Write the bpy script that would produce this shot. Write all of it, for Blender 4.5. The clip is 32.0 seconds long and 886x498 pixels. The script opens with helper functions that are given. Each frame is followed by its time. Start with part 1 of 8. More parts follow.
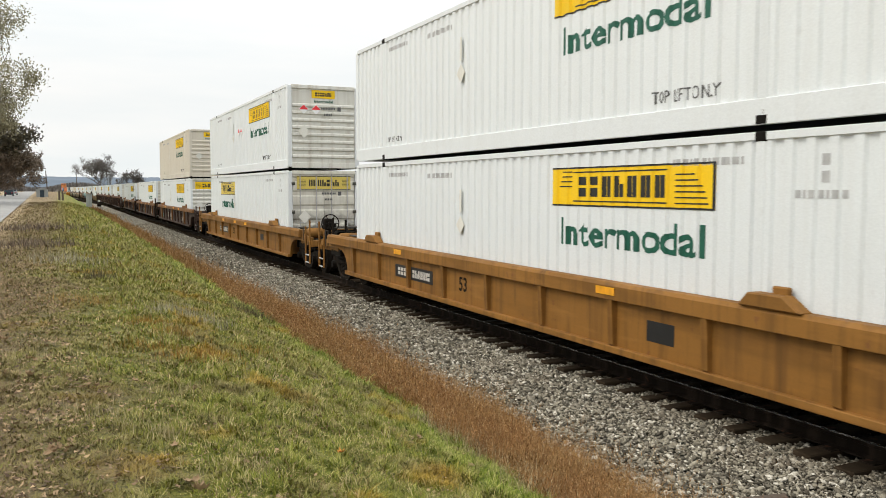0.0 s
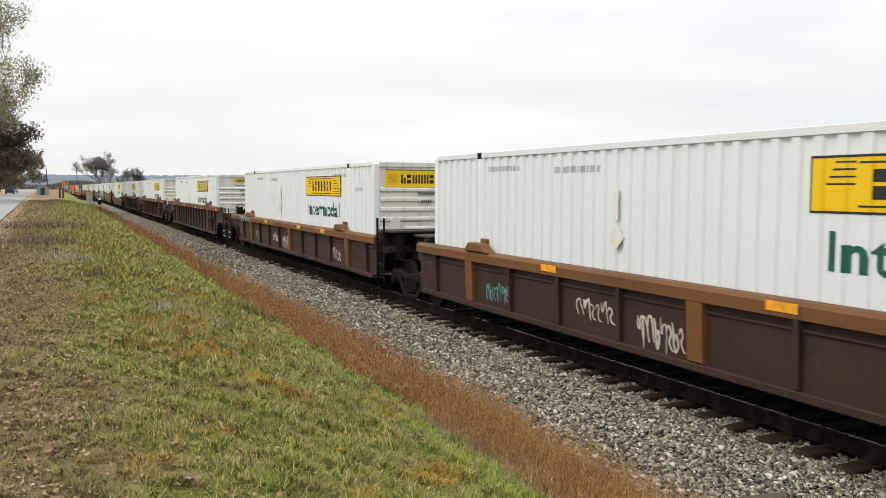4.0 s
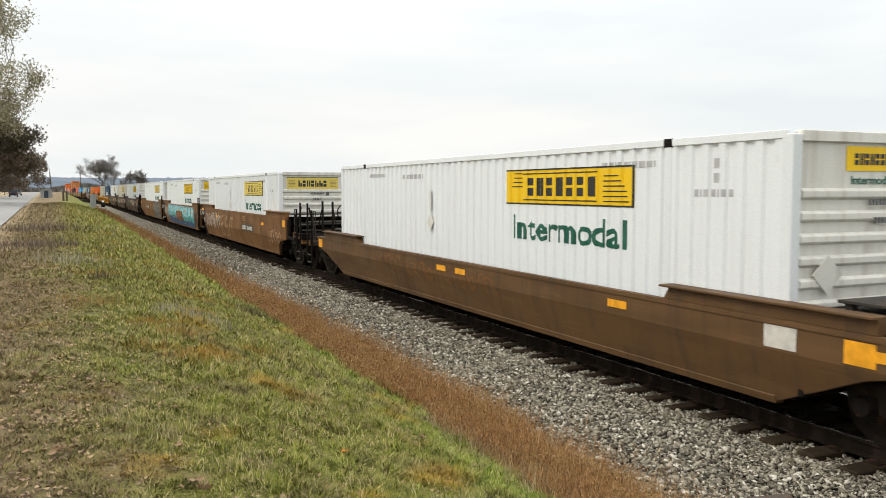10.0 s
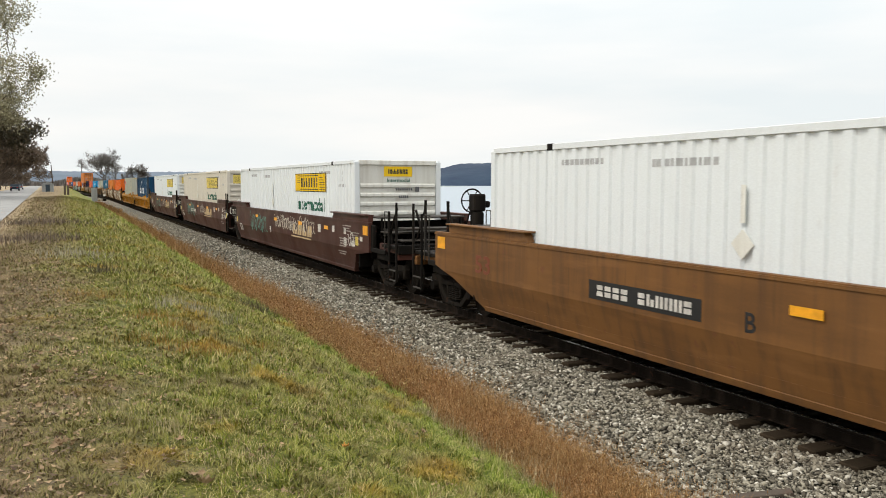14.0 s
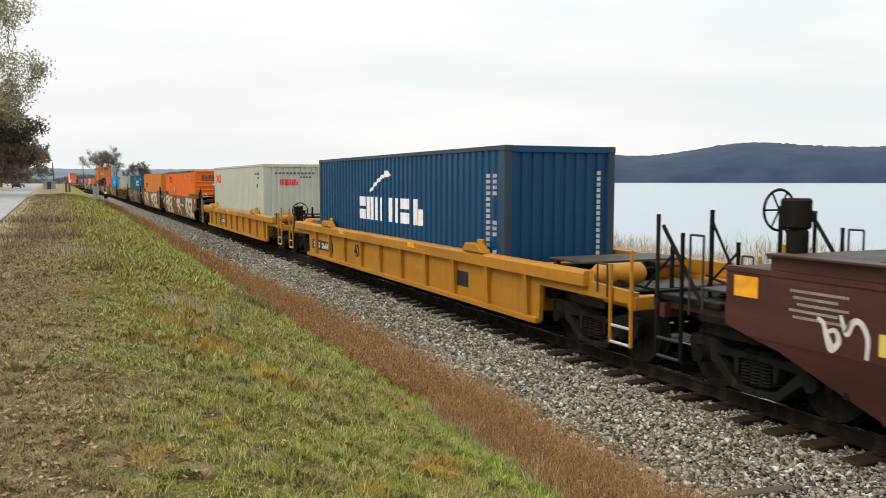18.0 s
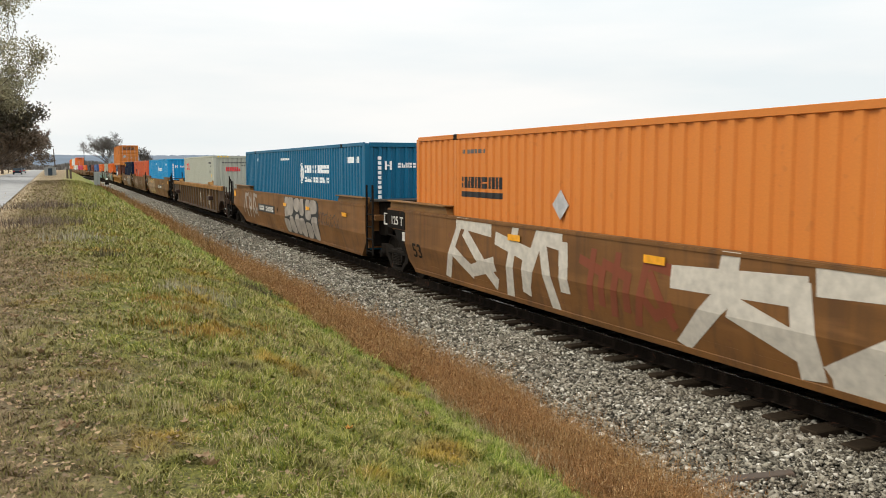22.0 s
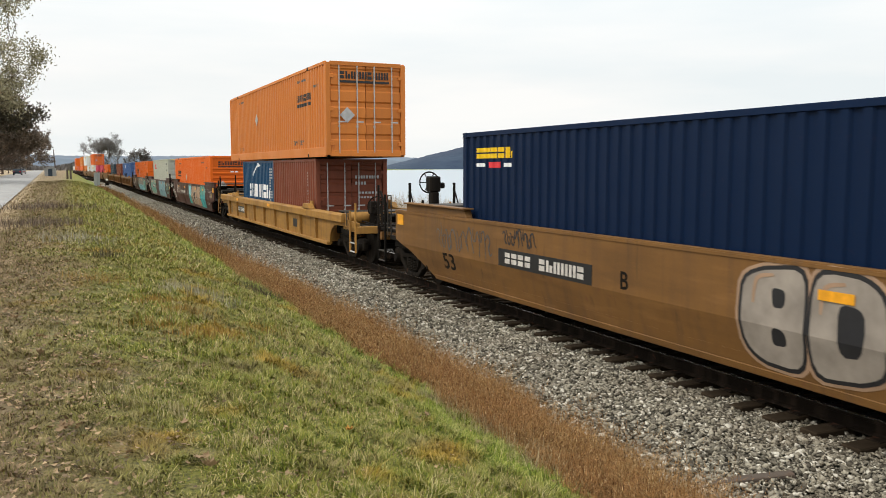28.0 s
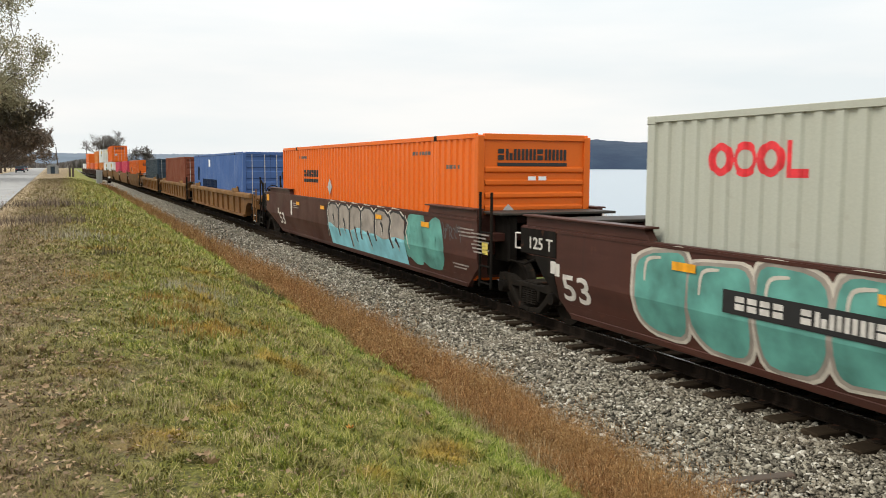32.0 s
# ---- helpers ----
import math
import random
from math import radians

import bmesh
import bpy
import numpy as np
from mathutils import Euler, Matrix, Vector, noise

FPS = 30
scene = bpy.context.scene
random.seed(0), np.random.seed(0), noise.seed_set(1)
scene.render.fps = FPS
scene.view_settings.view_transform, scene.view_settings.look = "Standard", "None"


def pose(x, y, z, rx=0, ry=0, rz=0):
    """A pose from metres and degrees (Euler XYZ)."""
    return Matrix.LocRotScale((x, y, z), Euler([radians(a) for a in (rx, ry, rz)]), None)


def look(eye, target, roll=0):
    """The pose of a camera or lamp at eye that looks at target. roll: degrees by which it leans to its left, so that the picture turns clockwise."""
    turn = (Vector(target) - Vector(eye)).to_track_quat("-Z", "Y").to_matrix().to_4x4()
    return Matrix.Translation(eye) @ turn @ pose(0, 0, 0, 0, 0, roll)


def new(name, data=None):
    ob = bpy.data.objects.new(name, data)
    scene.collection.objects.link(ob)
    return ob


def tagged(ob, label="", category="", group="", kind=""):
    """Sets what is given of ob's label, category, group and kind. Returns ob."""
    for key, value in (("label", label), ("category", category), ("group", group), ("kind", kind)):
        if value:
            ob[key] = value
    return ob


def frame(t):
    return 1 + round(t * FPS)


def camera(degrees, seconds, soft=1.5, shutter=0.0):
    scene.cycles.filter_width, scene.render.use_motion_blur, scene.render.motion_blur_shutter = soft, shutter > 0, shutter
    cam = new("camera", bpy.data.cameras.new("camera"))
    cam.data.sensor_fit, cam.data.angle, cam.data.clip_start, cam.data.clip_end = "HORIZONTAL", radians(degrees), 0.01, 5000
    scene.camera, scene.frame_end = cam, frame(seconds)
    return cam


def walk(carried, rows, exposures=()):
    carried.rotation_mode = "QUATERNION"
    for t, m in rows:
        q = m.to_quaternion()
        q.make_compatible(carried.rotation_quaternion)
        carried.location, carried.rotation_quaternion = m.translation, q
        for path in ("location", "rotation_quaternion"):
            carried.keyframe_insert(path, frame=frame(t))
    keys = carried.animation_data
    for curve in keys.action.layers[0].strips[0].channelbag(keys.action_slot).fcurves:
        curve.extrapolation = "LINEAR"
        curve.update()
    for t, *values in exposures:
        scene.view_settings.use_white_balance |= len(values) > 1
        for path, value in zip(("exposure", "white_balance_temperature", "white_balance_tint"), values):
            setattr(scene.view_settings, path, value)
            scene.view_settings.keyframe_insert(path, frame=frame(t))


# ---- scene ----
# the camera: held by hand on the verge, it only turns a little
H = 2.68


def aim(yaw, pitch, roll):
    a, b, c = radians(yaw), radians(pitch), radians(roll)
    fwd = Vector((math.sin(a) * math.cos(b), math.cos(a) * math.cos(b), math.sin(b)))
    right = Vector((math.cos(a), -math.sin(a), 0))
    up = right.cross(fwd)
    r2 = right * math.cos(c) + up * math.sin(c)
    u2 = up * math.cos(c) - right * math.sin(c)
    m = Matrix((r2, u2, -fwd)).transposed().to_4x4()
    m.translation = (0, 0, H)
    return m


cam = camera(56.17, 32.0, soft=0.6, shutter=0.06)
walk(cam, [(t, aim(a, b, c)) for t, a, b, c in (
    (0, 24.787, -4.083, 0.101), (0.5, 24.797, -4.077, 0.112), (1, 24.805, -4.063, 0.133), (1.5, 24.810, -4.058, 0.144), (2, 24.811, -4.077, 0.157),
    (2.5, 24.810, -4.113, 0.171), (3, 24.803, -4.149, 0.178), (3.5, 24.786, -4.176, 0.181), (5.5, 24.676, -4.224, 0.111), (6, 24.647, -4.207, 0.111),
    (6.5, 24.624, -4.179, 0.093), (7, 24.605, -4.147, 0.077), (7.5, 24.592, -4.123, 0.068), (8, 24.586, -4.103, 0.055), (8.5, 24.573, -4.086, 0.031),
    (9, 24.551, -4.083, 0.002), (9.5, 24.537, -4.083, -0.003), (10, 24.551, -4.080, 0.013), (10.5, 24.581, -4.082, 0.046), (11, 24.606, -4.097, 0.098),
    (11.5, 24.603, -4.151, 0.135), (12, 24.571, -4.245, 0.150), (12.5, 24.534, -4.333, 0.150), (13, 24.507, -4.393, 0.142),
    (13.5, 24.484, -4.433, 0.135), (14, 24.467, -4.452, 0.125), (14.5, 24.458, -4.459, 0.107), (16.5, 24.373, -4.481, 0.047),
    (17, 24.371, -4.498, 0.058), (17.5, 24.378, -4.558, 0.058), (18, 24.375, -4.666, 0.028), (18.5, 24.357, -4.771, -0.015),
    (19, 24.330, -4.847, -0.040), (19.5, 24.309, -4.930, -0.032), (20, 24.294, -5.064, -0.026), (20.5, 24.280, -5.231, -0.035),
    (21, 24.278, -5.385, -0.026), (21.5, 24.282, -5.521, -0.015), (22, 24.277, -5.634, -0.027), (22.5, 24.269, -5.693, -0.034),
    (23, 24.273, -5.699, -0.045), (23.5, 24.279, -5.682, -0.063), (24, 24.276, -5.666, -0.058), (24.5, 24.275, -5.658, -0.048),
    (25, 24.287, -5.644, -0.048), (25.5, 24.298, -5.622, -0.050), (27.5, 24.288, -5.588, -0.008), (28, 24.277, -5.584, -0.016),
    (28.5, 24.272, -5.586, -0.015), (29, 24.270, -5.595, 0.007), (29.5, 24.250, -5.602, 0.062), (30, 24.210, -5.601, 0.144),
    (30.5, 24.179, -5.610, 0.205), (31, 24.167, -5.626, 0.234), (31.5, 24.162, -5.630, 0.250), (32, 24.161, -5.626, 0.257),
)])

# overcast daylight
SUN_AZ, SUN_EL = 266.0, 48.0
world = bpy.data.worlds.new("overcast_sky")
scene.world = world
world.use_nodes = True
wt = world.node_tree
wt.nodes.clear()
w_out = wt.nodes.new("ShaderNodeOutputWorld")
w_bg = wt.nodes.new("ShaderNodeBackground")
w_sky = wt.nodes.new("ShaderNodeTexSky")
w_sky.sky_type = "NISHITA"
w_sky.sun_disc = False
w_sky.sun_elevation, w_sky.sun_rotation = radians(SUN_EL), radians(SUN_AZ)
w_tc = wt.nodes.new("ShaderNodeTexCoord")
w_map = wt.nodes.new("ShaderNodeMapping")
w_map.inputs["Scale"].default_value = (1.2, 1.2, 7.0)
w_noise = wt.nodes.new("ShaderNodeTexNoise")
w_noise.inputs["Scale"].default_value = 1.6
w_noise.inputs["Detail"].default_value = 5.0
w_ramp = wt.nodes.new("ShaderNodeValToRGB")
w_ramp.color_ramp.elements[0].position, w_ramp.color_ramp.elements[0].color = 0.34, (0.90, 0.95, 0.96, 1)
w_ramp.color_ramp.elements[1].position, w_ramp.color_ramp.elements[1].color = 0.60, (1.05, 1.04, 1.015, 1)
w_mul = wt.nodes.new("ShaderNodeVectorMath")
w_mul.operation = "SCALE"
w_mul.inputs["Scale"].default_value = 0.10
w_mix = wt.nodes.new("ShaderNodeMix")
w_mix.data_type = "RGBA"
w_mix.inputs[0].default_value = 0.95
w_sep = wt.nodes.new("ShaderNodeSeparateXYZ")
w_rise = wt.nodes.new("ShaderNodeMapRange")  # an overcast sky is brightest overhead
for i, val in ((1, 0.10), (2, 1.0), (3, 0.97), (4, 1.70)):
    w_rise.inputs[i].default_value = val
wt.links.new(w_tc.outputs["Generated"], w_map.inputs["Vector"])
wt.links.new(w_map.outputs["Vector"], w_noise.inputs["Vector"])
wt.links.new(w_noise.outputs["Fac"], w_ramp.inputs["Fac"])
wt.links.new(w_sky.outputs["Color"], w_mul.inputs[0])
wt.links.new(w_mul.outputs["Vector"], w_mix.inputs[6])
wt.links.new(w_ramp.outputs["Color"], w_mix.inputs[7])
wt.links.new(w_mix.outputs[2], w_bg.inputs["Color"])
wt.links.new(w_tc.outputs["Generated"], w_sep.inputs[0])
wt.links.new(w_sep.outputs["Z"], w_rise.inputs[0])
wt.links.new(w_rise.outputs[0], w_bg.inputs["Strength"])
wt.links.new(w_bg.outputs["Background"], w_out.inputs["Surface"])

sun = new("sun", bpy.data.lights.new("sun", "SUN"))
sun.data.energy, sun.data.angle, sun.data.color = 1.55, radians(28), (1.0, 0.93, 0.80)
sx, sy = math.sin(radians(SUN_AZ)), math.cos(radians(SUN_AZ))
sun.matrix_world = look((sx * 50, sy * 50, 50 * math.tan(radians(SUN_EL))), (0, 0, 0))
scene.view_settings.exposure = 0.0


# ---- materials ----
def nd(nt, kind, **kw):
    n = nt.nodes.new(kind)
    for k, val in kw.items():
        n.inputs[k.replace("_", " ")].default_value = val
    return n


def mixc(nt, fac, a, b, mode="MIX"):
    n = nt.nodes.new("ShaderNodeMix")
    n.data_type, n.blend_type = "RGBA", mode
    for i, val in ((0, fac), (6, a), (7, b)):
        if isinstance(val, (int, float)):
            n.inputs[i].default_value = val
        elif isinstance(val, tuple):
            n.inputs[i].default_value = (*val[:3], 1)
        else:
            nt.links.new(val, n.inputs[i])
    return n.outputs[2]


def ramp(nt, fac, lo, hi, a=0.0, b=1.0):
    n = nt.nodes.new("ShaderNodeMapRange")
    for i, val in ((1, lo), (2, hi), (3, a), (4, b)):
        n.inputs[i].default_value = val
    nt.links.new(fac, n.inputs[0])
    return n.outputs[0]


def noise_at(nt, vec, scale, detail=4.0, stretch=None):
    if stretch:
        mp = nd(nt, "ShaderNodeMapping", Scale=stretch)
        nt.links.new(vec, mp.inputs["Vector"])
        vec = mp.outputs["Vector"]
    n = nd(nt, "ShaderNodeTexNoise", Scale=scale, Detail=detail)
    nt.links.new(vec, n.inputs["Vector"])
    return n.outputs["Fac"]


def material(name):
    m = bpy.data.materials.new(name)
    m.use_nodes = True
    nt = m.node_tree
    bs = nt.nodes["Principled BSDF"]
    tc = nt.nodes.new("ShaderNodeTexCoord")
    return m, nt, bs, tc.outputs["Object"]


def bump(nt, bs, height, strength, dist=0.01):
    b = nd(nt, "ShaderNodeBump", Strength=strength, Distance=dist)
    nt.links.new(height, b.inputs["Height"])
    nt.links.new(b.outputs["Normal"], bs.inputs["Normal"])


def paint(name, col, rough=0.5, metal=0.0, stain=(0.10, 0.07, 0.05), amount=0.35, wear=0.12, bumps=0.15, rnd=0.08, gloss=0.22, smear=0.0):
    """Weathered paint: streaks running down, blotches, chips of rust and fine grain."""
    m, nt, bs, co = material(name)
    streak = ramp(nt, noise_at(nt, co, 1.0, 5, (5.0, 5.0, 0.35)), 0.48, 0.78)
    blot = ramp(nt, noise_at(nt, co, 0.9, 6), 0.40, 0.75)
    chip = ramp(nt, noise_at(nt, co, 5.0, 8), 0.66, 0.70)
    fine = noise_at(nt, co, 45, 3)
    oi = nt.nodes.new("ShaderNodeObjectInfo")
    c = mixc(nt, ramp(nt, blot, 0, 1, 0, amount * 0.6), col, tuple(v * 0.72 + s * 0.28 for v, s in zip(col, stain)))
    c = mixc(nt, ramp(nt, streak, 0, 1, 0, amount), c, stain)
    c = mixc(nt, ramp(nt, chip, 0, 1, 0, wear), c, (0.16, 0.06, 0.03))
    if smear:
        c = mixc(nt, ramp(nt, noise_at(nt, co, 1.0, 7, (2.0, 0.42, 3.4)), 0.46, 0.66, 0, smear), c, tuple(v * 0.42 + t * 0.22 for v, t in zip(col, stain)))
        c = mixc(nt, ramp(nt, noise_at(nt, co, 1.0, 7, (2.2, 0.7, 5.5)), 0.56, 0.68, 0, smear * 0.6), c, tuple(min(1, v * 1.45 + 0.012) for v in col))
        c = mixc(nt, ramp(nt, noise_at(nt, co, 1.0, 4, (9.0, 9.0, 0.9)), 0.62, 0.74, 0, smear * 0.7), c, (0.030, 0.020, 0.013))
    tone = mixc(nt, 1.0, c, (1, 1, 1), "MULTIPLY")
    vv = nt.nodes.new("ShaderNodeHueSaturation")
    nt.links.new(tone, vv.inputs["Color"])
    nt.links.new(ramp(nt, oi.outputs["Random"], 0, 1, 1 - rnd, 1 + rnd), vv.inputs["Value"])
    grain = mixc(nt, ramp(nt, fine, 0.3, 0.7, 0.0, 0.10), vv.outputs["Color"], (0.02, 0.02, 0.02))
    nt.links.new(grain, bs.inputs["Base Color"])
    nt.links.new(ramp(nt, blot, 0, 1, rough - 0.08, rough + 0.15), bs.inputs["Roughness"])
    bs.inputs["Metallic"].default_value = metal
    bs.inputs["Specular IOR Level"].default_value = gloss
    bump(nt, bs, noise_at(nt, co, 7, 6), bumps, 0.006)
    return m


def plain(name, col, rough=0.6, metal=0.0, var=0.2, scale=8.0):
    m, nt, bs, co = material(name)
    n = noise_at(nt, co, scale, 6)
    c = mixc(nt, ramp(nt, n, 0.3, 0.7), tuple(v * (1 - var) for v in col), tuple(min(1, v * (1 + var)) for v in col))
    nt.links.new(c, bs.inputs["Base Color"])
    bs.inputs["Roughness"].default_value, bs.inputs["Metallic"].default_value = rough, metal
    bump(nt, bs, noise_at(nt, co, scale * 6, 5), 0.2, 0.004)
    return m


M_WHITE = paint("white_container_paint", (0.745, 0.775, 0.785), 0.42, amount=0.10, wear=0.05, stain=(0.45, 0.40, 0.33), rnd=0.05)
M_CREAM = paint("cream_container_paint", (0.66, 0.61, 0.52), 0.45, amount=0.16, wear=0.06, stain=(0.36, 0.30, 0.23), rnd=0.05)
M_WEND = paint("soiled_white_end_paint", (0.74, 0.73, 0.67), 0.5, amount=0.42, wear=0.15, stain=(0.30, 0.22, 0.14))
M_SOOTY, so_nt, so_bs, so_co = material("sooty_white_door_paint")
so_sep = so_nt.nodes.new("ShaderNodeSeparateXYZ")
so_nt.links.new(so_co, so_sep.inputs[0])
so_mul = so_nt.nodes.new("ShaderNodeMath")  # exhaust soot, thickest low on the doors
so_mul.operation = "MULTIPLY"
so_nt.links.new(ramp(so_nt, noise_at(so_nt, so_co, 2.2, 6), 0.33, 0.52), so_mul.inputs[0])
so_nt.links.new(ramp(so_nt, so_sep.outputs["Z"], 1.9, 0.8), so_mul.inputs[1])
so_c = mixc(so_nt, ramp(so_nt, noise_at(so_nt, so_co, 1.4, 5, (4, 4, 0.4)), 0.45, 0.75, 0, 0.5), (0.70, 0.68, 0.60), (0.36, 0.30, 0.22))
so_c = mixc(so_nt, so_mul.outputs[0], so_c, (0.045, 0.043, 0.030))
so_nt.links.new(so_c, so_bs.inputs["Base Color"])
so_bs.inputs["Roughness"].default_value = 0.6
M_ORANGE = paint("orange_container_paint", (0.74, 0.145, 0.013), 0.42, amount=0.10, wear=0.08, stain=(0.45, 0.10, 0.02))
M_AMBER = paint("faded_orange_container_paint", (0.61, 0.200, 0.038), 0.5, amount=0.18, wear=0.15, stain=(0.40, 0.13, 0.05))
M_CORAL = paint("coral_container_paint", (0.70, 0.14, 0.06), 0.5, amount=0.15, wear=0.1, stain=(0.4, 0.1, 0.05))
M_TEAL = paint("teal_blue_container_paint", (0.005, 0.12, 0.23), 0.42, amount=0.14, wear=0.05, stain=(0.02, 0.09, 0.14))
M_SKY = paint("bright_blue_container_paint", (0.012, 0.30, 0.62), 0.4, amount=0.10, wear=0.04, stain=(0.02, 0.2, 0.4))
M_NAVY = paint("navy_container_paint", (0.002, 0.013, 0.046), 0.55, amount=0.15, wear=0.03, stain=(0.008, 0.014, 0.034), gloss=0.12)
M_STEEL = paint("dark_blue_container_paint", (0.004, 0.052, 0.125), 0.42, amount=0.15, wear=0.10, stain=(0.012, 0.045, 0.080))
M_COBALT = paint("dusty_blue_container_paint", (0.07, 0.14, 0.34), 0.5, amount=0.25, wear=0.1, stain=(0.05, 0.08, 0.18))
M_SAGE = paint("grey_green_container_paint", (0.47, 0.48, 0.405), 0.45, amount=0.16, wear=0.10, stain=(0.30, 0.27, 0.2))
M_OXBLOOD = paint("red_brown_container_paint", (0.20, 0.056, 0.028), 0.5, amount=0.4, wear=0.4, stain=(0.10, 0.034, 0.018))
M_SLATE = paint("slate_container_paint", (0.03, 0.05, 0.07), 0.45, amount=0.2, wear=0.1)
M_PINK = paint("magenta_red_container_paint", (0.6, 0.06, 0.12), 0.45, amount=0.12, wear=0.06)

M_MUSTARD = paint("mustard_car_paint", (0.27, 0.125, 0.026), 0.65, amount=0.80, wear=0.5, stain=(0.085, 0.040, 0.012), smear=0.5)
M_YELLOW = paint("yellow_car_paint", (0.42, 0.185, 0.014), 0.5, amount=0.4, wear=0.3, stain=(0.2, 0.10, 0.03), smear=0.35)
M_DUSTY = paint("dusty_yellow_car_paint", (0.38, 0.195, 0.045), 0.6, amount=0.7, wear=0.6, stain=(0.16, 0.085, 0.035), smear=0.5)
M_UMBER = paint("umber_car_paint", (0.125, 0.066, 0.026), 0.6, amount=0.7, wear=0.5, stain=(0.06, 0.036, 0.02), smear=0.5)
M_BROWN = paint("brown_car_paint", (0.195, 0.088, 0.026), 0.6, amount=0.75, wear=0.6, stain=(0.075, 0.040, 0.021), smear=0.5)
M_TAN = paint("tan_brown_car_paint", (0.205, 0.100, 0.029), 0.6, amount=0.65, wear=0.4, stain=(0.12, 0.065, 0.032), smear=0.5)
M_DARK = paint("dark_brown_car_paint", (0.044, 0.024, 0.018), 0.6, amount=0.5, wear=0.3, stain=(0.055, 0.034, 0.026), smear=0.35)
M_RUSTY = paint("rusty_brown_car_paint", (0.052, 0.030, 0.019), 0.6, amount=0.6, wear=0.6, stain=(0.15, 0.088, 0.040), smear=0.5)
M_RIBTAN = paint("tan_worn_rib_paint", (0.17, 0.105, 0.052), 0.6, amount=0.7, wear=0.6, stain=(0.09, 0.045, 0.022))
M_RUSTTOP = paint("red_brown_chord_paint", (0.095, 0.034, 0.020), 0.55, amount=0.5, wear=0.5, stain=(0.28, 0.15, 0.06), smear=0.5)
M_TANTOP = paint("orange_brown_chord_paint", (0.17, 0.075, 0.026), 0.55, amount=0.5, wear=0.4, stain=(0.13, 0.07, 0.03), smear=0.5)
M_MAROON = paint("maroon_car_paint", (0.070, 0.025, 0.017), 0.5, amount=0.4, wear=0.2, stain=(0.05, 0.025, 0.02), smear=0.5)
M_GRIME = paint("grimy_black_steel", (0.009, 0.0075, 0.006), 0.7, metal=0.2, amount=0.5, wear=0.3, stain=(0.038, 0.029, 0.022))
M_TRUCK = paint("dusty_cast_steel", (0.013, 0.0105, 0.008), 0.8, amount=0.6, wear=0.25, stain=(0.050, 0.038, 0.027))
M_GRATE = paint("grey_walkway_steel", (0.046, 0.042, 0.036), 0.6, metal=0.3, amount=0.5, wear=0.3)

M_LOGOY = paint("yellow_sign_vinyl", (0.86, 0.55, 0.012), 0.45, amount=0.08, wear=0.05, stain=(0.5, 0.35, 0.05))
M_LOGOF = paint("faded_yellow_sign_vinyl", (0.72, 0.56, 0.13), 0.5, amount=0.15, wear=0.08, stain=(0.5, 0.42, 0.2))
M_BLACK = plain("black_vinyl", (0.012, 0.012, 0.012), 0.5)
M_GREEN = plain("green_vinyl", (0.004, 0.09, 0.055), 0.5)
M_INK = plain("grey_stencil_ink", (0.10, 0.10, 0.10), 0.6)
M_PALEINK = plain("pale_grey_stencil_ink", (0.42, 0.42, 0.42), 0.6)
M_RED = plain("red_vinyl", (0.72, 0.03, 0.04), 0.5)
M_BLANC = plain("white_vinyl", (0.85, 0.85, 0.85), 0.5, var=0.06)
M_REFL = plain("amber_reflector_tape", (0.78, 0.34, 0.012), 0.45)
M_WORNINK = plain("worn_white_stencil", (0.30, 0.265, 0.235), 0.65, var=0.3, scale=4)
M_GOLDINK = plain("faded_gold_stencil", (0.46, 0.33, 0.18), 0.6, var=0.2, scale=4)
M_STENCIL = plain("dirty_white_stencil", (0.55, 0.52, 0.47), 0.6)
M_SPRAYW = plain("white_spray_paint", (0.52, 0.475, 0.40), 0.6, var=0.16)
M_SPRAYT = plain("turquoise_spray_paint", (0.030, 0.30, 0.29), 0.5, var=0.35, scale=2)
M_SPRAYC = plain("pale_cyan_spray_paint", (0.22, 0.52, 0.58), 0.5, var=0.25, scale=2)
M_SPRAYP = plain("powder_blue_spray_paint", (0.17, 0.32, 0.37), 0.5, var=0.15, scale=2)
M_SPRAYB = plain("deep_blue_spray_paint", (0.011, 0.058, 0.15), 0.5, var=0.4, scale=2)
M_SPRAYK = plain("black_spray_paint", (0.015, 0.015, 0.017), 0.5)
M_SPRAYG = plain("grey_spray_paint", (0.070, 0.072, 0.072), 0.55, var=0.35, scale=2)
M_SPRAYS = plain("silver_spray_paint", (0.29, 0.25, 0.21), 0.55, var=0.25, scale=3)
M_SPRAYN = plain("sand_spray_paint", (0.36, 0.23, 0.145), 0.5, var=0.2, scale=2)
M_FAINT = plain("faint_worn_chalk_paint", (0.30, 0.185, 0.085), 0.7, var=0.3, scale=3)
M_SPRAYM = plain("mint_spray_paint", (0.10, 0.30, 0.25), 0.5, var=0.4, scale=2)


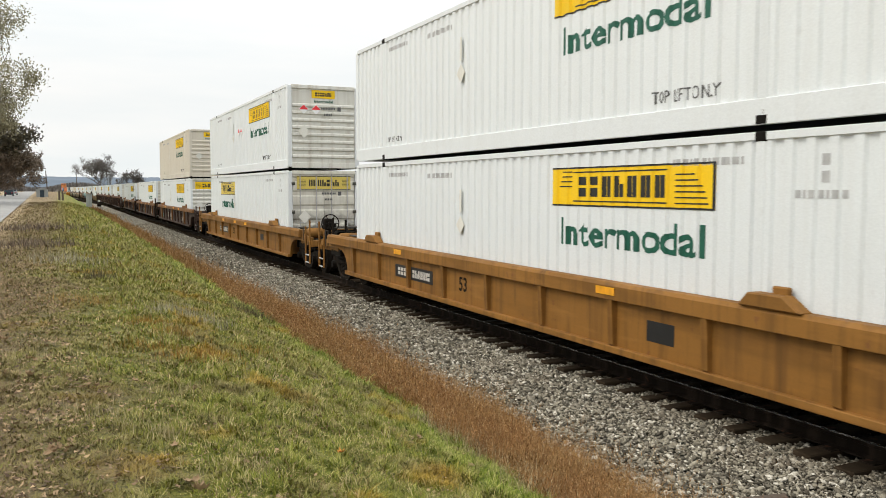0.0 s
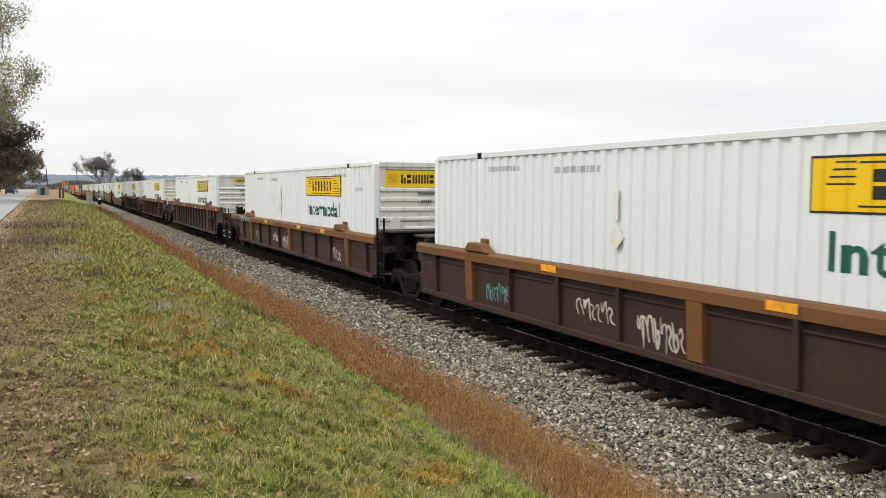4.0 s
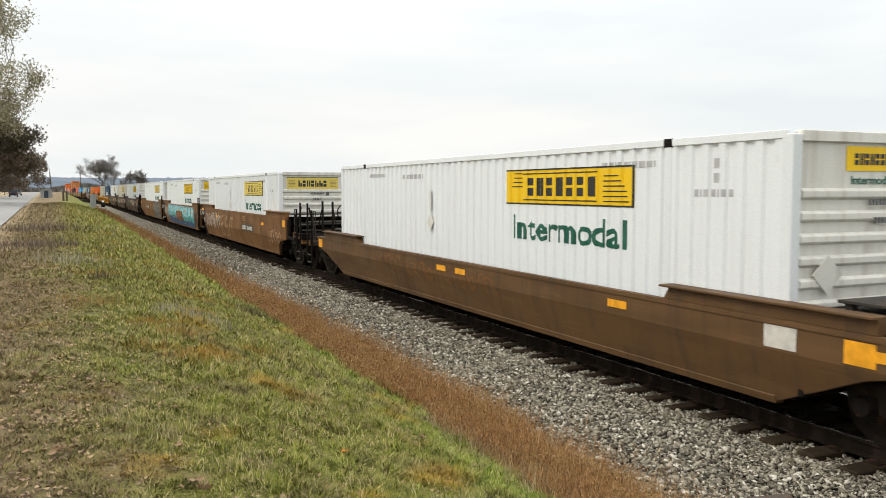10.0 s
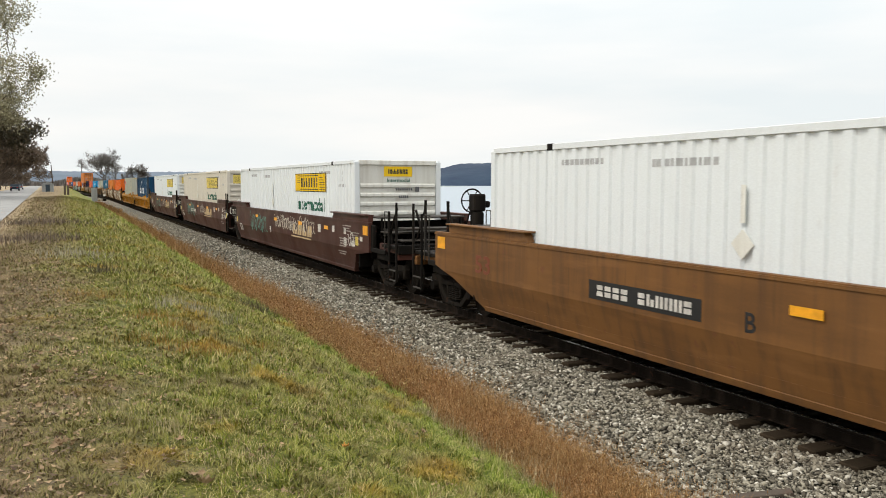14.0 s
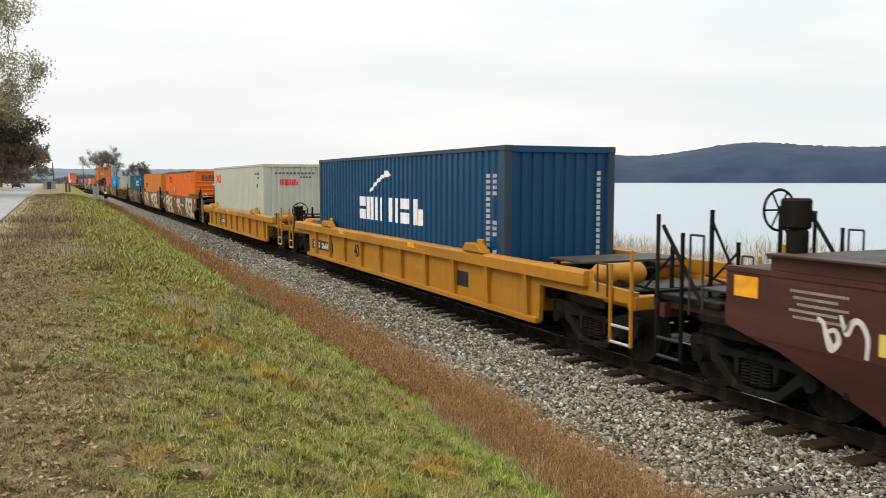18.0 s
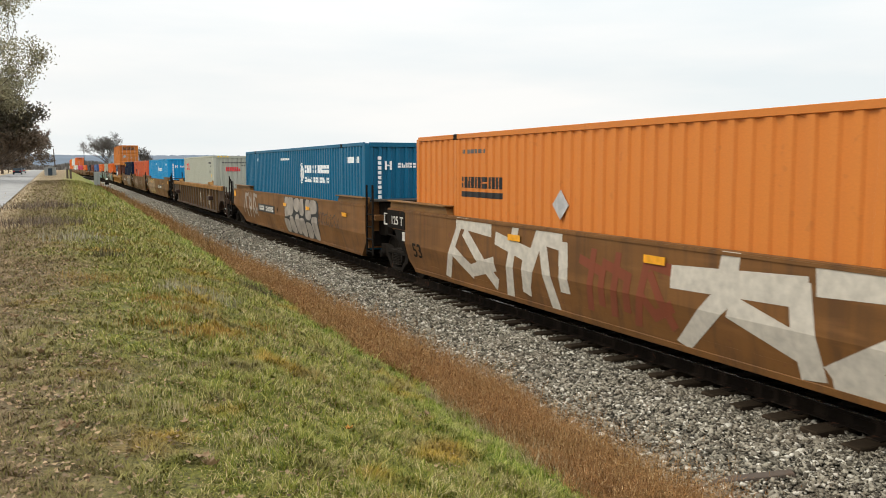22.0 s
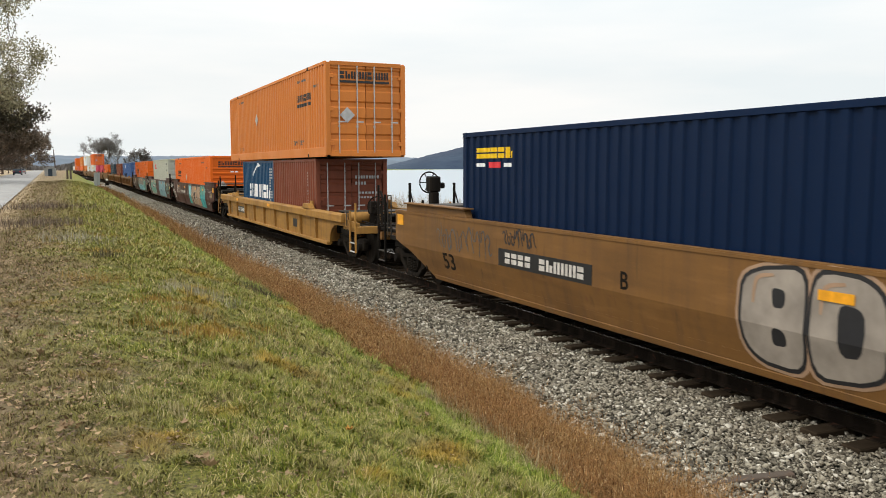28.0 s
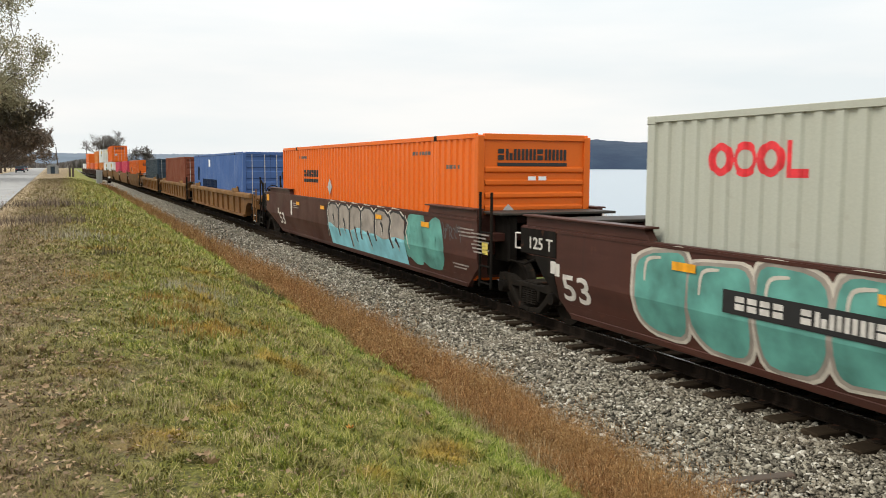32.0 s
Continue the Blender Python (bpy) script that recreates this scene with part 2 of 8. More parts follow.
# ---- geometry helpers ----
class Geo:
    """Gathers solids into one mesh."""

    def __init__(self):
        self.v, self.f = [], []

    def add(self, vs, fs):
        n = len(self.v)
        self.v += [tuple(p) for p in vs]
        self.f += [tuple(n + i for i in q) for q in fs]
        return self

    def box(self, x0, x1, y0, y1, z0, z1):
        return self.add([(x, y, z) for x in (x0, x1) for y in (y0, y1) for z in (z0, z1)],
                        [(0, 1, 3, 2), (4, 6, 7, 5), (0, 4, 5, 1), (2, 3, 7, 6), (0, 2, 6, 4), (1, 5, 7, 3)])

    def prism(self, pts, axis, a, b):
        n = len(pts)

        def at(p, h):
            return {"x": (h, p[0], p[1]), "y": (p[0], h, p[1]), "z": (p[0], p[1], h)}[axis]
        vs = [at(p, a) for p in pts] + [at(p, b) for p in pts]
        fs = [tuple(range(n))[::-1], tuple(range(n, 2 * n))]
        fs += [(i, (i + 1) % n, n + (i + 1) % n, n + i) for i in range(n)]
        return self.add(vs, fs)

    def tube(self, p, q, r, n=8, r2=None):
        p, q = Vector(p), Vector(q)
        d = (q - p).normalized()
        s = d.orthogonal().normalized()
        t = d.cross(s)
        r2 = r if r2 is None else r2
        ring = [(math.cos(2 * math.pi * i / n), math.sin(2 * math.pi * i / n)) for i in range(n)]
        vs = [p + s * (r * c) + t * (r * e) for c, e in ring] + [q + s * (r2 * c) + t * (r2 * e) for c, e in ring]
        fs = [(i, (i + 1) % n, n + (i + 1) % n, n + i) for i in range(n)]
        fs += [tuple(range(n))[::-1], tuple(range(n, 2 * n))]
        return self.add(vs, fs)

    def pipe(self, pts, r, n=6):
        for a, b in zip(pts, pts[1:]):
            self.tube(a, b, r, n)
        return self

    def ring(self, c, axis, R, r, n=20, m=6):
        c = Vector(c)
        e = {"x": (Vector((0, 1, 0)), Vector((0, 0, 1)), Vector((1, 0, 0))), "y": (Vector((1, 0, 0)), Vector((0, 0, 1)), Vector((0, 1, 0))),
             "z": (Vector((1, 0, 0)), Vector((0, 1, 0)), Vector((0, 0, 1)))}[axis]
        vs = []
        for i in range(n):
            a = 2 * math.pi * i / n
            d = e[0] * math.cos(a) + e[1] * math.sin(a)
            for j in range(m):
                b = 2 * math.pi * j / m
                vs.append(c + d * (R + r * math.cos(b)) + e[2] * (r * math.sin(b)))
        fs = [(i * m + j, ((i + 1) % n) * m + j, ((i + 1) % n) * m + (j + 1) % m, i * m + (j + 1) % m) for i in range(n) for j in range(m)]
        return self.add(vs, fs)

    def lathe(self, prof, axis, n=20, c=(0, 0, 0)):
        """prof: (distance along the axis, radius)."""
        vs, k = [], len(prof)
        for i in range(n):
            a = 2 * math.pi * i / n
            for h, r in prof:
                u, w = r * math.cos(a), r * math.sin(a)
                p = {"x": (h, u, w), "y": (u, h, w), "z": (u, w, h)}[axis]
                vs.append((p[0] + c[0], p[1] + c[1], p[2] + c[2]))
        fs = [(i * k + j, ((i + 1) % n) * k + j, ((i + 1) % n) * k + j + 1, i * k + j + 1) for i in range(n) for j in range(k - 1)]
        return self.add(vs, fs)

    def mesh(self, name, mat, bev=0.0, smooth=False):
        me = bpy.data.meshes.new(name)
        me.from_pydata(self.v, [], self.f)
        bm = bmesh.new()
        bm.from_mesh(me)
        bmesh.ops.recalc_face_normals(bm, faces=bm.faces)
        if bev:
            es = [e for e in bm.edges if len(e.link_faces) == 2 and e.calc_face_angle(0) > 0.7]
            bmesh.ops.bevel(bm, geom=es, offset=bev, segments=1, affect="EDGES", clamp_overlap=True)
        if smooth:
            for f in bm.faces:
                f.smooth = True
        bm.to_mesh(me)
        bm.free()
        me.materials.append(mat)
        return me


MESHES = {}


def cached(key, mat, build, bev=0.0, smooth=False):
    k = (key, mat.name)
    if k not in MESHES:
        MESHES[k] = build().mesh(key[0] if isinstance(key, tuple) else key, mat, bev, smooth)
    return MESHES[k]


def part(name, me, parent, label="", at=None, rz=0.0):
    ob = new(name, me)
    ob.parent = parent
    if at:
        ob.location = at
    if rz:
        ob.rotation_euler = (0, 0, rz)
    if label:
        tagged(ob, label)
    return ob


def solid(name, geo, mat, parent=None, label="", bev=0.0, smooth=False):
    ob = new(name, geo.mesh(name, mat, bev, smooth))
    if parent:
        ob.parent = parent
    if label:
        tagged(ob, label)
    return ob


def thing(name, label, category, group="", m=None):
    ob = new(name)
    ob.empty_display_size = 0.3
    tagged(ob, label, category, group)
    if m:
        ob.matrix_world = m
    return ob


TEXTS = {}


def text_mesh(body, mat, bold=0.02):
    """Lettering one unit high, standing on the origin, in the plane of x and y."""
    k = (body, mat.name, bold)
    if k not in TEXTS:
        cu = bpy.data.curves.new("lettering", "FONT")
        cu.body, cu.size, cu.extrude, cu.offset, cu.resolution_u = body, 1.38, 0.002, bold, 3
        ob = bpy.data.objects.new("lettering", cu)
        scene.collection.objects.link(ob)
        me = bpy.data.meshes.new_from_object(ob.evaluated_get(bpy.context.evaluated_depsgraph_get()))
        bpy.data.objects.remove(ob)
        me.materials.clear()
        me.materials.append(mat)
        xs = [p.co.x for p in me.vertices]
        TEXTS[k] = (me, min(xs), max(xs))
    return TEXTS[k]


def lettering(parent, body, mat, x, y, z, height, width=None, face="side", bold=0.02, name="lettering"):
    """face side: on the side towards -x, reading towards -y; face end: on the end towards -y, reading towards +x."""
    me, a, b = text_mesh(body, mat, bold)
    ob = new(name, me)
    ob.parent = parent
    sxx = width / (b - a) if width else height
    turn = Matrix(((0, 0, -1), (-1, 0, 0), (0, 1, 0))) if face == "side" else Matrix(((1, 0, 0), (0, 0, -1), (0, 1, 0)))
    ob.matrix_local = Matrix.LocRotScale((x, y, z), turn.to_quaternion(), (sxx, height, 1))
    return ob


def plates(rects, x, face="side", t=0.003):
    """Thin plates (a0, a1, z0, z1) on a side at x (towards -x) or on an end at y (towards -y)."""
    g = Geo()
    for a0, a1, z0, z1 in rects:
        if face == "side":
            g.box(x - t, x, min(a0, a1), max(a0, a1), z0, z1)
        else:
            g.box(min(a0, a1), max(a0, a1), x - t, x, z0, z1)
    return g


def marks(parent, name, mat, rects, x, face="side", t=0.003, label=""):
    """Plates of one colour; a row of block shapes (lists of rectangles) becomes one object a shape."""
    if rects and isinstance(rects[0], list):
        for r in rects:
            solid(name, plates(r, x, face, t), mat, parent, label)
        return None
    ob = solid(name, plates(rects, x, face, t), mat, parent, label)
    if "stencil" in name or "stripes" in name or "tape" in name:
        tagged(ob, kind="stuff")
    return ob


def glyphs(a0, a1, z0, z1, n, seed=1, slant=0.0):
    """A row of n plain block shapes, each a bar or two with a slit, in place of lettering."""
    rn = random.Random(seed)
    out, w = [], (a1 - a0) / n
    for i in range(n):
        p, q = a0 + w * (i + 0.08), a0 + w * (i + 0.9)
        k, hz, d = rn.choice("abcab"), z1 - z0, (q - p)
        if k == "a":
            out.append([(p, p + d * 0.40, z0, z1), (p + d * 0.60, q, z0, z1)])
        elif k == "b":
            out.append([(p, p + d * 0.9, z0, z0 + hz * 0.44), (p, p + d * 0.9, z0 + hz * 0.58, z1)])
        else:
            out.append([(p, p + d * 0.4, z0, z1), (p + d * 0.55, q, z0, z0 + hz * 0.62)])
    return out


def bars(a0, a1, z0, z1, n):
    """n small blocks for a line of writing too small to read."""
    w = (a1 - a0) / n
    return [(a0 + w * (i + 0.12), a0 + w * (i + 0.82), z0, z1) for i in range(n)]


# ---- the line of the track ----
TX, SPEED = 8.525, 17.97


def track(s):
    """Centre of the track s metres along, and its heading in degrees."""
    d, b = min(max(0.0, s - 150.0), 150.0), min(max(0.0, s - 300.0), 200.0)
    slope = d / 4500.0 - b / 6000.0  # a bend to one side that eases out again
    return TX - d * d / 9000.0 - b / 30.0 + b * b / 12000.0, math.degrees(math.atan(slope))


def on_track(s, z=0.0):
    x, h = track(s)
    return pose(x, s, z, 0, 0, h)

# ---- the ground, the road, the lake ----
PROFILE = ((-4500, 1.6), (-60, 1.1), (-12, 0.98), (-3, 0.95), (-1.4, 1.0), (0, 1.02), (1.4, 0.86), (2.8, 0.47), (3.8, 0.05), (4.6, -0.38),
           (5.3, -0.55), (12.5, -0.60), (15, -0.70), (18, -1.0), (21, -1.6), (40, -4), (2380, -4), (2460, 2), (4500, 30))


def ground_z(x, y=0.0):
    for (x0, z0), (x1, z1) in zip(PROFILE, PROFILE[1:]):
        if x <= x1:
            return z0 + (z1 - z0) * (x - x0) / (x1 - x0)
    return PROFILE[-1][1]


def verge_in(y):
    return min(3.40 + 0.010 * y, 4.0) + 0.12 * math.sin(y * 0.9) + 0.08 * math.sin(y * 2.3)


def verge_out(y):
    return min(4.60 + 0.085 * y, 5.75) + 0.10 * math.sin(y * 1.3 + 1)


def sheet(name, xs, ys, zf, mat, smooth=True):
    vs = [(x, y, zf(x, y)) for y in ys for x in xs]
    n = len(xs)
    fs = [(j * n + i, j * n + i + 1, (j + 1) * n + i + 1, (j + 1) * n + i) for j in range(len(ys) - 1) for i in range(n - 1)]
    me = bpy.data.meshes.new(name)
    me.from_pydata(vs, [], fs)
    me.materials.append(mat)
    if smooth:
        me.polygons.foreach_set("use_smooth", [True] * len(me.polygons))
    return new(name, me)


def steps(a, b, d):
    n = max(1, round((b - a) / d))
    return [a + (b - a) * i / n for i in range(n)]


def turf_material(name, blades):
    m, nt, bs, co = material(name)
    geo = nt.nodes.new("ShaderNodeNewGeometry")
    pos = geo.outputs["Position"]
    patch = noise_at(nt, pos, 0.55, 4)
    patch2 = noise_at(nt, pos, 1.7, 4)
    sep = nt.nodes.new("ShaderNodeSeparateXYZ")
    nt.links.new(pos, sep.inputs[0])
    wob = nt.nodes.new("ShaderNodeMath")
    wob.operation = "MULTIPLY_ADD"
    nt.links.new(patch, wob.inputs[0])
    wob.inputs[1].default_value = 2.6
    nt.links.new(sep.outputs["X"], wob.inputs[2])
    dry = ramp(nt, wob.outputs[0], 0.6, 1.95, 1.0, 0.0)
    fresh = ramp(nt, wob.outputs[0], 4.1, 5.0)
    rnd = geo.outputs["Random Per Island"] if blades else noise_at(nt, pos, 30, 3)
    lo, hi = (0.0, 1.0) if blades else (0.3, 0.7)
    green = mixc(nt, ramp(nt, rnd, lo, hi), (0.057, 0.075, 0.006), (0.33, 0.335, 0.040))
    green = mixc(nt, ramp(nt, rnd, 0.70, 0.74), green, (0.50, 0.42, 0.20))
    green = mixc(nt, ramp(nt, rnd, 0.90, 0.92), green, (0.17, 0.105, 0.045))
    lush = mixc(nt, ramp(nt, rnd, lo, hi), (0.057, 0.105, 0.006), (0.27, 0.36, 0.030))
    lush = mixc(nt, ramp(nt, rnd, 0.80, 0.84), lush, (0.45, 0.44, 0.13))
    straw = mixc(nt, ramp(nt, rnd, lo, hi), (0.105, 0.066, 0.034), (0.44, 0.325, 0.18))
    straw = mixc(nt, ramp(nt, rnd, 0.60, 0.66), straw, (0.15, 0.135, 0.035))
    gold = mixc(nt, ramp(nt, rnd, lo, hi), (0.15, 0.095, 0.006), (0.46, 0.28, 0.035))
    c = mixc(nt, fresh, green, lush)
    c = mixc(nt, ramp(nt, patch2, 0.52, 0.66, 0, 0.60), c, straw)
    c = mixc(nt, ramp(nt, noise_at(nt, pos, 3.1, 3), 0.52, 0.62, 0, 0.50), c, mixc(nt, ramp(nt, rnd, lo, hi), (0.062, 0.098, 0.007), (0.33, 0.35, 0.045)))
    c = mixc(nt, ramp(nt, noise_at(nt, pos, 0.9, 3), 0.58, 0.66, 0, 0.75), c, gold)
    c = mixc(nt, dry, c, straw)
    c = mixc(nt, ramp(nt, noise_at(nt, pos, 4.5, 3), 0.54, 0.68, 0, 0.30), c, (0.040, 0.048, 0.010))
    c = mixc(nt, ramp(nt, noise_at(nt, pos, 7.0, 2), 0.60, 0.68, 0, 0.55), c, (0.36, 0.29, 0.13))
    edge = nt.nodes.new("ShaderNodeMath")  # sandy shoulder beside the road
    edge.operation = "MULTIPLY_ADD"
    nt.links.new(sep.outputs["Y"], edge.inputs[0])
    edge.inputs[1].default_value = 0.020
    nt.links.new(wob.outputs[0], edge.inputs[2])
    shoulder = ramp(nt, edge.outputs[0], -0.15, 0.45, 1.0, 0.0)
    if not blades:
        # shade between the blades painted into the soil, easing off where blades end
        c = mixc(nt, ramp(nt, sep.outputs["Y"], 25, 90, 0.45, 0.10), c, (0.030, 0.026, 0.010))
    c = mixc(nt, shoulder, c, mixc(nt, ramp(nt, rnd, lo, hi), (0.26, 0.19, 0.11), (0.52, 0.42, 0.27)))
    nt.links.new(c, bs.inputs["Base Color"])
    bs.inputs["Roughness"].default_value = 0.75
    bs.inputs["Specular IOR Level"].default_value = 0.25
    if not blades:
        bump(nt, bs, noise_at(nt, pos, 40, 6), 0.9, 0.03)
    return m


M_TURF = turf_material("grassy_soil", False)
M_BLADE = turf_material("grass_blades", True)
M_ASPHALT = plain("pale_worn_asphalt", (0.30, 0.295, 0.285), 0.85, var=0.18, scale=1.5)
M_WATER, w_nt, w_bs, w_co = material("lake_water")
w_bs.inputs["Base Color"].default_value = (0.30, 0.37, 0.43, 1)
w_bs.inputs["Roughness"].default_value = 0.28
w_bs.inputs["Specular IOR Level"].default_value = 0.5
bump(w_nt, w_bs, noise_at(w_nt, w_co, 0.5, 6, (1, 3, 1)), 0.12, 0.3)

gx = [-4500, -1500, -500, -200, -80, -40, -25] + steps(-16, -4, 1.0) + steps(-4, 6, 0.25) + steps(6, 24, 1.0) + [24, 40, 100, 400, 1200, 2380, 2460, 3200, 4500]
gy = [-2500, -600, -150, -50, -20] + steps(-8, 40, 0.4) + steps(40, 160, 4) + steps(160, 500, 20) + [500, 700, 1000, 1500, 2300, 3200, 4500]


def ground_at(x, y):
    z = ground_z(x, y)
    if y > 900:
        z = z + min(1.0, (y - 900) / 600) * (0 if x > 400 else max(0, 1.0 - z))
    return z


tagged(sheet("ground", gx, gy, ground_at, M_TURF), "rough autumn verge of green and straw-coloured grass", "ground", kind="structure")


def road_edge(y):
    return -1.75 - 0.0200 * y


ry = steps(-60, 700, 10)
road_me = sheet("road", [0, 1, 2, 3, 4], ry, lambda u, y: 0, M_ASPHALT)
for p in road_me.data.vertices:
    k, y = p.co.x, p.co.y
    p.co.x, p.co.z = road_edge(y) - 1.65 * k, 1.045 + 0.03 * (1 - abs(k - 2) / 2)
tagged(road_me, "pale worn asphalt road along the verge", "road", kind="structure")

water = sheet("water", [19, 60, 200, 600, 1500, 2440], [-2400, -500, 0, 100, 400, 1200, 2400, 4400], lambda x, y: -1.15, M_WATER)
tagged(water, "pale grey-blue lake under an overcast sky", "lake", kind="structure")

# far shore: a wooded bluff
M_BLUFF, b_nt, b_bs, b_co = material("far_wooded_bluff")
# the bluish haze over the lake is mixed into the bluff's base colour
b_c = mixc(b_nt, ramp(b_nt, noise_at(b_nt, b_co, 0.010, 8), 0.35, 0.65), (0.014, 0.031, 0.066), (0.027, 0.050, 0.086))
b_nt.links.new(b_c, b_bs.inputs["Base Color"])
b_bs.inputs["Roughness"].default_value = 1.0
bump(b_nt, b_bs, noise_at(b_nt, b_co, 0.03, 8), 0.5, 5.0)

# paler still: thicker haze painted into the colour of the farthest hills
M_HAZY = plain("hazy_far_hills", (0.13, 0.165, 0.21), 1.0, var=0.12, scale=0.01)


def bluff(name, dist, az0, az1, hf, mat):
    """A ridge round the lake between two bearings, with hf its height over bearing."""
    n, vs, fs = 300, [], []
    for i in range(n + 1):
        a = radians(az0 + (az1 - az0) * i / n)
        h = hf(az0 + (az1 - az0) * i / n) + 3.5 * noise.noise((i * 0.9, 1, 0)) + 2.0 * noise.noise((i * 2.7, 4, 0))
        for d, z in ((0, -3), (30, h * 0.18), (140, h * 0.62), (330, h * 0.93), (480, h), (900, h * 0.9)):
            r = dist + d + 30 * noise.noise((i * 0.05, d * 0.01, 7))
            vs.append((r * math.sin(a), r * math.cos(a), z + (1.5 * noise.noise((i * 0.25, d * 0.01, 2)) if d else 0)))
    for i in range(n):
        for j in range(5):
            k = i * 6 + j
            fs.append((k, k + 6, k + 7, k + 1))
    me = bpy.data.meshes.new(name)
    me.from_pydata(vs, [], fs)
    me.materials.append(mat)
    me.polygons.foreach_set("use_smooth", [True] * len(me.polygons))
    return new(name, me)


def hump(a, c, w, h):
    return h * math.exp(-((a - c) / w) ** 2)


tagged(bluff("bluff_near_shore", 2300, 19.5, 80, lambda a: min(1, (a - 19.5) / 6) * (70 + hump(a, 33, 4, 28) + hump(a, 44.5, 5, 52) + hump(a, 53, 5, 30) + hump(a, 66, 8, 30)), M_BLUFF),
       "wooded bluff on the far shore of the lake", "hills", kind="structure")
tagged(bluff("bluff_distant", 3400, -35, 26, lambda a: 42 + hump(a, -6, 7, 22) + hump(a, 8, 6, 14) + hump(a, 20, 5, 10), M_HAZY),
       "distant blue wooded hills beyond the road", "hills", kind="structure")

# ---- the railway bed ----
def stone_material(name, blades):
    m, nt, bs, co = material(name)
    geo = nt.nodes.new("ShaderNodeNewGeometry")
    if blades:
        r = geo.outputs["Random Per Island"]
    else:
        vor = nd(nt, "ShaderNodeTexVoronoi", Scale=22.0)
        nt.links.new(geo.outputs["Position"], vor.inputs["Vector"])
        r = ramp(nt, vor.outputs["Color"], 0.0, 1.0)
    c = mixc(nt, ramp(nt, r, 0.0, 0.75), (0.052, 0.045, 0.034), (0.375, 0.340, 0.265))
    c = mixc(nt, ramp(nt, r, 0.86, 0.93), c, (0.66, 0.62, 0.53))
    c = mixc(nt, ramp(nt, noise_at(nt, co, 0.8, 4), 0.50, 0.70, 0, 0.30), c, (0.20, 0.15, 0.10))
    c = mixc(nt, ramp(nt, noise_at(nt, co, 60, 3), 0.4, 0.7, 0, 0.25), c, (0.05, 0.05, 0.05))
    sep = nt.nodes.new("ShaderNodeSeparateXYZ")  # the train's shade, put into the stone colour from the near rail inwards
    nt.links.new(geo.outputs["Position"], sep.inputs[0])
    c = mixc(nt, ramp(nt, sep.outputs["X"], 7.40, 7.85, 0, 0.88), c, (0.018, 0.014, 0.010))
    # shade of the gaps between loose stones, darkened into the bed, fading far off
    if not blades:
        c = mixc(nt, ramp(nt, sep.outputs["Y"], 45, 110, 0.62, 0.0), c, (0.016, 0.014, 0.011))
    nt.links.new(c, bs.inputs["Base Color"])
    bs.inputs["Roughness"].default_value = 0.85
    bs.inputs["Specular IOR Level"].default_value = 0.2
    if not blades:
        bump(nt, bs, vor.outputs["Distance"], 1.0, 0.04)
    return m


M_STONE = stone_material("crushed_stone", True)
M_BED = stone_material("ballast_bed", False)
M_TIE = paint("weathered_creosote_tie", (0.030, 0.021, 0.013), 0.9, amount=0.5, wear=0.2, stain=(0.075, 0.053, 0.034), bumps=0.6)
M_RAIL = paint("rusty_rail_steel", (0.014, 0.010, 0.007), 0.9, amount=0.4, wear=0.3)
for m_ in (M_RAIL, M_TIE, M_GRIME, M_TRUCK):
    m_.node_tree.nodes["Principled BSDF"].inputs["Specular IOR Level"].default_value = 0.08
M_RAILTOP = plain("polished_rail_head", (0.45, 0.44, 0.43), 0.25, 1.0, 0.15, 20)


def bed_z(d):
    """Height of the ballast at d metres from the centre of the track."""
    d = abs(d)
    return -0.235 if d < 1.40 else (-0.235 + (d - 1.4) * 0.08 if d < 1.65 else (-0.215 - (d - 1.65) * 0.165 if d < 3.7 else -0.56))


by = [s for s in steps(-80, 12, 4) + steps(12, 60, 1) + steps(60, 900, 10)]
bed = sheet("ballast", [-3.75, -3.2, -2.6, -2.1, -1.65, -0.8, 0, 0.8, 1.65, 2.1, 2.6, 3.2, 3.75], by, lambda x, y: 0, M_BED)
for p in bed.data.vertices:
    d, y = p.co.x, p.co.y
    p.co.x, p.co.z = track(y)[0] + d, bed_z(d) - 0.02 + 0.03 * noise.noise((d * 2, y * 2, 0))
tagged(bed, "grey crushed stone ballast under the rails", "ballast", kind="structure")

track_root = thing("railway_track", "railway track of rusty rails on weathered wooden ties", "railway track")
RAIL_PROF = ((-0.07, -0.17), (0.07, -0.17), (0.07, -0.155), (0.012, -0.135), (0.012, -0.045), (0.036, -0.035), (0.036, -0.004), (0.028, 0.0),
             (-0.028, 0.0), (-0.036, -0.004), (-0.036, -0.035), (-0.012, -0.045), (-0.012, -0.135), (-0.07, -0.155))


def rail(path, off, mat, prof):
    g, n = Geo(), len(prof)
    for s in path:
        x, h = track(s)
        g.v += [(x + off + px, s, pz) for px, pz in prof]
    for k in range(len(path) - 1):
        g.f += [(k * n + i, k * n + (i + 1) % n, (k + 1) * n + (i + 1) % n, (k + 1) * n + i) for i in range(n)]
    return g


RS = [-80, 0, 60, 150] + steps(160, 900, 20)
for off in (-0.755, 0.755):
    solid("rail", rail(RS, off, M_RAIL, RAIL_PROF), M_RAIL, track_root)
    solid("rail_head", rail(RS, off, M_RAILTOP, ((-0.026, 0.0), (0.026, 0.0), (0.026, 0.003), (-0.026, 0.003))), M_RAILTOP, track_root, "polished running surface of the rail")

# ---- the train ----
MOVERS = []
CARS = "well cars of the train"
BOXES = "containers on the train"
FOLD = 0.036
DRAPED = []
CREASED = []
CREASE = 0.92


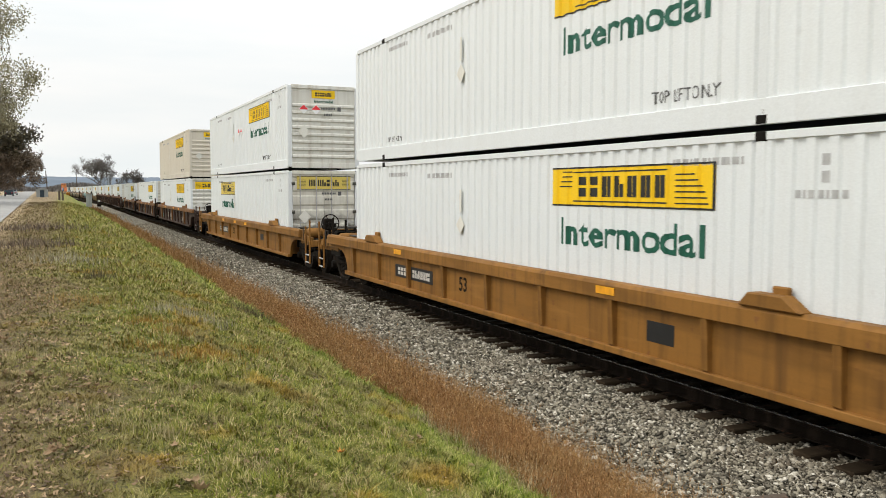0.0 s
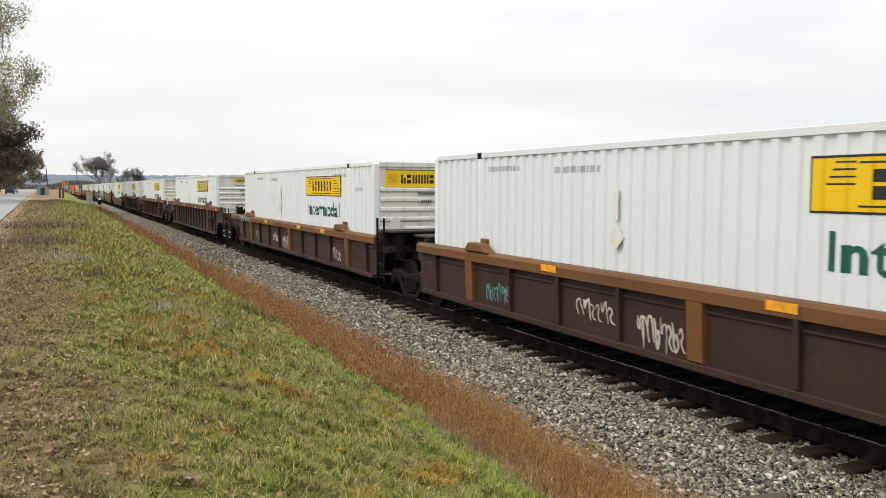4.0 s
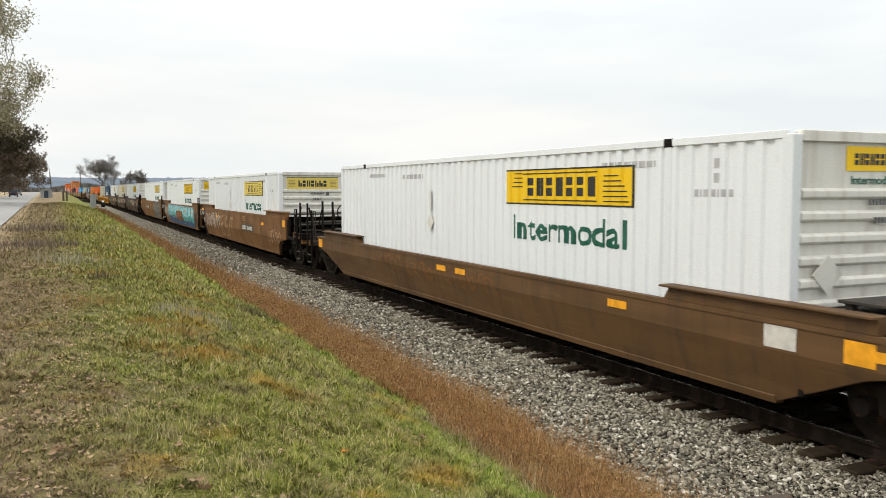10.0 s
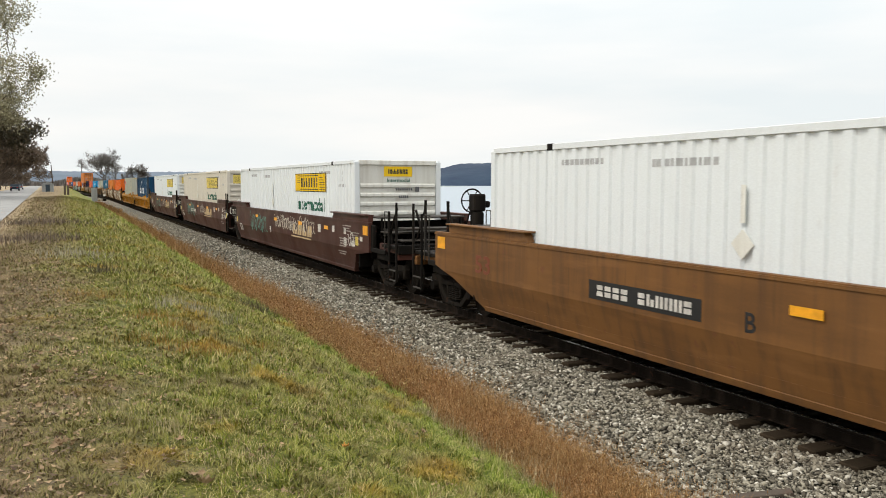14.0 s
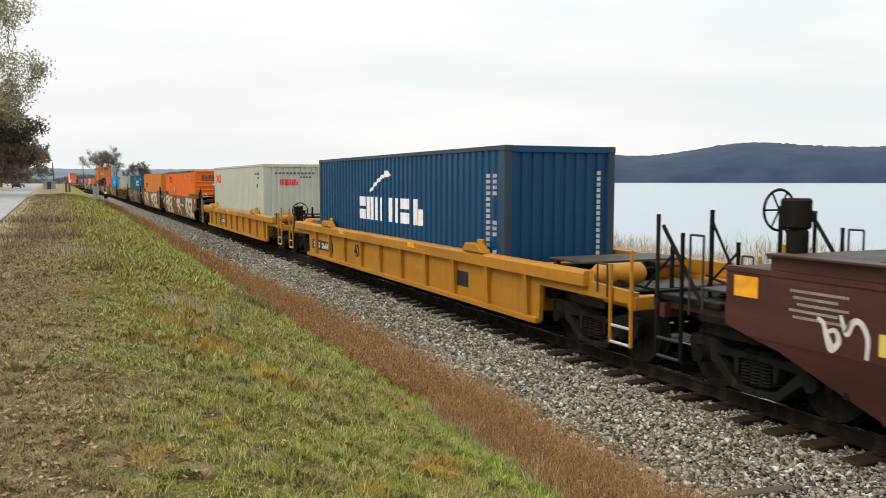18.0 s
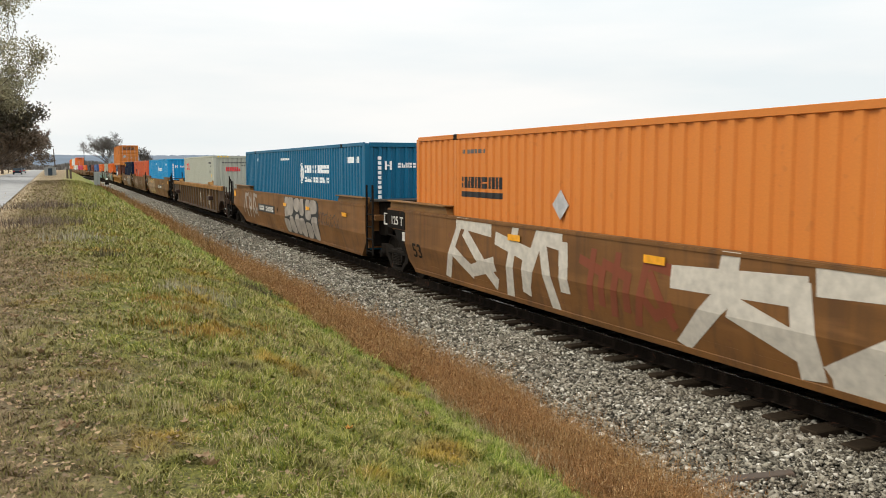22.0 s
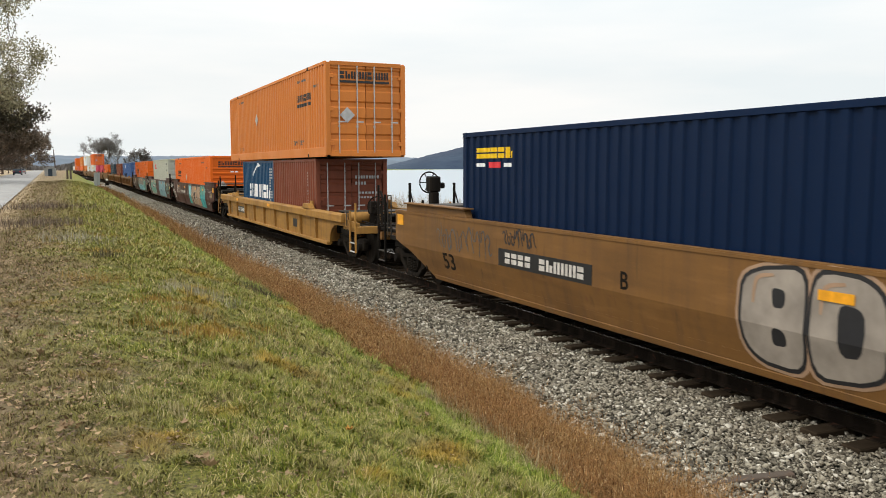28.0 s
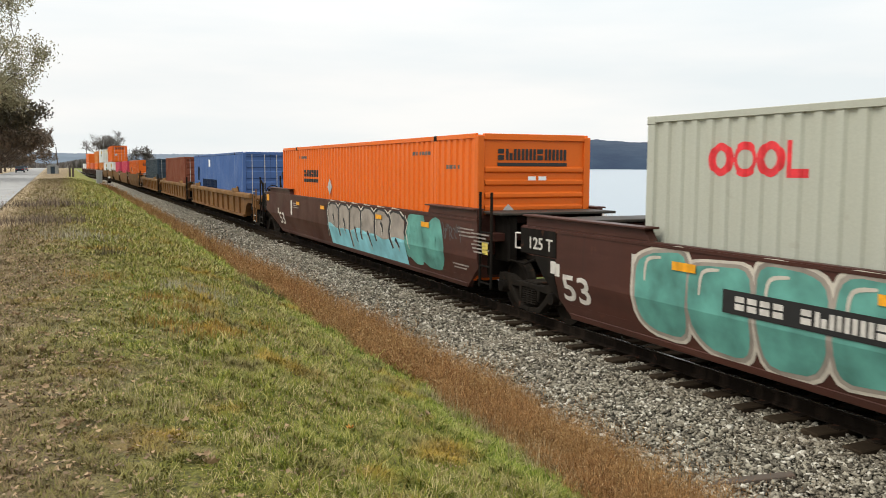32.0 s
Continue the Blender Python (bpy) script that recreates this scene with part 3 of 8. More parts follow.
def corrugated(L, h, pitch, depth, x, z0=0.0, along="y", y=0.0):
    """A pressed sheet with upright trapezoid folds, its outer face towards -x (or -y)."""
    n = max(2, round(L / pitch))
    p = L / n
    prof = []
    for i in range(n):
        a = -L / 2 + i * p
        prof += [(a, 0), (a + 0.38 * p, 0), (a + 0.48 * p, depth), (a + 0.90 * p, depth)]
    prof.append((L / 2, 0))
    g, m = Geo(), len(prof)
    for z in (z0, z0 + h):
        g.v += [((x + d, a, z) if along == "y" else (a, y + d, z)) for a, d in prof]
    g.f = [(i, i + 1, m + i + 1, m + i) for i in range(m - 1)]
    return g


def box_container(L, w, h, m, end="ribs", pitch=0.29, endmat=None, label="", posts=True, frame_mat=None, top=None):
    """A freight container standing on its origin, its length along y."""
    fm, em = frame_mat or m, endmat or m
    c = thing("freight_container", label, "container", BOXES)
    k = (L, w, h)
    hw, hl = w / 2, L / 2
    DRAPED.append((c, L, hw, pitch, posts))
    br, tr = (0.30, 0.10) if posts else (0.16, 0.09)

    def side(sgn):
        def f():
            g = corrugated(L - 0.30, h - br - tr + 0.02, pitch, FOLD, -hw + 0.012, br - 0.01)
            if sgn > 0:
                g.v = [(-x, y, z) for x, y, z in g.v]
            return g
        return f
    for sgn in (-1, 1):
        part("side_panel", cached(("side_panel", sgn, pitch, *k), m, side(sgn)), c)
        part("top_rail", cached(("top_rail", sgn, *k), top or fm, lambda: Geo().box(sgn * hw - 0.03 - 0.028 * sgn, sgn * hw + 0.03 - 0.028 * sgn, -hl + 0.1, hl - 0.1, h - tr, h - 0.004), 0.006), c)
        part("bottom_rail", cached(("bottom_rail", sgn, *k), fm, lambda: Geo().box(sgn * hw - 0.03 - 0.026 * sgn, sgn * hw + 0.03 - 0.026 * sgn, -hl + 0.1, hl - 0.1, 0.0, br), 0.008), c)
        for e in (-1, 1):
            part("corner_post", cached(("corner_post", sgn, e, *k), fm,
                 lambda: Geo().box(min(sgn * hw, sgn * (hw - 0.15)), max(sgn * hw, sgn * (hw - 0.15)), min(e * hl, e * (hl - 0.16)), max(e * hl, e * (hl - 0.16)), 0.05, h - 0.05), 0.012), c)
            for z in (0, h - 0.118):
                part("corner_casting", cached("corner_casting", M_GRIME if posts else fm, lambda: Geo().box(-0.09, 0.09, -0.09, 0.09, 0, 0.118), 0.012), c,
                     at=(sgn * (hw - 0.083), e * (hl - (0.083 if not posts else 2.06 + 0.0)), z)) if not posts or abs(L - 16.154) < 0.1 else None
    if posts:
        for sgn in (-1, 1):
            for e in (-1, 1):
                yy = e * (hl - 2.06)
                part("lift_post", cached(("lift_post", sgn, h, w), m, lambda: Geo().box(min(sgn * hw, sgn * (hw - 0.07)), max(sgn * hw, sgn * (hw - 0.07)), -0.075, 0.075, 0.02, h - 0.1), 0.012), c, at=(0, yy, 0))
    part("roof", cached(("roof", *k), m, lambda: Geo().box(-hw + 0.06, hw - 0.06, -hl + 0.1, hl - 0.1, h - 0.06, h - 0.03)), c)
    part("floor", cached(("floor", *k), M_GRIME, lambda: Geo().box(-hw + 0.06, hw - 0.06, -hl + 0.1, hl - 0.1, 0.06, 0.14)), c)
    for e in (-1, 1):
        part("end_header", cached(("end_header", e, *k), em, lambda: Geo().box(-hw + 0.15, hw - 0.15, min(e * hl, e * (hl - 0.1)), max(e * hl, e * (hl - 0.1)), h - 0.13, h - 0.006), 0.008), c)
        part("end_sill", cached(("end_sill", e, *k), em, lambda: Geo().box(-hw + 0.15, hw - 0.15, min(e * hl, e * (hl - 0.1)), max(e * hl, e * (hl - 0.1)), 0.01, 0.2), 0.008), c)
    part("end_panel", cached(("end_panel_far", *k), em, lambda: Geo().box(-hw + 0.1, hw - 0.1, hl - 0.09, hl - 0.05, 0.15, h - 0.1)), c)
    if end == "ribs":
        part("end_panel", cached(("end_panel", *k), em, lambda: Geo().box(-hw + 0.1, hw - 0.1, -hl + 0.05, -hl + 0.09, 0.15, h - 0.1)), c)
        for i in range(8):
            z = 0.42 + i * 0.252
            part("end_rib", cached(("end_rib", w), em, lambda: Geo().prism(((0.05, -0.07), (0.05, 0.07), (0.0, 0.035), (0.0, -0.035)), "x", -hw + 0.17, hw - 0.17), 0.006), c, at=(0, -hl, z))
    elif end == "doors":
        def leaf():
            g, n = Geo(), 5
            prof = [(-hl + 0.045, 0.19)]
            z, dz = 0.24, (h - 0.42) / n
            for i in range(n):
                a = z + i * dz
                prof += [(-hl + 0.045, a), (-hl + 0.045, a + dz * 0.52), (-hl + 0.085, a + dz * 0.62), (-hl + 0.085, a + dz * 0.86), (-hl + 0.045, a + dz * 0.96)]
            prof += [(-hl + 0.045, h - 0.13), (-hl + 0.12, h - 0.13), (-hl + 0.12, 0.19)]
            return g.prism(prof, "x", -(hw - 0.16) / 2 + 0.01, (hw - 0.16) / 2 - 0.01)
        for sgn in (-1, 1):
            d = part("door", cached(("door_leaf", *k), em, leaf), c, at=(sgn * (hw - 0.16) / 2, 0, 0))
            for o in (-0.3, 0.28):
                part("lock_rod", cached(("lock_rod", h), M_PALEINK, lambda: Geo().tube((0, 0, 0.12), (0, 0, h - 0.12), 0.019, 8).box(-0.03, 0.03, 0.0, 0.05, 0.9, 0.97).box(-0.04, 0.2, -0.02, 0.0, 1.05, 1.09)), d, at=(o, -hl + 0.012, 0))
            for z in (0.4, h * 0.5, h - 0.45):
                part("hinge", cached("hinge", em, lambda: Geo().box(-0.06, 0.06, -0.02, 0.03, -0.06, 0.06), 0.008), d, at=(sgn * (hw - 0.2) / 2, -hl + 0.01, z))
    else:
        part("end_panel", cached(("end_corr", *k), em, lambda: corrugated(w - 0.3, h - 0.32, 0.25, 0.04, 0, 0.19, "x", -hl + 0.03)), c)
    return c


def side_text(c, hw, body, mat, y, z, height, width, **kw):
    return lettering(c, body, mat, -hw - 0.004, y, z, height, width, "side", **kw)


def sign_livery(c, hw, hl, h, faded=False, y0=-1.6, y1=-5.3, z0=2.0, endsign="small", upper=False, seed=1):
    """Yellow name panel with dark block shapes, a green word under it, stencils, and a sign on the end."""
    yel = M_LOGOF if faded else M_LOGOY
    zt = z0 + 0.60
    p = marks(c, "name_panel", yel, [(y0, y1, z0, zt)], -hw - 0.001, label="yellow name panel with dark border")
    marks(p, "panel_border_stripes", M_BLACK, [(y0, y1, z0, z0 + 0.025), (y0, y1, zt - 0.025, zt), (y0, y0 - 0.03, z0, zt), (y1, y1 + 0.03, z0, zt)], -hw - 0.005)
    wdt = y0 - y1
    ga, gb = y0 - wdt * 0.20, y0 - wdt * 0.76
    marks(p, "panel_shape", M_BLACK, glyphs(ga, gb, z0 + 0.15, zt - 0.15, 7, seed), -hw - 0.005)
    lines = []
    for i in range(7):
        z = z0 + 0.07 + i * 0.075
        lines += [(y0 - 0.08 - 0.04 * i, y0 - wdt * 0.15, z, z + 0.018)] if i > 2 else []
        lines += [(y1 + wdt * 0.20, y1 + 0.10 + 0.05 * i, z, z + 0.018)] if i < 6 else []
    lines += [(y0 - wdt * 0.16, y1 + wdt * 0.24, z0 + 0.07, z0 + 0.09), (y0 - wdt * 0.16, y1 + wdt * 0.24, zt - 0.09, zt - 0.07)]
    marks(p, "panel_stripes", M_BLACK, lines, -hw - 0.005)
    side_text(c, hw, "Intermodal", M_GREEN, y0 - wdt * 0.06, z0 - 0.59, 0.42, wdt * 0.88, bold=0.03)
    marks(c, "stencil", M_PALEINK, bars(-hl + 3.6, -hl + 2.3, h - 0.36, h - 0.27, 12) + bars(hl - 2.4, hl - 3.5, h - 0.36, h - 0.27, 12) + bars(-hl + 1.6, -hl + 0.9, h - 0.75, h - 0.66, 7)
          + bars(hl - 4.6, hl - 5.9, h - 0.42, h - 0.32, 10) + [(-hl + 1.25, -hl + 1.12, h - 0.40, h - 0.28), (-hl + 1.25, -hl + 1.12, h - 0.58, h - 0.46)], -hw - 0.001, label="small grey stencilled lines")
    if upper:
        side_text(c, hw, "TOP LIFT ONLY", M_INK, -hl + 4.0, 0.40, 0.17, 1.25, bold=0.0)
        side_text(c, hw, "TOP LIFT ONLY", M_INK, hl - 2.25, 0.40, 0.12, 0.9, bold=0.0)
        rail_marks = [(a, a + 0.30, 0.12, 0.17) for a in steps(-hl + 0.5, hl - 0.5, 0.75)]
        marks(c, "conspicuity_tape", M_PALEINK, rail_marks, -hw - 0.001, label="dashes of grey reflective tape")
    g = Geo().prism(((1.9, h * 0.53), (1.72, h * 0.53 - 0.18), (1.54, h * 0.53), (1.72, h * 0.53 + 0.18)), "x", -hw - 0.012, -hw - 0.002)
    g.box(-hw - 0.01, -hw, 1.69, 1.76, h * 0.53 + 0.25, h * 0.53 + 0.7)
    solid("placard_holder", g, M_WEND, c, "pale diamond placard holder")
    ye = -hl + 0.045
    if endsign == "big":
        s = marks(c, "end_sign", M_LOGOF if faded else M_LOGOY, [(-0.98, 0.98, h - 0.66, h - 0.20)], ye, "end", 0.006, "yellow end sign")
        marks(s, "sign_shape", M_BLACK, glyphs(-0.56, 0.56, h - 0.55, h - 0.32, 7, seed), ye - 0.008, "end")
        marks(s, "sign_stripes", M_BLACK, [(-0.98, 0.98, h - 0.665, h - 0.645), (-0.98, 0.98, h - 0.215, h - 0.195)]
              + [(-0.92, -0.66, h - 0.34 - i * 0.05, h - 0.328 - i * 0.05) for i in range(5)] + [(0.66, 0.92, h - 0.34 - i * 0.05, h - 0.328 - i * 0.05) for i in range(5)], ye - 0.008, "end")
    elif endsign == "small":
        s = marks(c, "end_sign", M_LOGOF if faded else M_LOGOY, [(-0.42, 0.42, h - 0.45, h - 0.17)], ye, "end", 0.006, "small yellow end sign")
        marks(s, "sign_shape", M_BLACK, glyphs(-0.3, 0.3, h - 0.38, h - 0.25, 7, seed), ye - 0.008, "end")
        lettering(c, "Intermodal", M_GREEN, -0.34, ye - 0.002, h - 0.60, 0.10, 0.68, "end")
    marks(c, "end_stencil", M_INK, bars(-0.1, 0.42, h - 0.84, h - 0.77, 9) + [(0.5, 0.62, h - 0.88, h - 0.74)] + bars(0.0, 0.3, h - 1.05, h - 0.98, 5), ye - 0.050, "end", label="small dark stencilled lines")
    if endsign != "doors":
        solid("end_placard", Geo().prism(((-0.95, h * 0.44), (-0.72, h * 0.44 - 0.23), (-0.49, h * 0.44), (-0.72, h * 0.44 + 0.23)), "y", -hl - 0.012, -hl - 0.002), M_WEND, c, "pale diamond placard holder")


# ---- well cars ----
def side_outline(hl, zb, zt, near, far, smooth, square=False):
    """Outline of a side wall in y and z; near and far: s for a coupler end, j for a joint."""
    def end(kind, h):
        if kind == "j" and smooth and h is hl[1]:
            return [(h - 1.72, zb), (h - 0.80, 1.20), (h - 0.38, 1.24), (h - 0.38, zt)]
        if kind == "j":
            return [(h - 2.05, zb), (h - 1.35, zb + 0.46), (h - 1.35, zt)] if smooth else [(h - 1.55, zb), (h - 1.35, zb + 0.12), (h - 1.35, zt)]
        if square:
            return [(h - a, zb + b) for a, b in ((3.02, 0), (3.0, 0.62), (0.46, 0.62), (0.46, 0.80), (1.52, 0.84))] + [(h - 1.58, zt)]
        if smooth:
            if h is hl[1]:
                return [(h - 3.80, zb), (h - 2.60, 0.80), (h - 1.80, 1.0), (h - 1.80, zt)]
            return [(h - 3.95, zb), (h - 3.50, 0.80), (h - 2.35, 0.93), (h - 2.35, zt)]
        return [(h - a, zb + b) for a, b in ((3.10, 0), (3.06, 0.20), (2.96, 0.37), (2.80, 0.50), (2.56, 0.59), (2.30, 0.62), (0.46, 0.62), (0.46, 0.78), (1.50, 0.82))] + [(h - 1.56, zt)]
    f = end(far, hl[1])
    n = [(-a, b) for a, b in end(near, hl[0])][::-1]
    return f + n


def wheel_mesh():
    return cached("wheel", M_TRUCK, lambda: Geo().lathe(((-0.065, 0.10), (-0.065, 0.36), (-0.075, 0.39), (-0.07, 0.455), (0.05, 0.465), (0.055, 0.495), (0.08, 0.490), (0.08, 0.40), (0.03, 0.36), (0.03, 0.10)), "x", 28), smooth=False)


def make_truck(parent, y):
    t = part("truck", cached("truck_bolster", M_TRUCK, lambda: Geo().box(-1.05, 1.05, -0.22, 0.22, 0.42, 0.66).box(-0.35, 0.35, -0.35, 0.35, 0.60, 0.74), 0.02), parent, "cast steel wheel truck", at=(0, y, 0))

    def cast_frame():
        g = Geo()
        for e in (-1, 1):
            g.prism([(e * a, b) for a, b in ((0.0, 0.62), (0.45, 0.62), (0.72, 0.70), (1.12, 0.70), (1.16, 0.60), (1.10, 0.40), (1.0, 0.36), (1.0, 0.56), (0.78, 0.56), (0.76, 0.40), (0.68, 0.38), (0.38, 0.13), (0.0, 0.11), (0.0, 0.19), (0.27, 0.21), (0.34, 0.25), (0.62, 0.50), (0.36, 0.52), (0.34, 0.34), (0.28, 0.30), (0.27, 0.53), (0.0, 0.54))], "x", -0.07, 0.07)
        return g
    for s in (-1, 1):
        part("side_frame", cached("side_frame", M_TRUCK, cast_frame, 0.012), t, at=(s * 1.02, 0, 0))

        def springs():
            return Geo().lathe([(0.25, 0.0)] + [(0.25 + 0.02 * k, 0.079 if k % 2 else 0.056) for k in range(14)] + [(0.52, 0.0)], "z", 10)
        for yy in (-0.155, 0.0, 0.155):
            part("spring", cached("coil_spring", M_TRUCK, springs), t, at=(s * 1.05, yy, 0))
        for e in (-1, 1):
            part("bearing_cap", cached("bearing_cap", M_GRIME, lambda: Geo().lathe(((-0.09, 0.0), (-0.09, 0.10), (0.09, 0.125), (0.09, 0)), "x", 14)), t, at=(s * 1.10, e * 0.89, 0.465), rz=0 if s < 0 else math.pi)
    for e in (-1, 1):
        part("wheelset", cached("axle", M_GRIME, lambda: Geo().tube((-1.1, 0, 0), (1.1, 0, 0), 0.075, 12)), t, at=(0, e * 0.89, 0.465))
    for e in (-1, 1):
        for s in (-1, 1):
            part("wheel", wheel_mesh(), t, at=(s * 0.755, e * 0.89, 0.465), rz=0 if s < 0 else math.pi)
    return t


def couple_end(c, e, hl, zt, m, smooth, brake, tall):
    """Platform, sills, ladder, coupler and brake wheel at a coupler end; e: -1 towards -y, 1 towards +y."""
    y = lambda d: e * (hl - d)
    def bx(g, x0, x1, d0, d1, z0, z1):
        return g.box(x0, x1, min(y(d0), y(d1)), max(y(d0), y(d1)), z0, z1)
    zd = 1.06 if not smooth else 1.18
    part("bulkhead", cached(("bulkhead", e, hl, zt), m if not smooth else M_GRIME, lambda: bx(Geo(), -1.36, 1.36, 3.38, 3.46, 0.45, zd + 0.22), 0.01), c)
    part("platform", cached(("platform", e, hl, zd), M_GRATE, lambda: bx(bx(bx(Geo(), -1.0, 1.0, 3.3, 2.35, zd + 0.16, zd + 0.20), -0.95, 0.95, 2.1, 1.2, zd - 0.04, zd), -0.9, 0.9, 1.05, 0.55, zd - 0.14, zd - 0.10), 0.008), c, "grey steel walkway plates")
    part("bolster", cached(("bolster", e, hl), M_GRIME, lambda: bx(Geo(), -1.3, 1.3, 2.2, 1.3, 0.78, 0.95), 0.015), c)
    part("centre_sill", cached(("centre_sill", e, hl), M_GRIME, lambda: bx(Geo(), -0.35, 0.35, 3.4, 0.3, 0.72, 1.0), 0.015), c)
    part("cross_plate", cached(("cross_plate", e, hl, zd), M_GRIME, lambda: bx(Geo(), -1.1, 1.1, 3.3, 3.1, 0.7, zd + 0.16), 0.015), c)
    for s in (-1, 1):
        part("end_side_sill", cached(("end_side_sill", e, s, hl, zd), m, lambda: bx(Geo(), min(s * 1.18, s * 1.30), max(s * 1.18, s * 1.30), 2.0, 0.48, zd - 0.17, zd + 0.02), 0.015), c)
        lm = m if not smooth else M_GRIME
        ld = part("ladder", cached(("stile", e, s, hl, tall), lm, lambda: Geo().pipe([(s * 1.42, y(0.5), 0.36), (s * 1.42, y(0.5), tall)], 0.03, 6)), c)
        part("stile", cached(("short_stile", e, s, hl, tall), lm, lambda: Geo().pipe([(s * 1.42, y(0.98), 0.36), (s * 1.42, y(0.98), tall - 0.22)], 0.03, 6)), ld)
        for zr in (0.38, 0.62):
            part("rung", cached(("rung", e, s, hl, zr), M_GRATE if smooth else M_PALEINK, lambda: Geo().pipe([(s * 1.42, y(0.48), zr), (s * 1.42, y(1.0), zr)], 0.023)), ld)
        part("grab_iron", cached(("grab_iron", e, s, hl, tall), M_GRATE, lambda: Geo().pipe([(s * 1.40, y(1.1), 1.0), (s * 1.40, y(1.1), tall - 0.24), (s * 1.40, y(1.34), tall - 0.24), (s * 1.40, y(1.34), 1.05)], 0.016, 5)), c)
        part("stanchion", cached(("stanchion", e, s, hl, tall), M_GRIME, lambda: Geo().pipe([(s * 0.62, y(0.62), zd - 0.1), (s * 0.62, y(0.62), tall + 0.05)], 0.035, 6).pipe([(s * 0.62, y(0.62), tall - 0.1), (s * 0.62, y(1.25), zd)], 0.02, 5)), c)
    if not smooth:
        part("air_reservoir", cached(("air_reservoir", e, hl), m, lambda: Geo().lathe(((-1.22, 0.0), (-1.20, 0.12), (-1.12, 0.17), (-0.35, 0.17), (-0.28, 0.10), (-0.27, 0.0)), "x", 16, (0, y(1.72), zd + 0.19)), smooth=True), c)
    part("deck_grating", cached(("deck_grating", e, hl, zd), M_GRATE, lambda: bx(bx(bx(bx(Geo(), -1.05, 1.05, 3.25, 2.25, zd + 0.30, zd + 0.335), -1.0, -0.92, 3.2, 3.1, zd, zd + 0.3), 0.92, 1.0, 3.2, 3.1, zd, zd + 0.3), -0.05, 0.05, 2.4, 2.3, zd, zd + 0.3), 0.006), c, "grey-green steel walkway grating")
    if smooth:
        part("end_housing", cached(("end_housing", e, hl, zt), M_GRIME, lambda: bx(bx(bx(Geo(), -0.55, 0.55, 3.3, 1.95, 0.95, zt - 0.22), -1.18, 1.18, 3.3, 3.05, 0.95, zt), -0.40, 0.40, 1.95, 1.25, 1.1, 1.38), 0.03), c, "black end girder of the well")
        part("mid_walkway", cached(("mid_walkway", e, hl, zt), M_GRATE, lambda: bx(bx(Geo(), -1.18, 1.18, 2.30, 1.52, zt - 0.26, zt - 0.22), -1.10, 1.10, 1.50, 0.95, zt - 0.42, zt - 0.385), 0.008), c, "grey steel walkway grating")
        for s in (-1, 1):
            part("walkway_leg", cached(("walkway_leg", e, s, hl, zt), M_GRIME, lambda: Geo().pipe([(s * 1.1, y(1.60), 1.18), (s * 1.1, y(1.60), zt - 0.24)], 0.03, 6).pipe([(s * 1.02, y(1.05), 1.18), (s * 1.02, y(1.05), zt - 0.40)], 0.025, 6).pipe([(s * 1.12, y(2.30), 1.18), (s * 1.12, y(2.30), zt + 0.10)], 0.03, 6)), c)
        part("upper_walkway", cached(("upper_walkway", e, hl, zt), M_GRATE, lambda: bx(bx(Geo(), -1.25, 1.25, 3.3, 2.2, zt + 0.10, zt + 0.14), -0.9, 0.9, 1.7, 1.15, zt - 0.14, zt - 0.10), 0.01), c, "grey steel walkway plate")
        part("step_deck", cached(("step_deck", e, hl), M_GRIME, lambda: bx(bx(Geo(), -1.38, 1.38, 1.62, 0.42, 1.12, 1.20), -1.40, 1.40, 0.50, 0.40, 1.02, 1.24), 0.012), c, "dark step deck with an edge channel")
        for s in (-1, 1):
            part("rail_brace", cached(("rail_brace", e, s, hl, tall), M_GRIME, lambda: Geo().pipe([(s * 1.36, y(1.25), 1.2), (s * 1.38, y(0.55), tall - 0.15)], 0.03, 6)), c)
        part("soiled_reflector", cached(("soiled_reflector", e, hl), M_REFL, lambda: bx(Geo(), -1.470, -1.45, 2.80 if e < 0 else 2.30, 2.44 if e < 0 else 1.94, min(zt - 0.32, 1.36), min(zt - 0.08, 1.60))), c)
        part("end_rail", cached(("end_rail", e, hl, zt), M_GRIME, lambda: bx(bx(Geo(), -1.42, -1.36, 2.35, 1.30, 0.95, 1.06), -1.40, -1.30, 2.36, 2.20, 0.95, zt - 0.06), 0.012), c)
    part("brake_pipe", cached(("brake_pipe", e, hl), M_GRIME, lambda: Geo().pipe([(-0.9, y(3.2), zd + 0.08), (-0.85, y(1.5), zd + 0.1), (-0.7, y(0.9), zd + 0.03), (0.6, y(0.8), zd + 0.05), (0.9, y(1.6), zd + 0.1)], 0.022, 6)), c)
    part("end_sill", cached(("car_end_sill", e, hl), m, lambda: bx(Geo(), -1.4, 1.4, 0.62, 0.45, 0.88, 1.08), 0.015), c)
    cp = part("coupler", cached(("coupler", e, hl), M_TRUCK, lambda: bx(bx(Geo(), -0.09, 0.09, 0.5, 0.12, 0.80, 0.97), -0.16, 0.14, 0.22, -0.08, 0.76, 1.0), 0.03), c, "rusty knuckle coupler")
    part("air_hose", cached(("air_hose", e, hl), M_BLACK, lambda: Geo().pipe([(0.35, y(0.45), 0.8), (0.36, y(0.3), 0.55), (0.30, y(0.12), 0.42), (0.2, y(0.02), 0.46)], 0.028, 6)), cp)
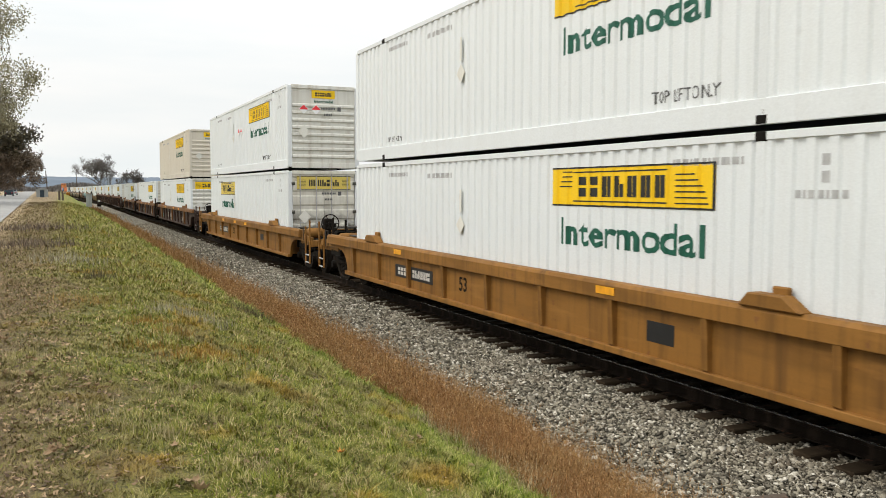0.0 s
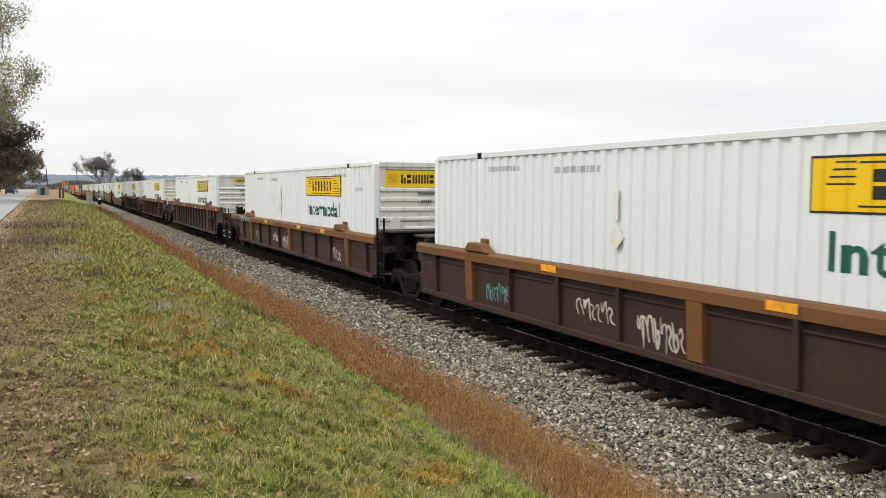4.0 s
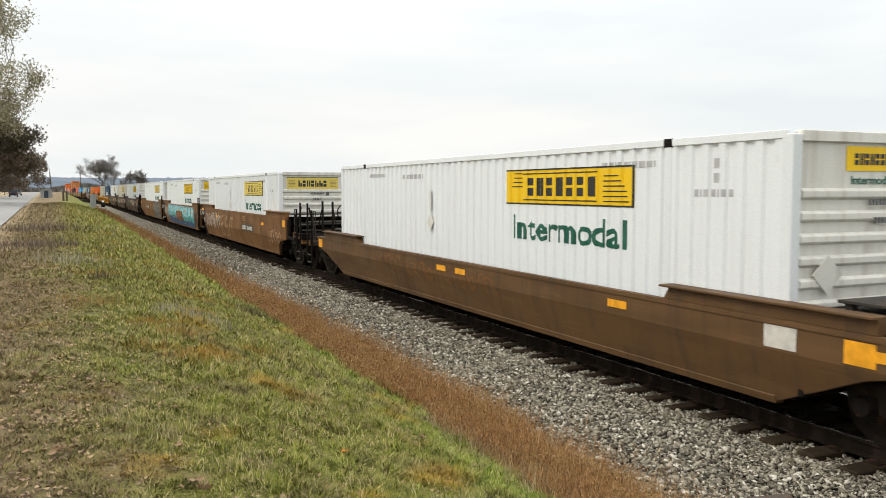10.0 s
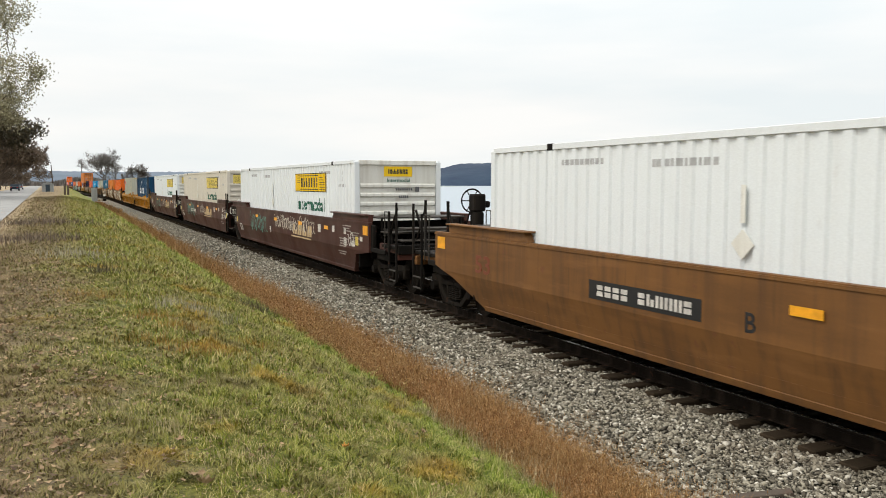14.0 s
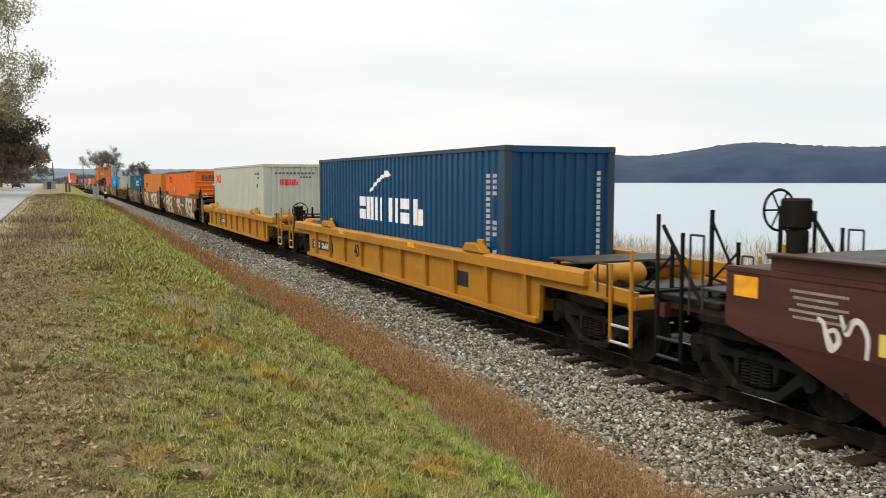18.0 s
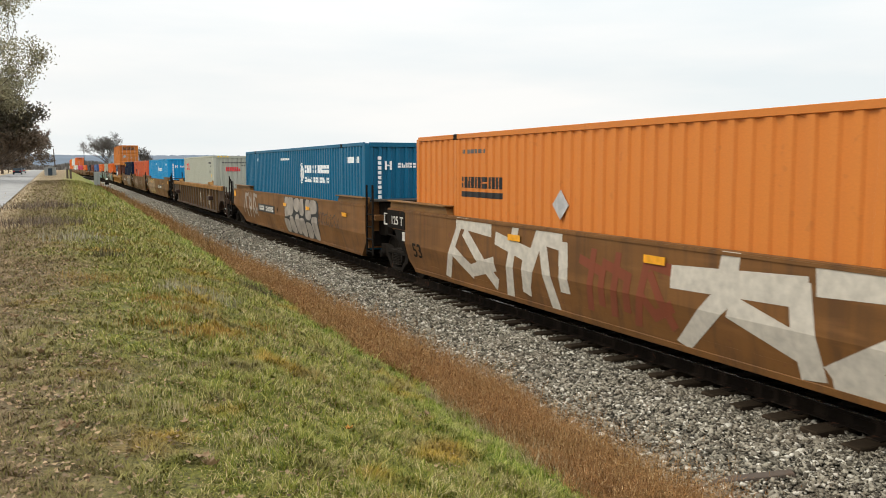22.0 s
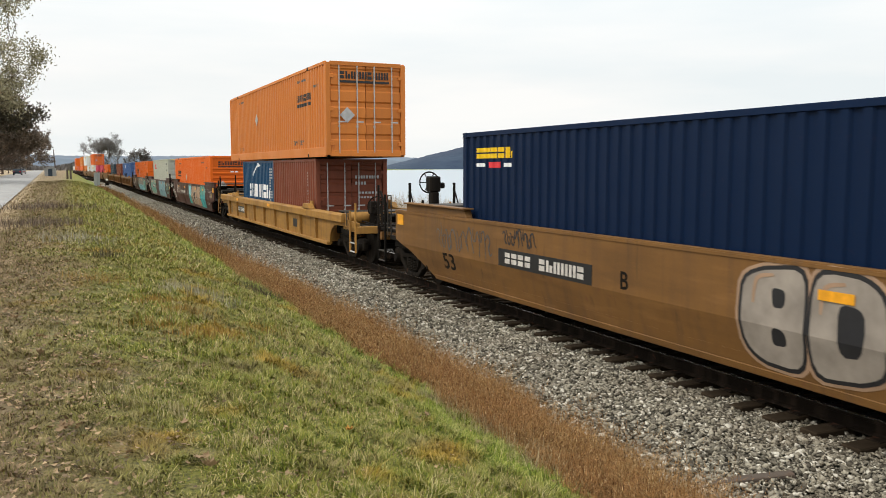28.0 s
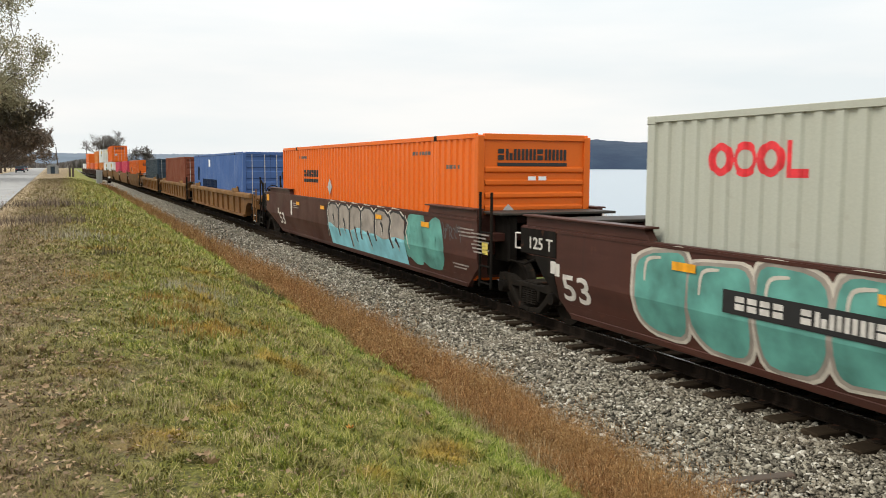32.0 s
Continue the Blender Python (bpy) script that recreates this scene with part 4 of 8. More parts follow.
    if brake:
        bd, bz, br_ = (1.75, zd + (0.80 if zt < 1.5 else 1.15), 0.25) if smooth else (1.20, zd + 0.52, 0.29)

        def wheel():
            g = Geo().ring((-0.55, y(bd - 0.05), bz), "y", br_, 0.018, 24, 6)
            for i in range(6):
                a = math.pi * i / 3
                g.tube((-0.55, y(bd - 0.05), bz), (-0.55 + br_ * math.cos(a), y(bd - 0.05), bz + br_ * math.sin(a)), 0.012, 5)
            return g
        b = part("brake_stand", cached(("brake_stand", e, hl, zd), M_GRIME, lambda: bx(bx(bx(bx(Geo(), -0.70, -0.42, bd + 0.36, bd + 0.08, bz - 0.22, bz + 0.15), -0.66, -0.46, bd + 0.36, bd + 0.14, zd - 0.02, bz - 0.22), -0.60, -0.50, bd + 0.08, bd - 0.06, bz - 0.05, bz + 0.05), -0.42, -0.28, bd + 0.30, bd + 0.16, bz - 0.14, bz + 0.0), 0.03), c, "hand brake gear box on its stand")
        part("brake_wheel", cached(("brake_wheel", e, hl, zd), M_GRIME, wheel), b)


def joint_end(c, e, h, zt, m, smooth, ladder):
    """End of a unit over a shared truck: a raised deck on a box girder, hoses and a drawbar."""
    y = lambda d: e * (h - d)
    deck = zt + 0.14

    def yy(a, b):
        return min(y(a), y(b)), max(y(a), y(b))
    part("bulkhead", cached(("joint_bulkhead", e, h, zt), m, lambda: Geo().box(-1.34, 1.34, *yy(1.5, 1.42), 0.55, deck - 0.06).box(-1.30, 1.30, *yy(1.42, 1.0), deck - 0.55, deck - 0.40), 0.01), c)
    part("end_girder", cached(("end_girder", e, h, zt), M_GRIME, lambda: Geo().box(-0.62, 0.62, *yy(1.42, 0.40), 0.92, deck - 0.24).box(-1.05, -0.85, *yy(1.42, 0.85), 0.9, deck - 0.05).box(0.85, 1.05, *yy(1.42, 0.85), 0.9, deck - 0.05), 0.03), c)
    part("drawbar", cached(("drawbar", e, h), M_GRIME, lambda: Geo().box(-0.28, 0.28, *yy(1.8, 0.0), 0.72, 1.05).box(-1.2, 1.2, *yy(1.75, 1.4), 0.6, 1.0), 0.02), c)
    part("platform", cached(("joint_platform", e, h, zt), M_GRATE, lambda: Geo().box(-1.28, 1.28, *yy(1.6, 0.72), deck - 0.05, deck), 0.01), c, "grey steel walkway plate")
    part("air_hose", cached(("air_hose", e, h, zt), M_GRIME, lambda: Geo().pipe([(-0.9, y(1.3), 1.15), (-1.0, y(0.9), 0.95), (-0.95, y(0.4), 0.92), (-0.9, y(0.05), 1.05)], 0.022, 6).pipe([(-0.7, y(1.3), deck - 0.3), (-0.75, y(0.6), deck - 0.5), (-0.7, y(0.0), deck - 0.4)], 0.016, 6)), c)
    if ladder:
        ld = part("ladder", cached(("joint_stile", e, h, smooth), M_GRIME, lambda: Geo().pipe([(-1.43, y(1.28), 0.42), (-1.43, y(1.28), 2.22 if smooth else 1.95)], 0.028, 6)), c)
        part("stile", cached(("joint_stile_b", e, h, smooth), M_GRIME, lambda: Geo().pipe([(-1.43, y(0.82), 0.42), (-1.43, y(0.82), 2.22 if smooth else 1.95)], 0.028, 6)), ld)
        for z in (0.5, 0.82, 1.14, 1.46):
            part("rung", cached(("joint_rung", e, h, z), M_GRIME, lambda: Geo().pipe([(-1.43, y(1.28), z), (-1.43, y(0.82), z)], 0.018, 5)), ld)
    elif smooth:
        part("end_plate", cached(("end_plate", e, h), M_GRIME, lambda: Geo().box(-1.476, -1.40, *yy(1.50, 0.36), 1.23, 1.67), 0.012), c, "dark end plate with white figures")
        part("end_skirt", cached(("end_skirt", e, h), M_GRIME, lambda: Geo().prism([(y(a), b) for a, b in ((0.78, 1.22), (1.46, 1.22), (1.46, 0.52))], "x", -1.468, -1.40), 0.006), c)
        lettering(c, "125 T", M_STENCIL, -1.480, y(0.62), 1.33, 0.20, 0.72)
        marks(c, "white_plate", M_STENCIL, [(y(1.34), y(1.50), 0.98, 1.18)], -1.469)
        part("grab_iron", cached(("joint_grab", e, h), M_STENCIL, lambda: Geo().pipe([(-1.46, y(0.36), 1.56), (-1.50, y(0.24), 1.56), (-1.50, y(0.24), 1.30), (-1.46, y(0.36), 1.30)], 0.016, 5)), c)


KINDS = {  # bottom, top, chord height, rib spacing, place of one rib, every which rib is wide
    "post": (0.40, 1.38, 0.25, 1.90, 0.32, 99), "tall": (0.34, 1.72, 0.22, 1.06, 0.04, 6), "chord": (0.46, 1.50, 0.20, 1.555, -0.12, 4), "post40": (0.34, 1.34, 0.24, 1.45, 0.4, 99),
    "smooth": (0.31, 1.70, 0.0, 0.0, 0.0, 1), "low": (0.31, 1.27, 0.0, 0.0, 0.0, 1)}


def well_car(kind, near, far, ha, hb, m, chord_m, label, brake=-1):
    """A well car or one unit of a jointed set: ha, hb its half lengths towards -y and +y."""
    zb, zt, ch, sp, ph, nth = KINDS[kind]
    smooth = kind in ("smooth", "low")
    c = thing("well_car", label, "well car", CARS)
    out = side_outline((ha, hb), zb, zt, near, far, smooth, kind == "post40")
    if smooth:
        CREASED.append(c)
    ya, yb = min(p[0] for p in out), max(p[0] for p in out)
    ca, cb = min(p[0] for p in out if p[1] == zt), max(p[0] for p in out if p[1] == zt)
    for s in (-1, 1):
        part("side_wall", cached(("side_wall", s, kind, near, far, ha, hb), m, lambda: Geo().prism(out, "x", min(s * 1.31, s * 1.39) if not smooth else min(s * 1.36, s * 1.46), max(s * 1.31, s * 1.39) if not smooth else max(s * 1.36, s * 1.46)), 0.004), c)
        wl = [p[0] for p in out if abs(p[1] - zb) < 0.01]
        part("bottom_chord", cached(("bottom_chord", s, kind, near, far, ha, hb), m, lambda: Geo().box(min(s * 1.34, s * 1.47), max(s * 1.34, s * 1.47), min(wl), max(wl), zb - 0.03, zb + 0.07), 0.01), c)
        if not smooth:
            part("top_chord", cached(("top_chord", s, kind, near, far, ha, hb), chord_m, lambda: Geo().prism(((s * 1.30, zt - ch), (s * 1.50, zt - ch), (s * 1.50, zt - 0.05), (s * 1.46, zt), (s * 1.30, zt)), "y", ca, cb), 0.008), c, "worn top chord")
            rw = 0.055 if kind.startswith("post") else 0.036
            rm = M_RIBTAN if m is M_RUSTY else m
            for k in range(math.ceil((min(wl) + 0.15 - ph) / sp), math.floor((max(wl) - 0.15 - ph) / sp) + 1):
                wide = k % nth == 0 and (kind == "chord" or k)
                a = 0.14 if wide else rw
                part("rib", cached(("rib", s, kind, bool(wide)), chord_m if wide and m is not M_RUSTY else rm, lambda: Geo().prism(((s * 1.38, zb + 0.05), (s * 1.385, zb + 0.05), (s * 1.455, zb + 0.09), (s * 1.492, zt - ch), (s * 1.38, zt - ch)), "y", -a, a), 0.006), c, at=(0, ph + k * sp, 0))
            if kind == "chord":
                part("stringer", cached(("stringer", s, near, far, ha, hb), m, lambda: Geo().box(min(s * 1.385, s * 1.425), max(s * 1.385, s * 1.425), min(wl), max(wl), zt - ch - 0.13, zt - ch - 0.10), 0.004), c)
            for e, h in ((-1, ha), (1, hb)):
                yy = e * (h - 5.3 if (near if e < 0 else far) == "s" else h - 4.2)
                part("container_guide", cached(("guide", s, kind), chord_m, lambda: Geo().prism(((-0.45, zt), (0.45, zt), (0.30, zt + 0.16), (-0.20, zt + 0.16)), "x", min(s * 1.33, s * 1.53), max(s * 1.33, s * 1.53)).box(min(s * 1.29, s * 1.36), max(s * 1.29, s * 1.36), -0.14, 0.10, zt - 0.05, zt + 0.24), 0.015), c, at=(0, yy, 0))
        else:
            for e, h in ((-1, ha), (1, hb)):
                kk = near if e < 0 else far
                p, q = (h - 5.6, h - 2.45) if kk == "s" else (h - 3.8, h - 1.4 if e < 0 else h - 0.5)
                part("side_guard", cached(("side_guard", s, e, kk, h, zt), chord_m, lambda: Geo().prism([(e * a, b) for a, b in ((p, zt), (p + 0.12, zt + 0.17), (q, zt + 0.17), (q, zt))], "x", min(s * 1.30, s * 1.44), max(s * 1.30, s * 1.44)).box(min(s * 1.28, s * 1.52), max(s * 1.28, s * 1.52), min(e * p, e * q), max(e * p, e * q), zt + 0.16, zt + 0.19), 0.006), c)
            part("sill_line", cached(("sill_line", s, ha, hb, near, far, zt), m, lambda: Geo().box(min(s * 1.455, s * 1.475), max(s * 1.455, s * 1.475), ya, yb, zt - 0.06, zt - 0.02).box(min(s * 1.455, s * 1.462), max(s * 1.455, s * 1.462), min(wl), max(wl), zb + 0.20, zb + 0.215)), c)
    for i in range(5):
        yy = min(wl) + (max(wl) - min(wl)) * (i + 0.5) / 5
        part("cross_member", cached("cross_member", M_GRIME, lambda: Geo().box(-1.16, 1.16, -0.3, 0.3, 0.30, 0.42), 0.02), c, at=(0, yy, 0))
    tall = 1.72 if not smooth else 2.25
    if near == "s":
        couple_end(c, -1, ha, zt, m, smooth, brake == -1, tall)
        make_truck(c, -(ha - 1.92))
    else:
        joint_end(c, -1, ha, zt, m, smooth, True)
    if far == "s":
        couple_end(c, 1, hb, zt, m, smooth, brake == 1, tall)
        make_truck(c, hb - 1.92)
    else:
        joint_end(c, 1, hb, zt, m, smooth, False)
        make_truck(c, hb)
    return c


def load(c, u, z=0.0):
    """Set a car or container on the track u metres along at the start, moving with the train."""
    c.matrix_world = on_track(u, z)
    MOVERS.append((c, u, z))
    return c


XW = -1.46  # outer face of a smooth car side


def car_marks(c, y, z, xs=XW, w=2.4, h=0.28, panel=True, seed=3):
    """Reporting mark: a dark panel with two groups of pale blocks."""
    if panel:
        p = marks(c, "mark_panel", M_BLACK, [(y, y - w, z, z + h)], xs - 0.001, label="black panel with pale stencilled marks")
    else:
        p = c
    marks(p, "mark_shape", M_STENCIL, glyphs(y - 0.08 * w, y - 0.40 * w, z + 0.06, z + h - 0.06, 4, seed) + glyphs(y - 0.48 * w, y - 0.94 * w, z + 0.06, z + h - 0.06, 6, seed + 1), xs - 0.005)


def reflectors(c, ys, z, xs=XW):
    for y in ys:
        marks(c, "reflector", M_REFL, [(y - 0.22, y + 0.22, z, z + 0.11)], xs - 0.008, label="amber reflector strip")


def end_notes(c, y, z, xs=XW, mat=None, n=4):
    r = []
    for i in range(n):
        r += bars(y - 0.05 * (i % 3), y - 0.75 + 0.13 * (i % 2), z - i * 0.07, z - i * 0.07 + 0.030, 17)
    marks(c, "small_stencil", mat or M_WORNINK, r, xs - 0.001, label="lines of small stencilled marks")


def blob(cy, cz, ry, rz, seed, n=22, rough=0.25):
    rn = random.Random(seed)
    ph = [rn.uniform(0, 6.28) for _ in range(5)]
    pts = []
    for i in range(n):
        a = 2 * math.pi * i / n
        k = 1 + rough * (0.5 * math.sin(2 * a + ph[0]) + 0.35 * math.sin(3 * a + ph[1]) + 0.25 * math.sin(5 * a + ph[2]))
        pts.append((cy + ry * k * math.cos(a), cz + rz * k * math.sin(a)))
    return pts


def clip_z(pts, z0, z1):
    return [(y, min(max(z, z0), z1)) for y, z in pts]


def ribbon(pts, w, taper=True):
    """Outline of a stroke of width w along pts."""
    left, right, n = [], [], len(pts)
    for i, (y, z) in enumerate(pts):
        a, b = pts[max(0, i - 1)], pts[min(n - 1, i + 1)]
        dy, dz = b[0] - a[0], b[1] - a[1]
        d = math.hypot(dy, dz) or 1
        k = w / 2 * (0.55 + 0.45 * math.sin(math.pi * (i + 0.5) / n) if taper else 1)
        left.append((y - dz / d * k, z + dy / d * k))
        right.append((y + dz / d * k, z - dy / d * k))
    return left + right[::-1]


def smoothed(pts):
    """A rounded line through pts."""
    out = []
    for i in range(len(pts) - 1):
        p0, p1, p2, p3 = pts[max(0, i - 1)], pts[i], pts[i + 1], pts[min(len(pts) - 1, i + 2)]
        for k in range(4):
            t = k / 4
            out.append(tuple(0.5 * ((2 * p1[j]) + (-p0[j] + p2[j]) * t + (2 * p0[j] - 5 * p1[j] + 4 * p2[j] - p3[j]) * t * t + (-p0[j] + 3 * p1[j] - 3 * p2[j] + p3[j]) * t ** 3) for j in (0, 1)))
    return out + [pts[-1]]


def wild(rn):
    """Runs of points in a unit box: two slanting stems tied by crossing strokes, for graffiti that spells nothing."""
    a, b = rn.uniform(0.0, 0.25), rn.uniform(0.6, 0.95)
    s0, s1 = (a, rn.uniform(0, 0.25)), (a + rn.uniform(-0.1, 0.25), rn.uniform(0.8, 1))
    t0, t1 = (b, rn.uniform(0, 0.4)), (b + rn.uniform(-0.3, 0.1), rn.uniform(0.6, 1))
    k = rn.random()
    runs = [(s0, s1), (t1, t0)]
    runs.append((s1, (0.5, rn.uniform(0.6, 0.9)), t1) if k < 0.4 else (s0, (0.45, rn.uniform(0.05, 0.3)), t0))
    runs.append(((a, rn.uniform(0.3, 0.7)), (b, rn.uniform(0.3, 0.7))))
    return runs


def bar(p, q, w0, w1, over):
    """A straight spray stroke from p to q with square, slightly over-run ends."""
    dy, dz = q[0] - p[0], q[1] - p[1]
    d = math.hypot(dy, dz) or 1
    dy, dz = dy / d, dz / d
    a, b = (p[0] - dy * w0 * over, p[1] - dz * w0 * over), (q[0] + dy * w1 * over, q[1] + dz * w1 * over)
    return [(a[0] - dz * w0 / 2, a[1] + dy * w0 / 2), (b[0] - dz * w1 / 2, b[1] + dy * w1 / 2), (b[0] + dz * w1 / 2, b[1] - dy * w1 / 2), (a[0] + dz * w0 / 2, a[1] - dy * w0 / 2)]


def spray(c, y0, y1, z0, z1, n, fill, edge, back=None, shade=None, seed=1, xs=XW, w=0.22, shine=None):
    """Spray-painted piece of n swelling strokes between y0 and y1, each edged, over an optional cloud of colour."""
    rn = random.Random(seed)
    lay = xs - 0.003
    if back:
        for i in range(max(2, n)):
            cy = y0 + (y1 - y0) * (i + 0.5) / max(2, n)
            o = lay - 0.0001 * i
            g = Geo().prism(clip_z(blob(cy, (z0 + z1) / 2 + rn.uniform(-0.1, 0.1), abs(y1 - y0) / max(2, n) * 0.72, (z1 - z0) * 0.62, seed * 7 + i), z0 - 0.02, z1 + 0.02), "x", o - 0.0015, o)
            cl = solid("graffiti_cloud", g, back, c, "cloud of spray paint")
            if shade:
                g = Geo().prism(clip_z(blob(cy, z0 + (z1 - z0) * 0.22, abs(y1 - y0) / n * 0.62, (z1 - z0) * 0.32, seed * 5 + i), z0, z1), "x", o - 0.004, o - 0.003)
                solid("graffiti_shade", g, shade, cl)
    for i in range(n):
        a, b = y0 + (y1 - y0) * (i - 0.16) / n, y0 + (y1 - y0) * (i + 1.06) / n
        lo, hi, tilt = z0 + 0.06 + 0.08 * rn.random(), z1 - 0.06 - 0.12 * rn.random(), rn.uniform(-0.12, 0.16)
        o = lay - 0.0001 * i
        fat, rim, glint = Geo(), Geo(), Geo()
        j = 0
        for run in wild(rn):
            pts = [(a + (b - a) * min(1, max(0, u + tilt * (v - 0.5) + rn.uniform(-0.06, 0.06))), lo + (hi - lo) * (v + rn.uniform(-0.05, 0.05))) for u, v in run]
            for p, q in zip(pts, pts[1:]):
                w0, w1 = w * rn.uniform(0.8, 1.2), w * rn.uniform(0.75, 1.15)
                fat.prism(clip_z(bar(p, q, w0, w1, 0.30), z0, z1), "x", o - 0.0095 - 0.0002 * j, o - 0.008 - 0.0002 * j)
                if edge:
                    rim.prism(clip_z(bar(p, q, w0 * 1.4, w1 * 1.4, 0.42), z0, z1), "x", o - 0.0065 - 0.0001 * j, o - 0.005 - 0.0001 * j)
                if shine and j % 2 == 0:
                    glint.prism(bar((p[0], p[1] + w * 0.2), ((p[0] + q[0]) / 2, (p[1] + q[1]) / 2 + w * 0.2), w * 0.10, w * 0.16, 0.1), "x", o - 0.013, o - 0.012)
                j += 1
        f = solid("graffiti_letter", fat, fill, c, "spray-painted graffiti letter")
        if edge:
            solid("letter_outline", rim, edge, f)
        if shine:
            tagged(solid("letter_shine", glint, shine, f), kind="stuff")


BLOCK = {  # strokes in a unit box, reading across and up; they spell nothing
    "kick": (((0.36, 1.0), (0.0, 0.0)), ((0.3, 0.95), (0.9, 0.9)), ((0.45, 0.78), (0.95, 0.12)), ((0.18, 0.48), (0.52, 0.2), (0.95, 0.38))),
    "gate": (((0.0, 0.82), (0.9, 0.66)), ((0.52, 1.0), (0.25, 0.0)), ((0.85, 0.66), (0.75, 0.15))),
    "peak": (((0.0, 0.16), (0.45, 0.93), (0.98, 0.9)), ((0.55, 0.85), (0.75, 0.0))),
    "dots": (((0.5, 1.0), (0.5, 0.64)), ((0.5, 0.44), (0.5, 0.04))),
    "crook": (((0.05, 0.86), (0.95, 1.0)), ((0.30, 0.92), (0.15, 0.0)), ((0.85, 0.62), (0.22, 0.5)), ((0.55, 0.5), (0.95, 0.0), (0.4, 0.1))),
    "fork": (((0.1, 1.0), (0.3, 0.42), (0.86, 0.3), (0.8, 1.0)), ((0.45, 0.4), (0.25, 0.0)), ((0.4, 0.8), (0.62, 0.66))),
    "stair": (((0.1, 1.0), (0.3, 0.5)), ((0.05, 0.72), (0.92, 0.98)), ((0.3, 0.5), (0.95, 0.44), (0.7, 0.06), (0.05, 0.0))),
    "sail": (((0.0, 0.7), (0.95, 0.76), (1.0, 0.1)), ((0.46, 1.0), (0.42, 0.6), (0.06, 0.0)), ((0.5, 0.5), (0.9, 0.3))),
    "hook": (((0.0, 0.88), (0.7, 0.94), (0.86, 0.66), (0.1, 0.08), (1.0, 0.1)),)}


def block_letters(c, row, mat, w=0.26, xs=XW):
    """Broad rolled-on letters: row of (form, from y, to y, bottom, top)."""
    for form, a, b, z0, z1 in row:
        g, j = Geo(), 0
        for run in BLOCK[form]:
            pts = [(a + (b - a) * u, z0 + (z1 - z0) * v) for u, v in run]
            for p, q in zip(pts, pts[1:]):
                g.prism(clip_z(bar(p, q, w * 0.95, w * 1.1, 0.32), z0 - 0.03, z1 + 0.03), "x", xs - 0.0045 - 0.0003 * j, xs - 0.003 - 0.0003 * j)
                j += 1
        solid("graffiti_letter", g, mat, c, "broad rolled-on graffiti letter")


def fade_piece(c, y0, y1, z0, z1, n, bands, ink, rim, seed, xs=XW, fat=0.13):
    """A piece whose letters share bands of colour from the top down, parted by tapering dark lines with pale rims."""
    rn = random.Random(seed)
    m = 6 * n
    top = []
    for i in range(m + 1):
        t = (i % 6) / 6
        top.append((y0 + (y1 - y0) * i / m, z1 - 0.02 - 0.16 * abs(2 * t - 1) ** 3 - 0.05 * math.sin(i * 1.7 + seed)))
    curves = [top]
    for k in range(1, len(bands)):
        base, p1, p2 = z1 - (z1 - z0) * bands[k][0], rn.uniform(0, 6), rn.uniform(0, 6)
        curves.append([(y, base + 0.05 * math.sin(1.9 * y + p1) + 0.03 * math.sin(4.7 * y + p2)) for y, _ in top])
    curves.append([(y, z0) for y, _ in top])
    for k, (_, mat) in enumerate(bands):
        o = xs - 0.003 - 0.0008 * k
        solid("graffiti_band", Geo().prism(curves[k] + curves[k + 1][::-1], "x", o - 0.002, o), mat, c, "band of spray paint")
    w = (y1 - y0) / n
    for i in range(n + 1):
        dark, pale = Geo(), Geo()
        o = xs - 0.010
        a = y0 + w * i
        lean, low = rn.uniform(-0.25, 0.25), z0 + (z1 - z0) * rn.uniform(0.05, 0.35)
        line = [(a, z1 - 0.10), (a + w * lean * 0.8, z1 * 0.7 + low * 0.3), (a + w * lean * 0.2, z1 * 0.45 + low * 0.55), (a + w * lean * 1.1, low)]
        if ink:
            dark.prism(ribbon(line, fat), "x", o - 0.002, o)
        pale.prism(ribbon([(y - fat * 0.6, z) for y, z in line], fat * 0.34), "x", o - 0.004, o - 0.003)
        if i < n:
            arch = [(a, z1 - 0.16), (a + w * 0.28, z1 - 0.02), (a + w * 0.72, z1 - 0.05), (a + w, z1 - 0.18)]
            hz, wd = z0 + (z1 - z0) * rn.uniform(0.45, 0.80), rn.uniform(0.06, 0.20)
            hole = [(a + w * 0.45, hz), (a + w * (0.48 + wd * 0.4), hz - rn.uniform(0.06, 0.14)), (a + w * (0.45 + wd), hz - rn.uniform(0.2, 0.42))]
            if ink:
                dark.prism(ribbon(arch, fat * 0.55, False), "x", o - 0.0025, o - 0.0005)
                dark.prism(ribbon(hole, fat * 0.9), "x", o - 0.0026, o - 0.0006)
            pale.prism(ribbon([(y, z + fat * 0.45) for y, z in arch], fat * 0.3, False), "x", o - 0.0045, o - 0.0035)
            pale.prism(ribbon([(y, z - fat * 0.6) for y, z in hole], fat * 0.26), "x", o - 0.0046, o - 0.0036)
        ln = solid("graffiti_line", dark if ink else pale, ink or rim, c, "spray-painted letter line")
        if ink:
            solid("line_rim", pale, rim, ln)


def round_box(cy, cz, ry, rz, rn, soft=0.55, n=22):
    ph = rn.uniform(0, 6.28)
    pts = []
    for i in range(n):
        a = 2 * math.pi * i / n
        k = 1 + 0.06 * math.sin(3 * a + ph) + 0.04 * math.sin(2 * a + ph * 2)
        ca, sa = math.cos(a), math.sin(a)
        pts.append((cy + ry * k * math.copysign(abs(ca) ** soft, ca), cz + rz * k * math.copysign(abs(sa) ** soft, sa)))
    return pts


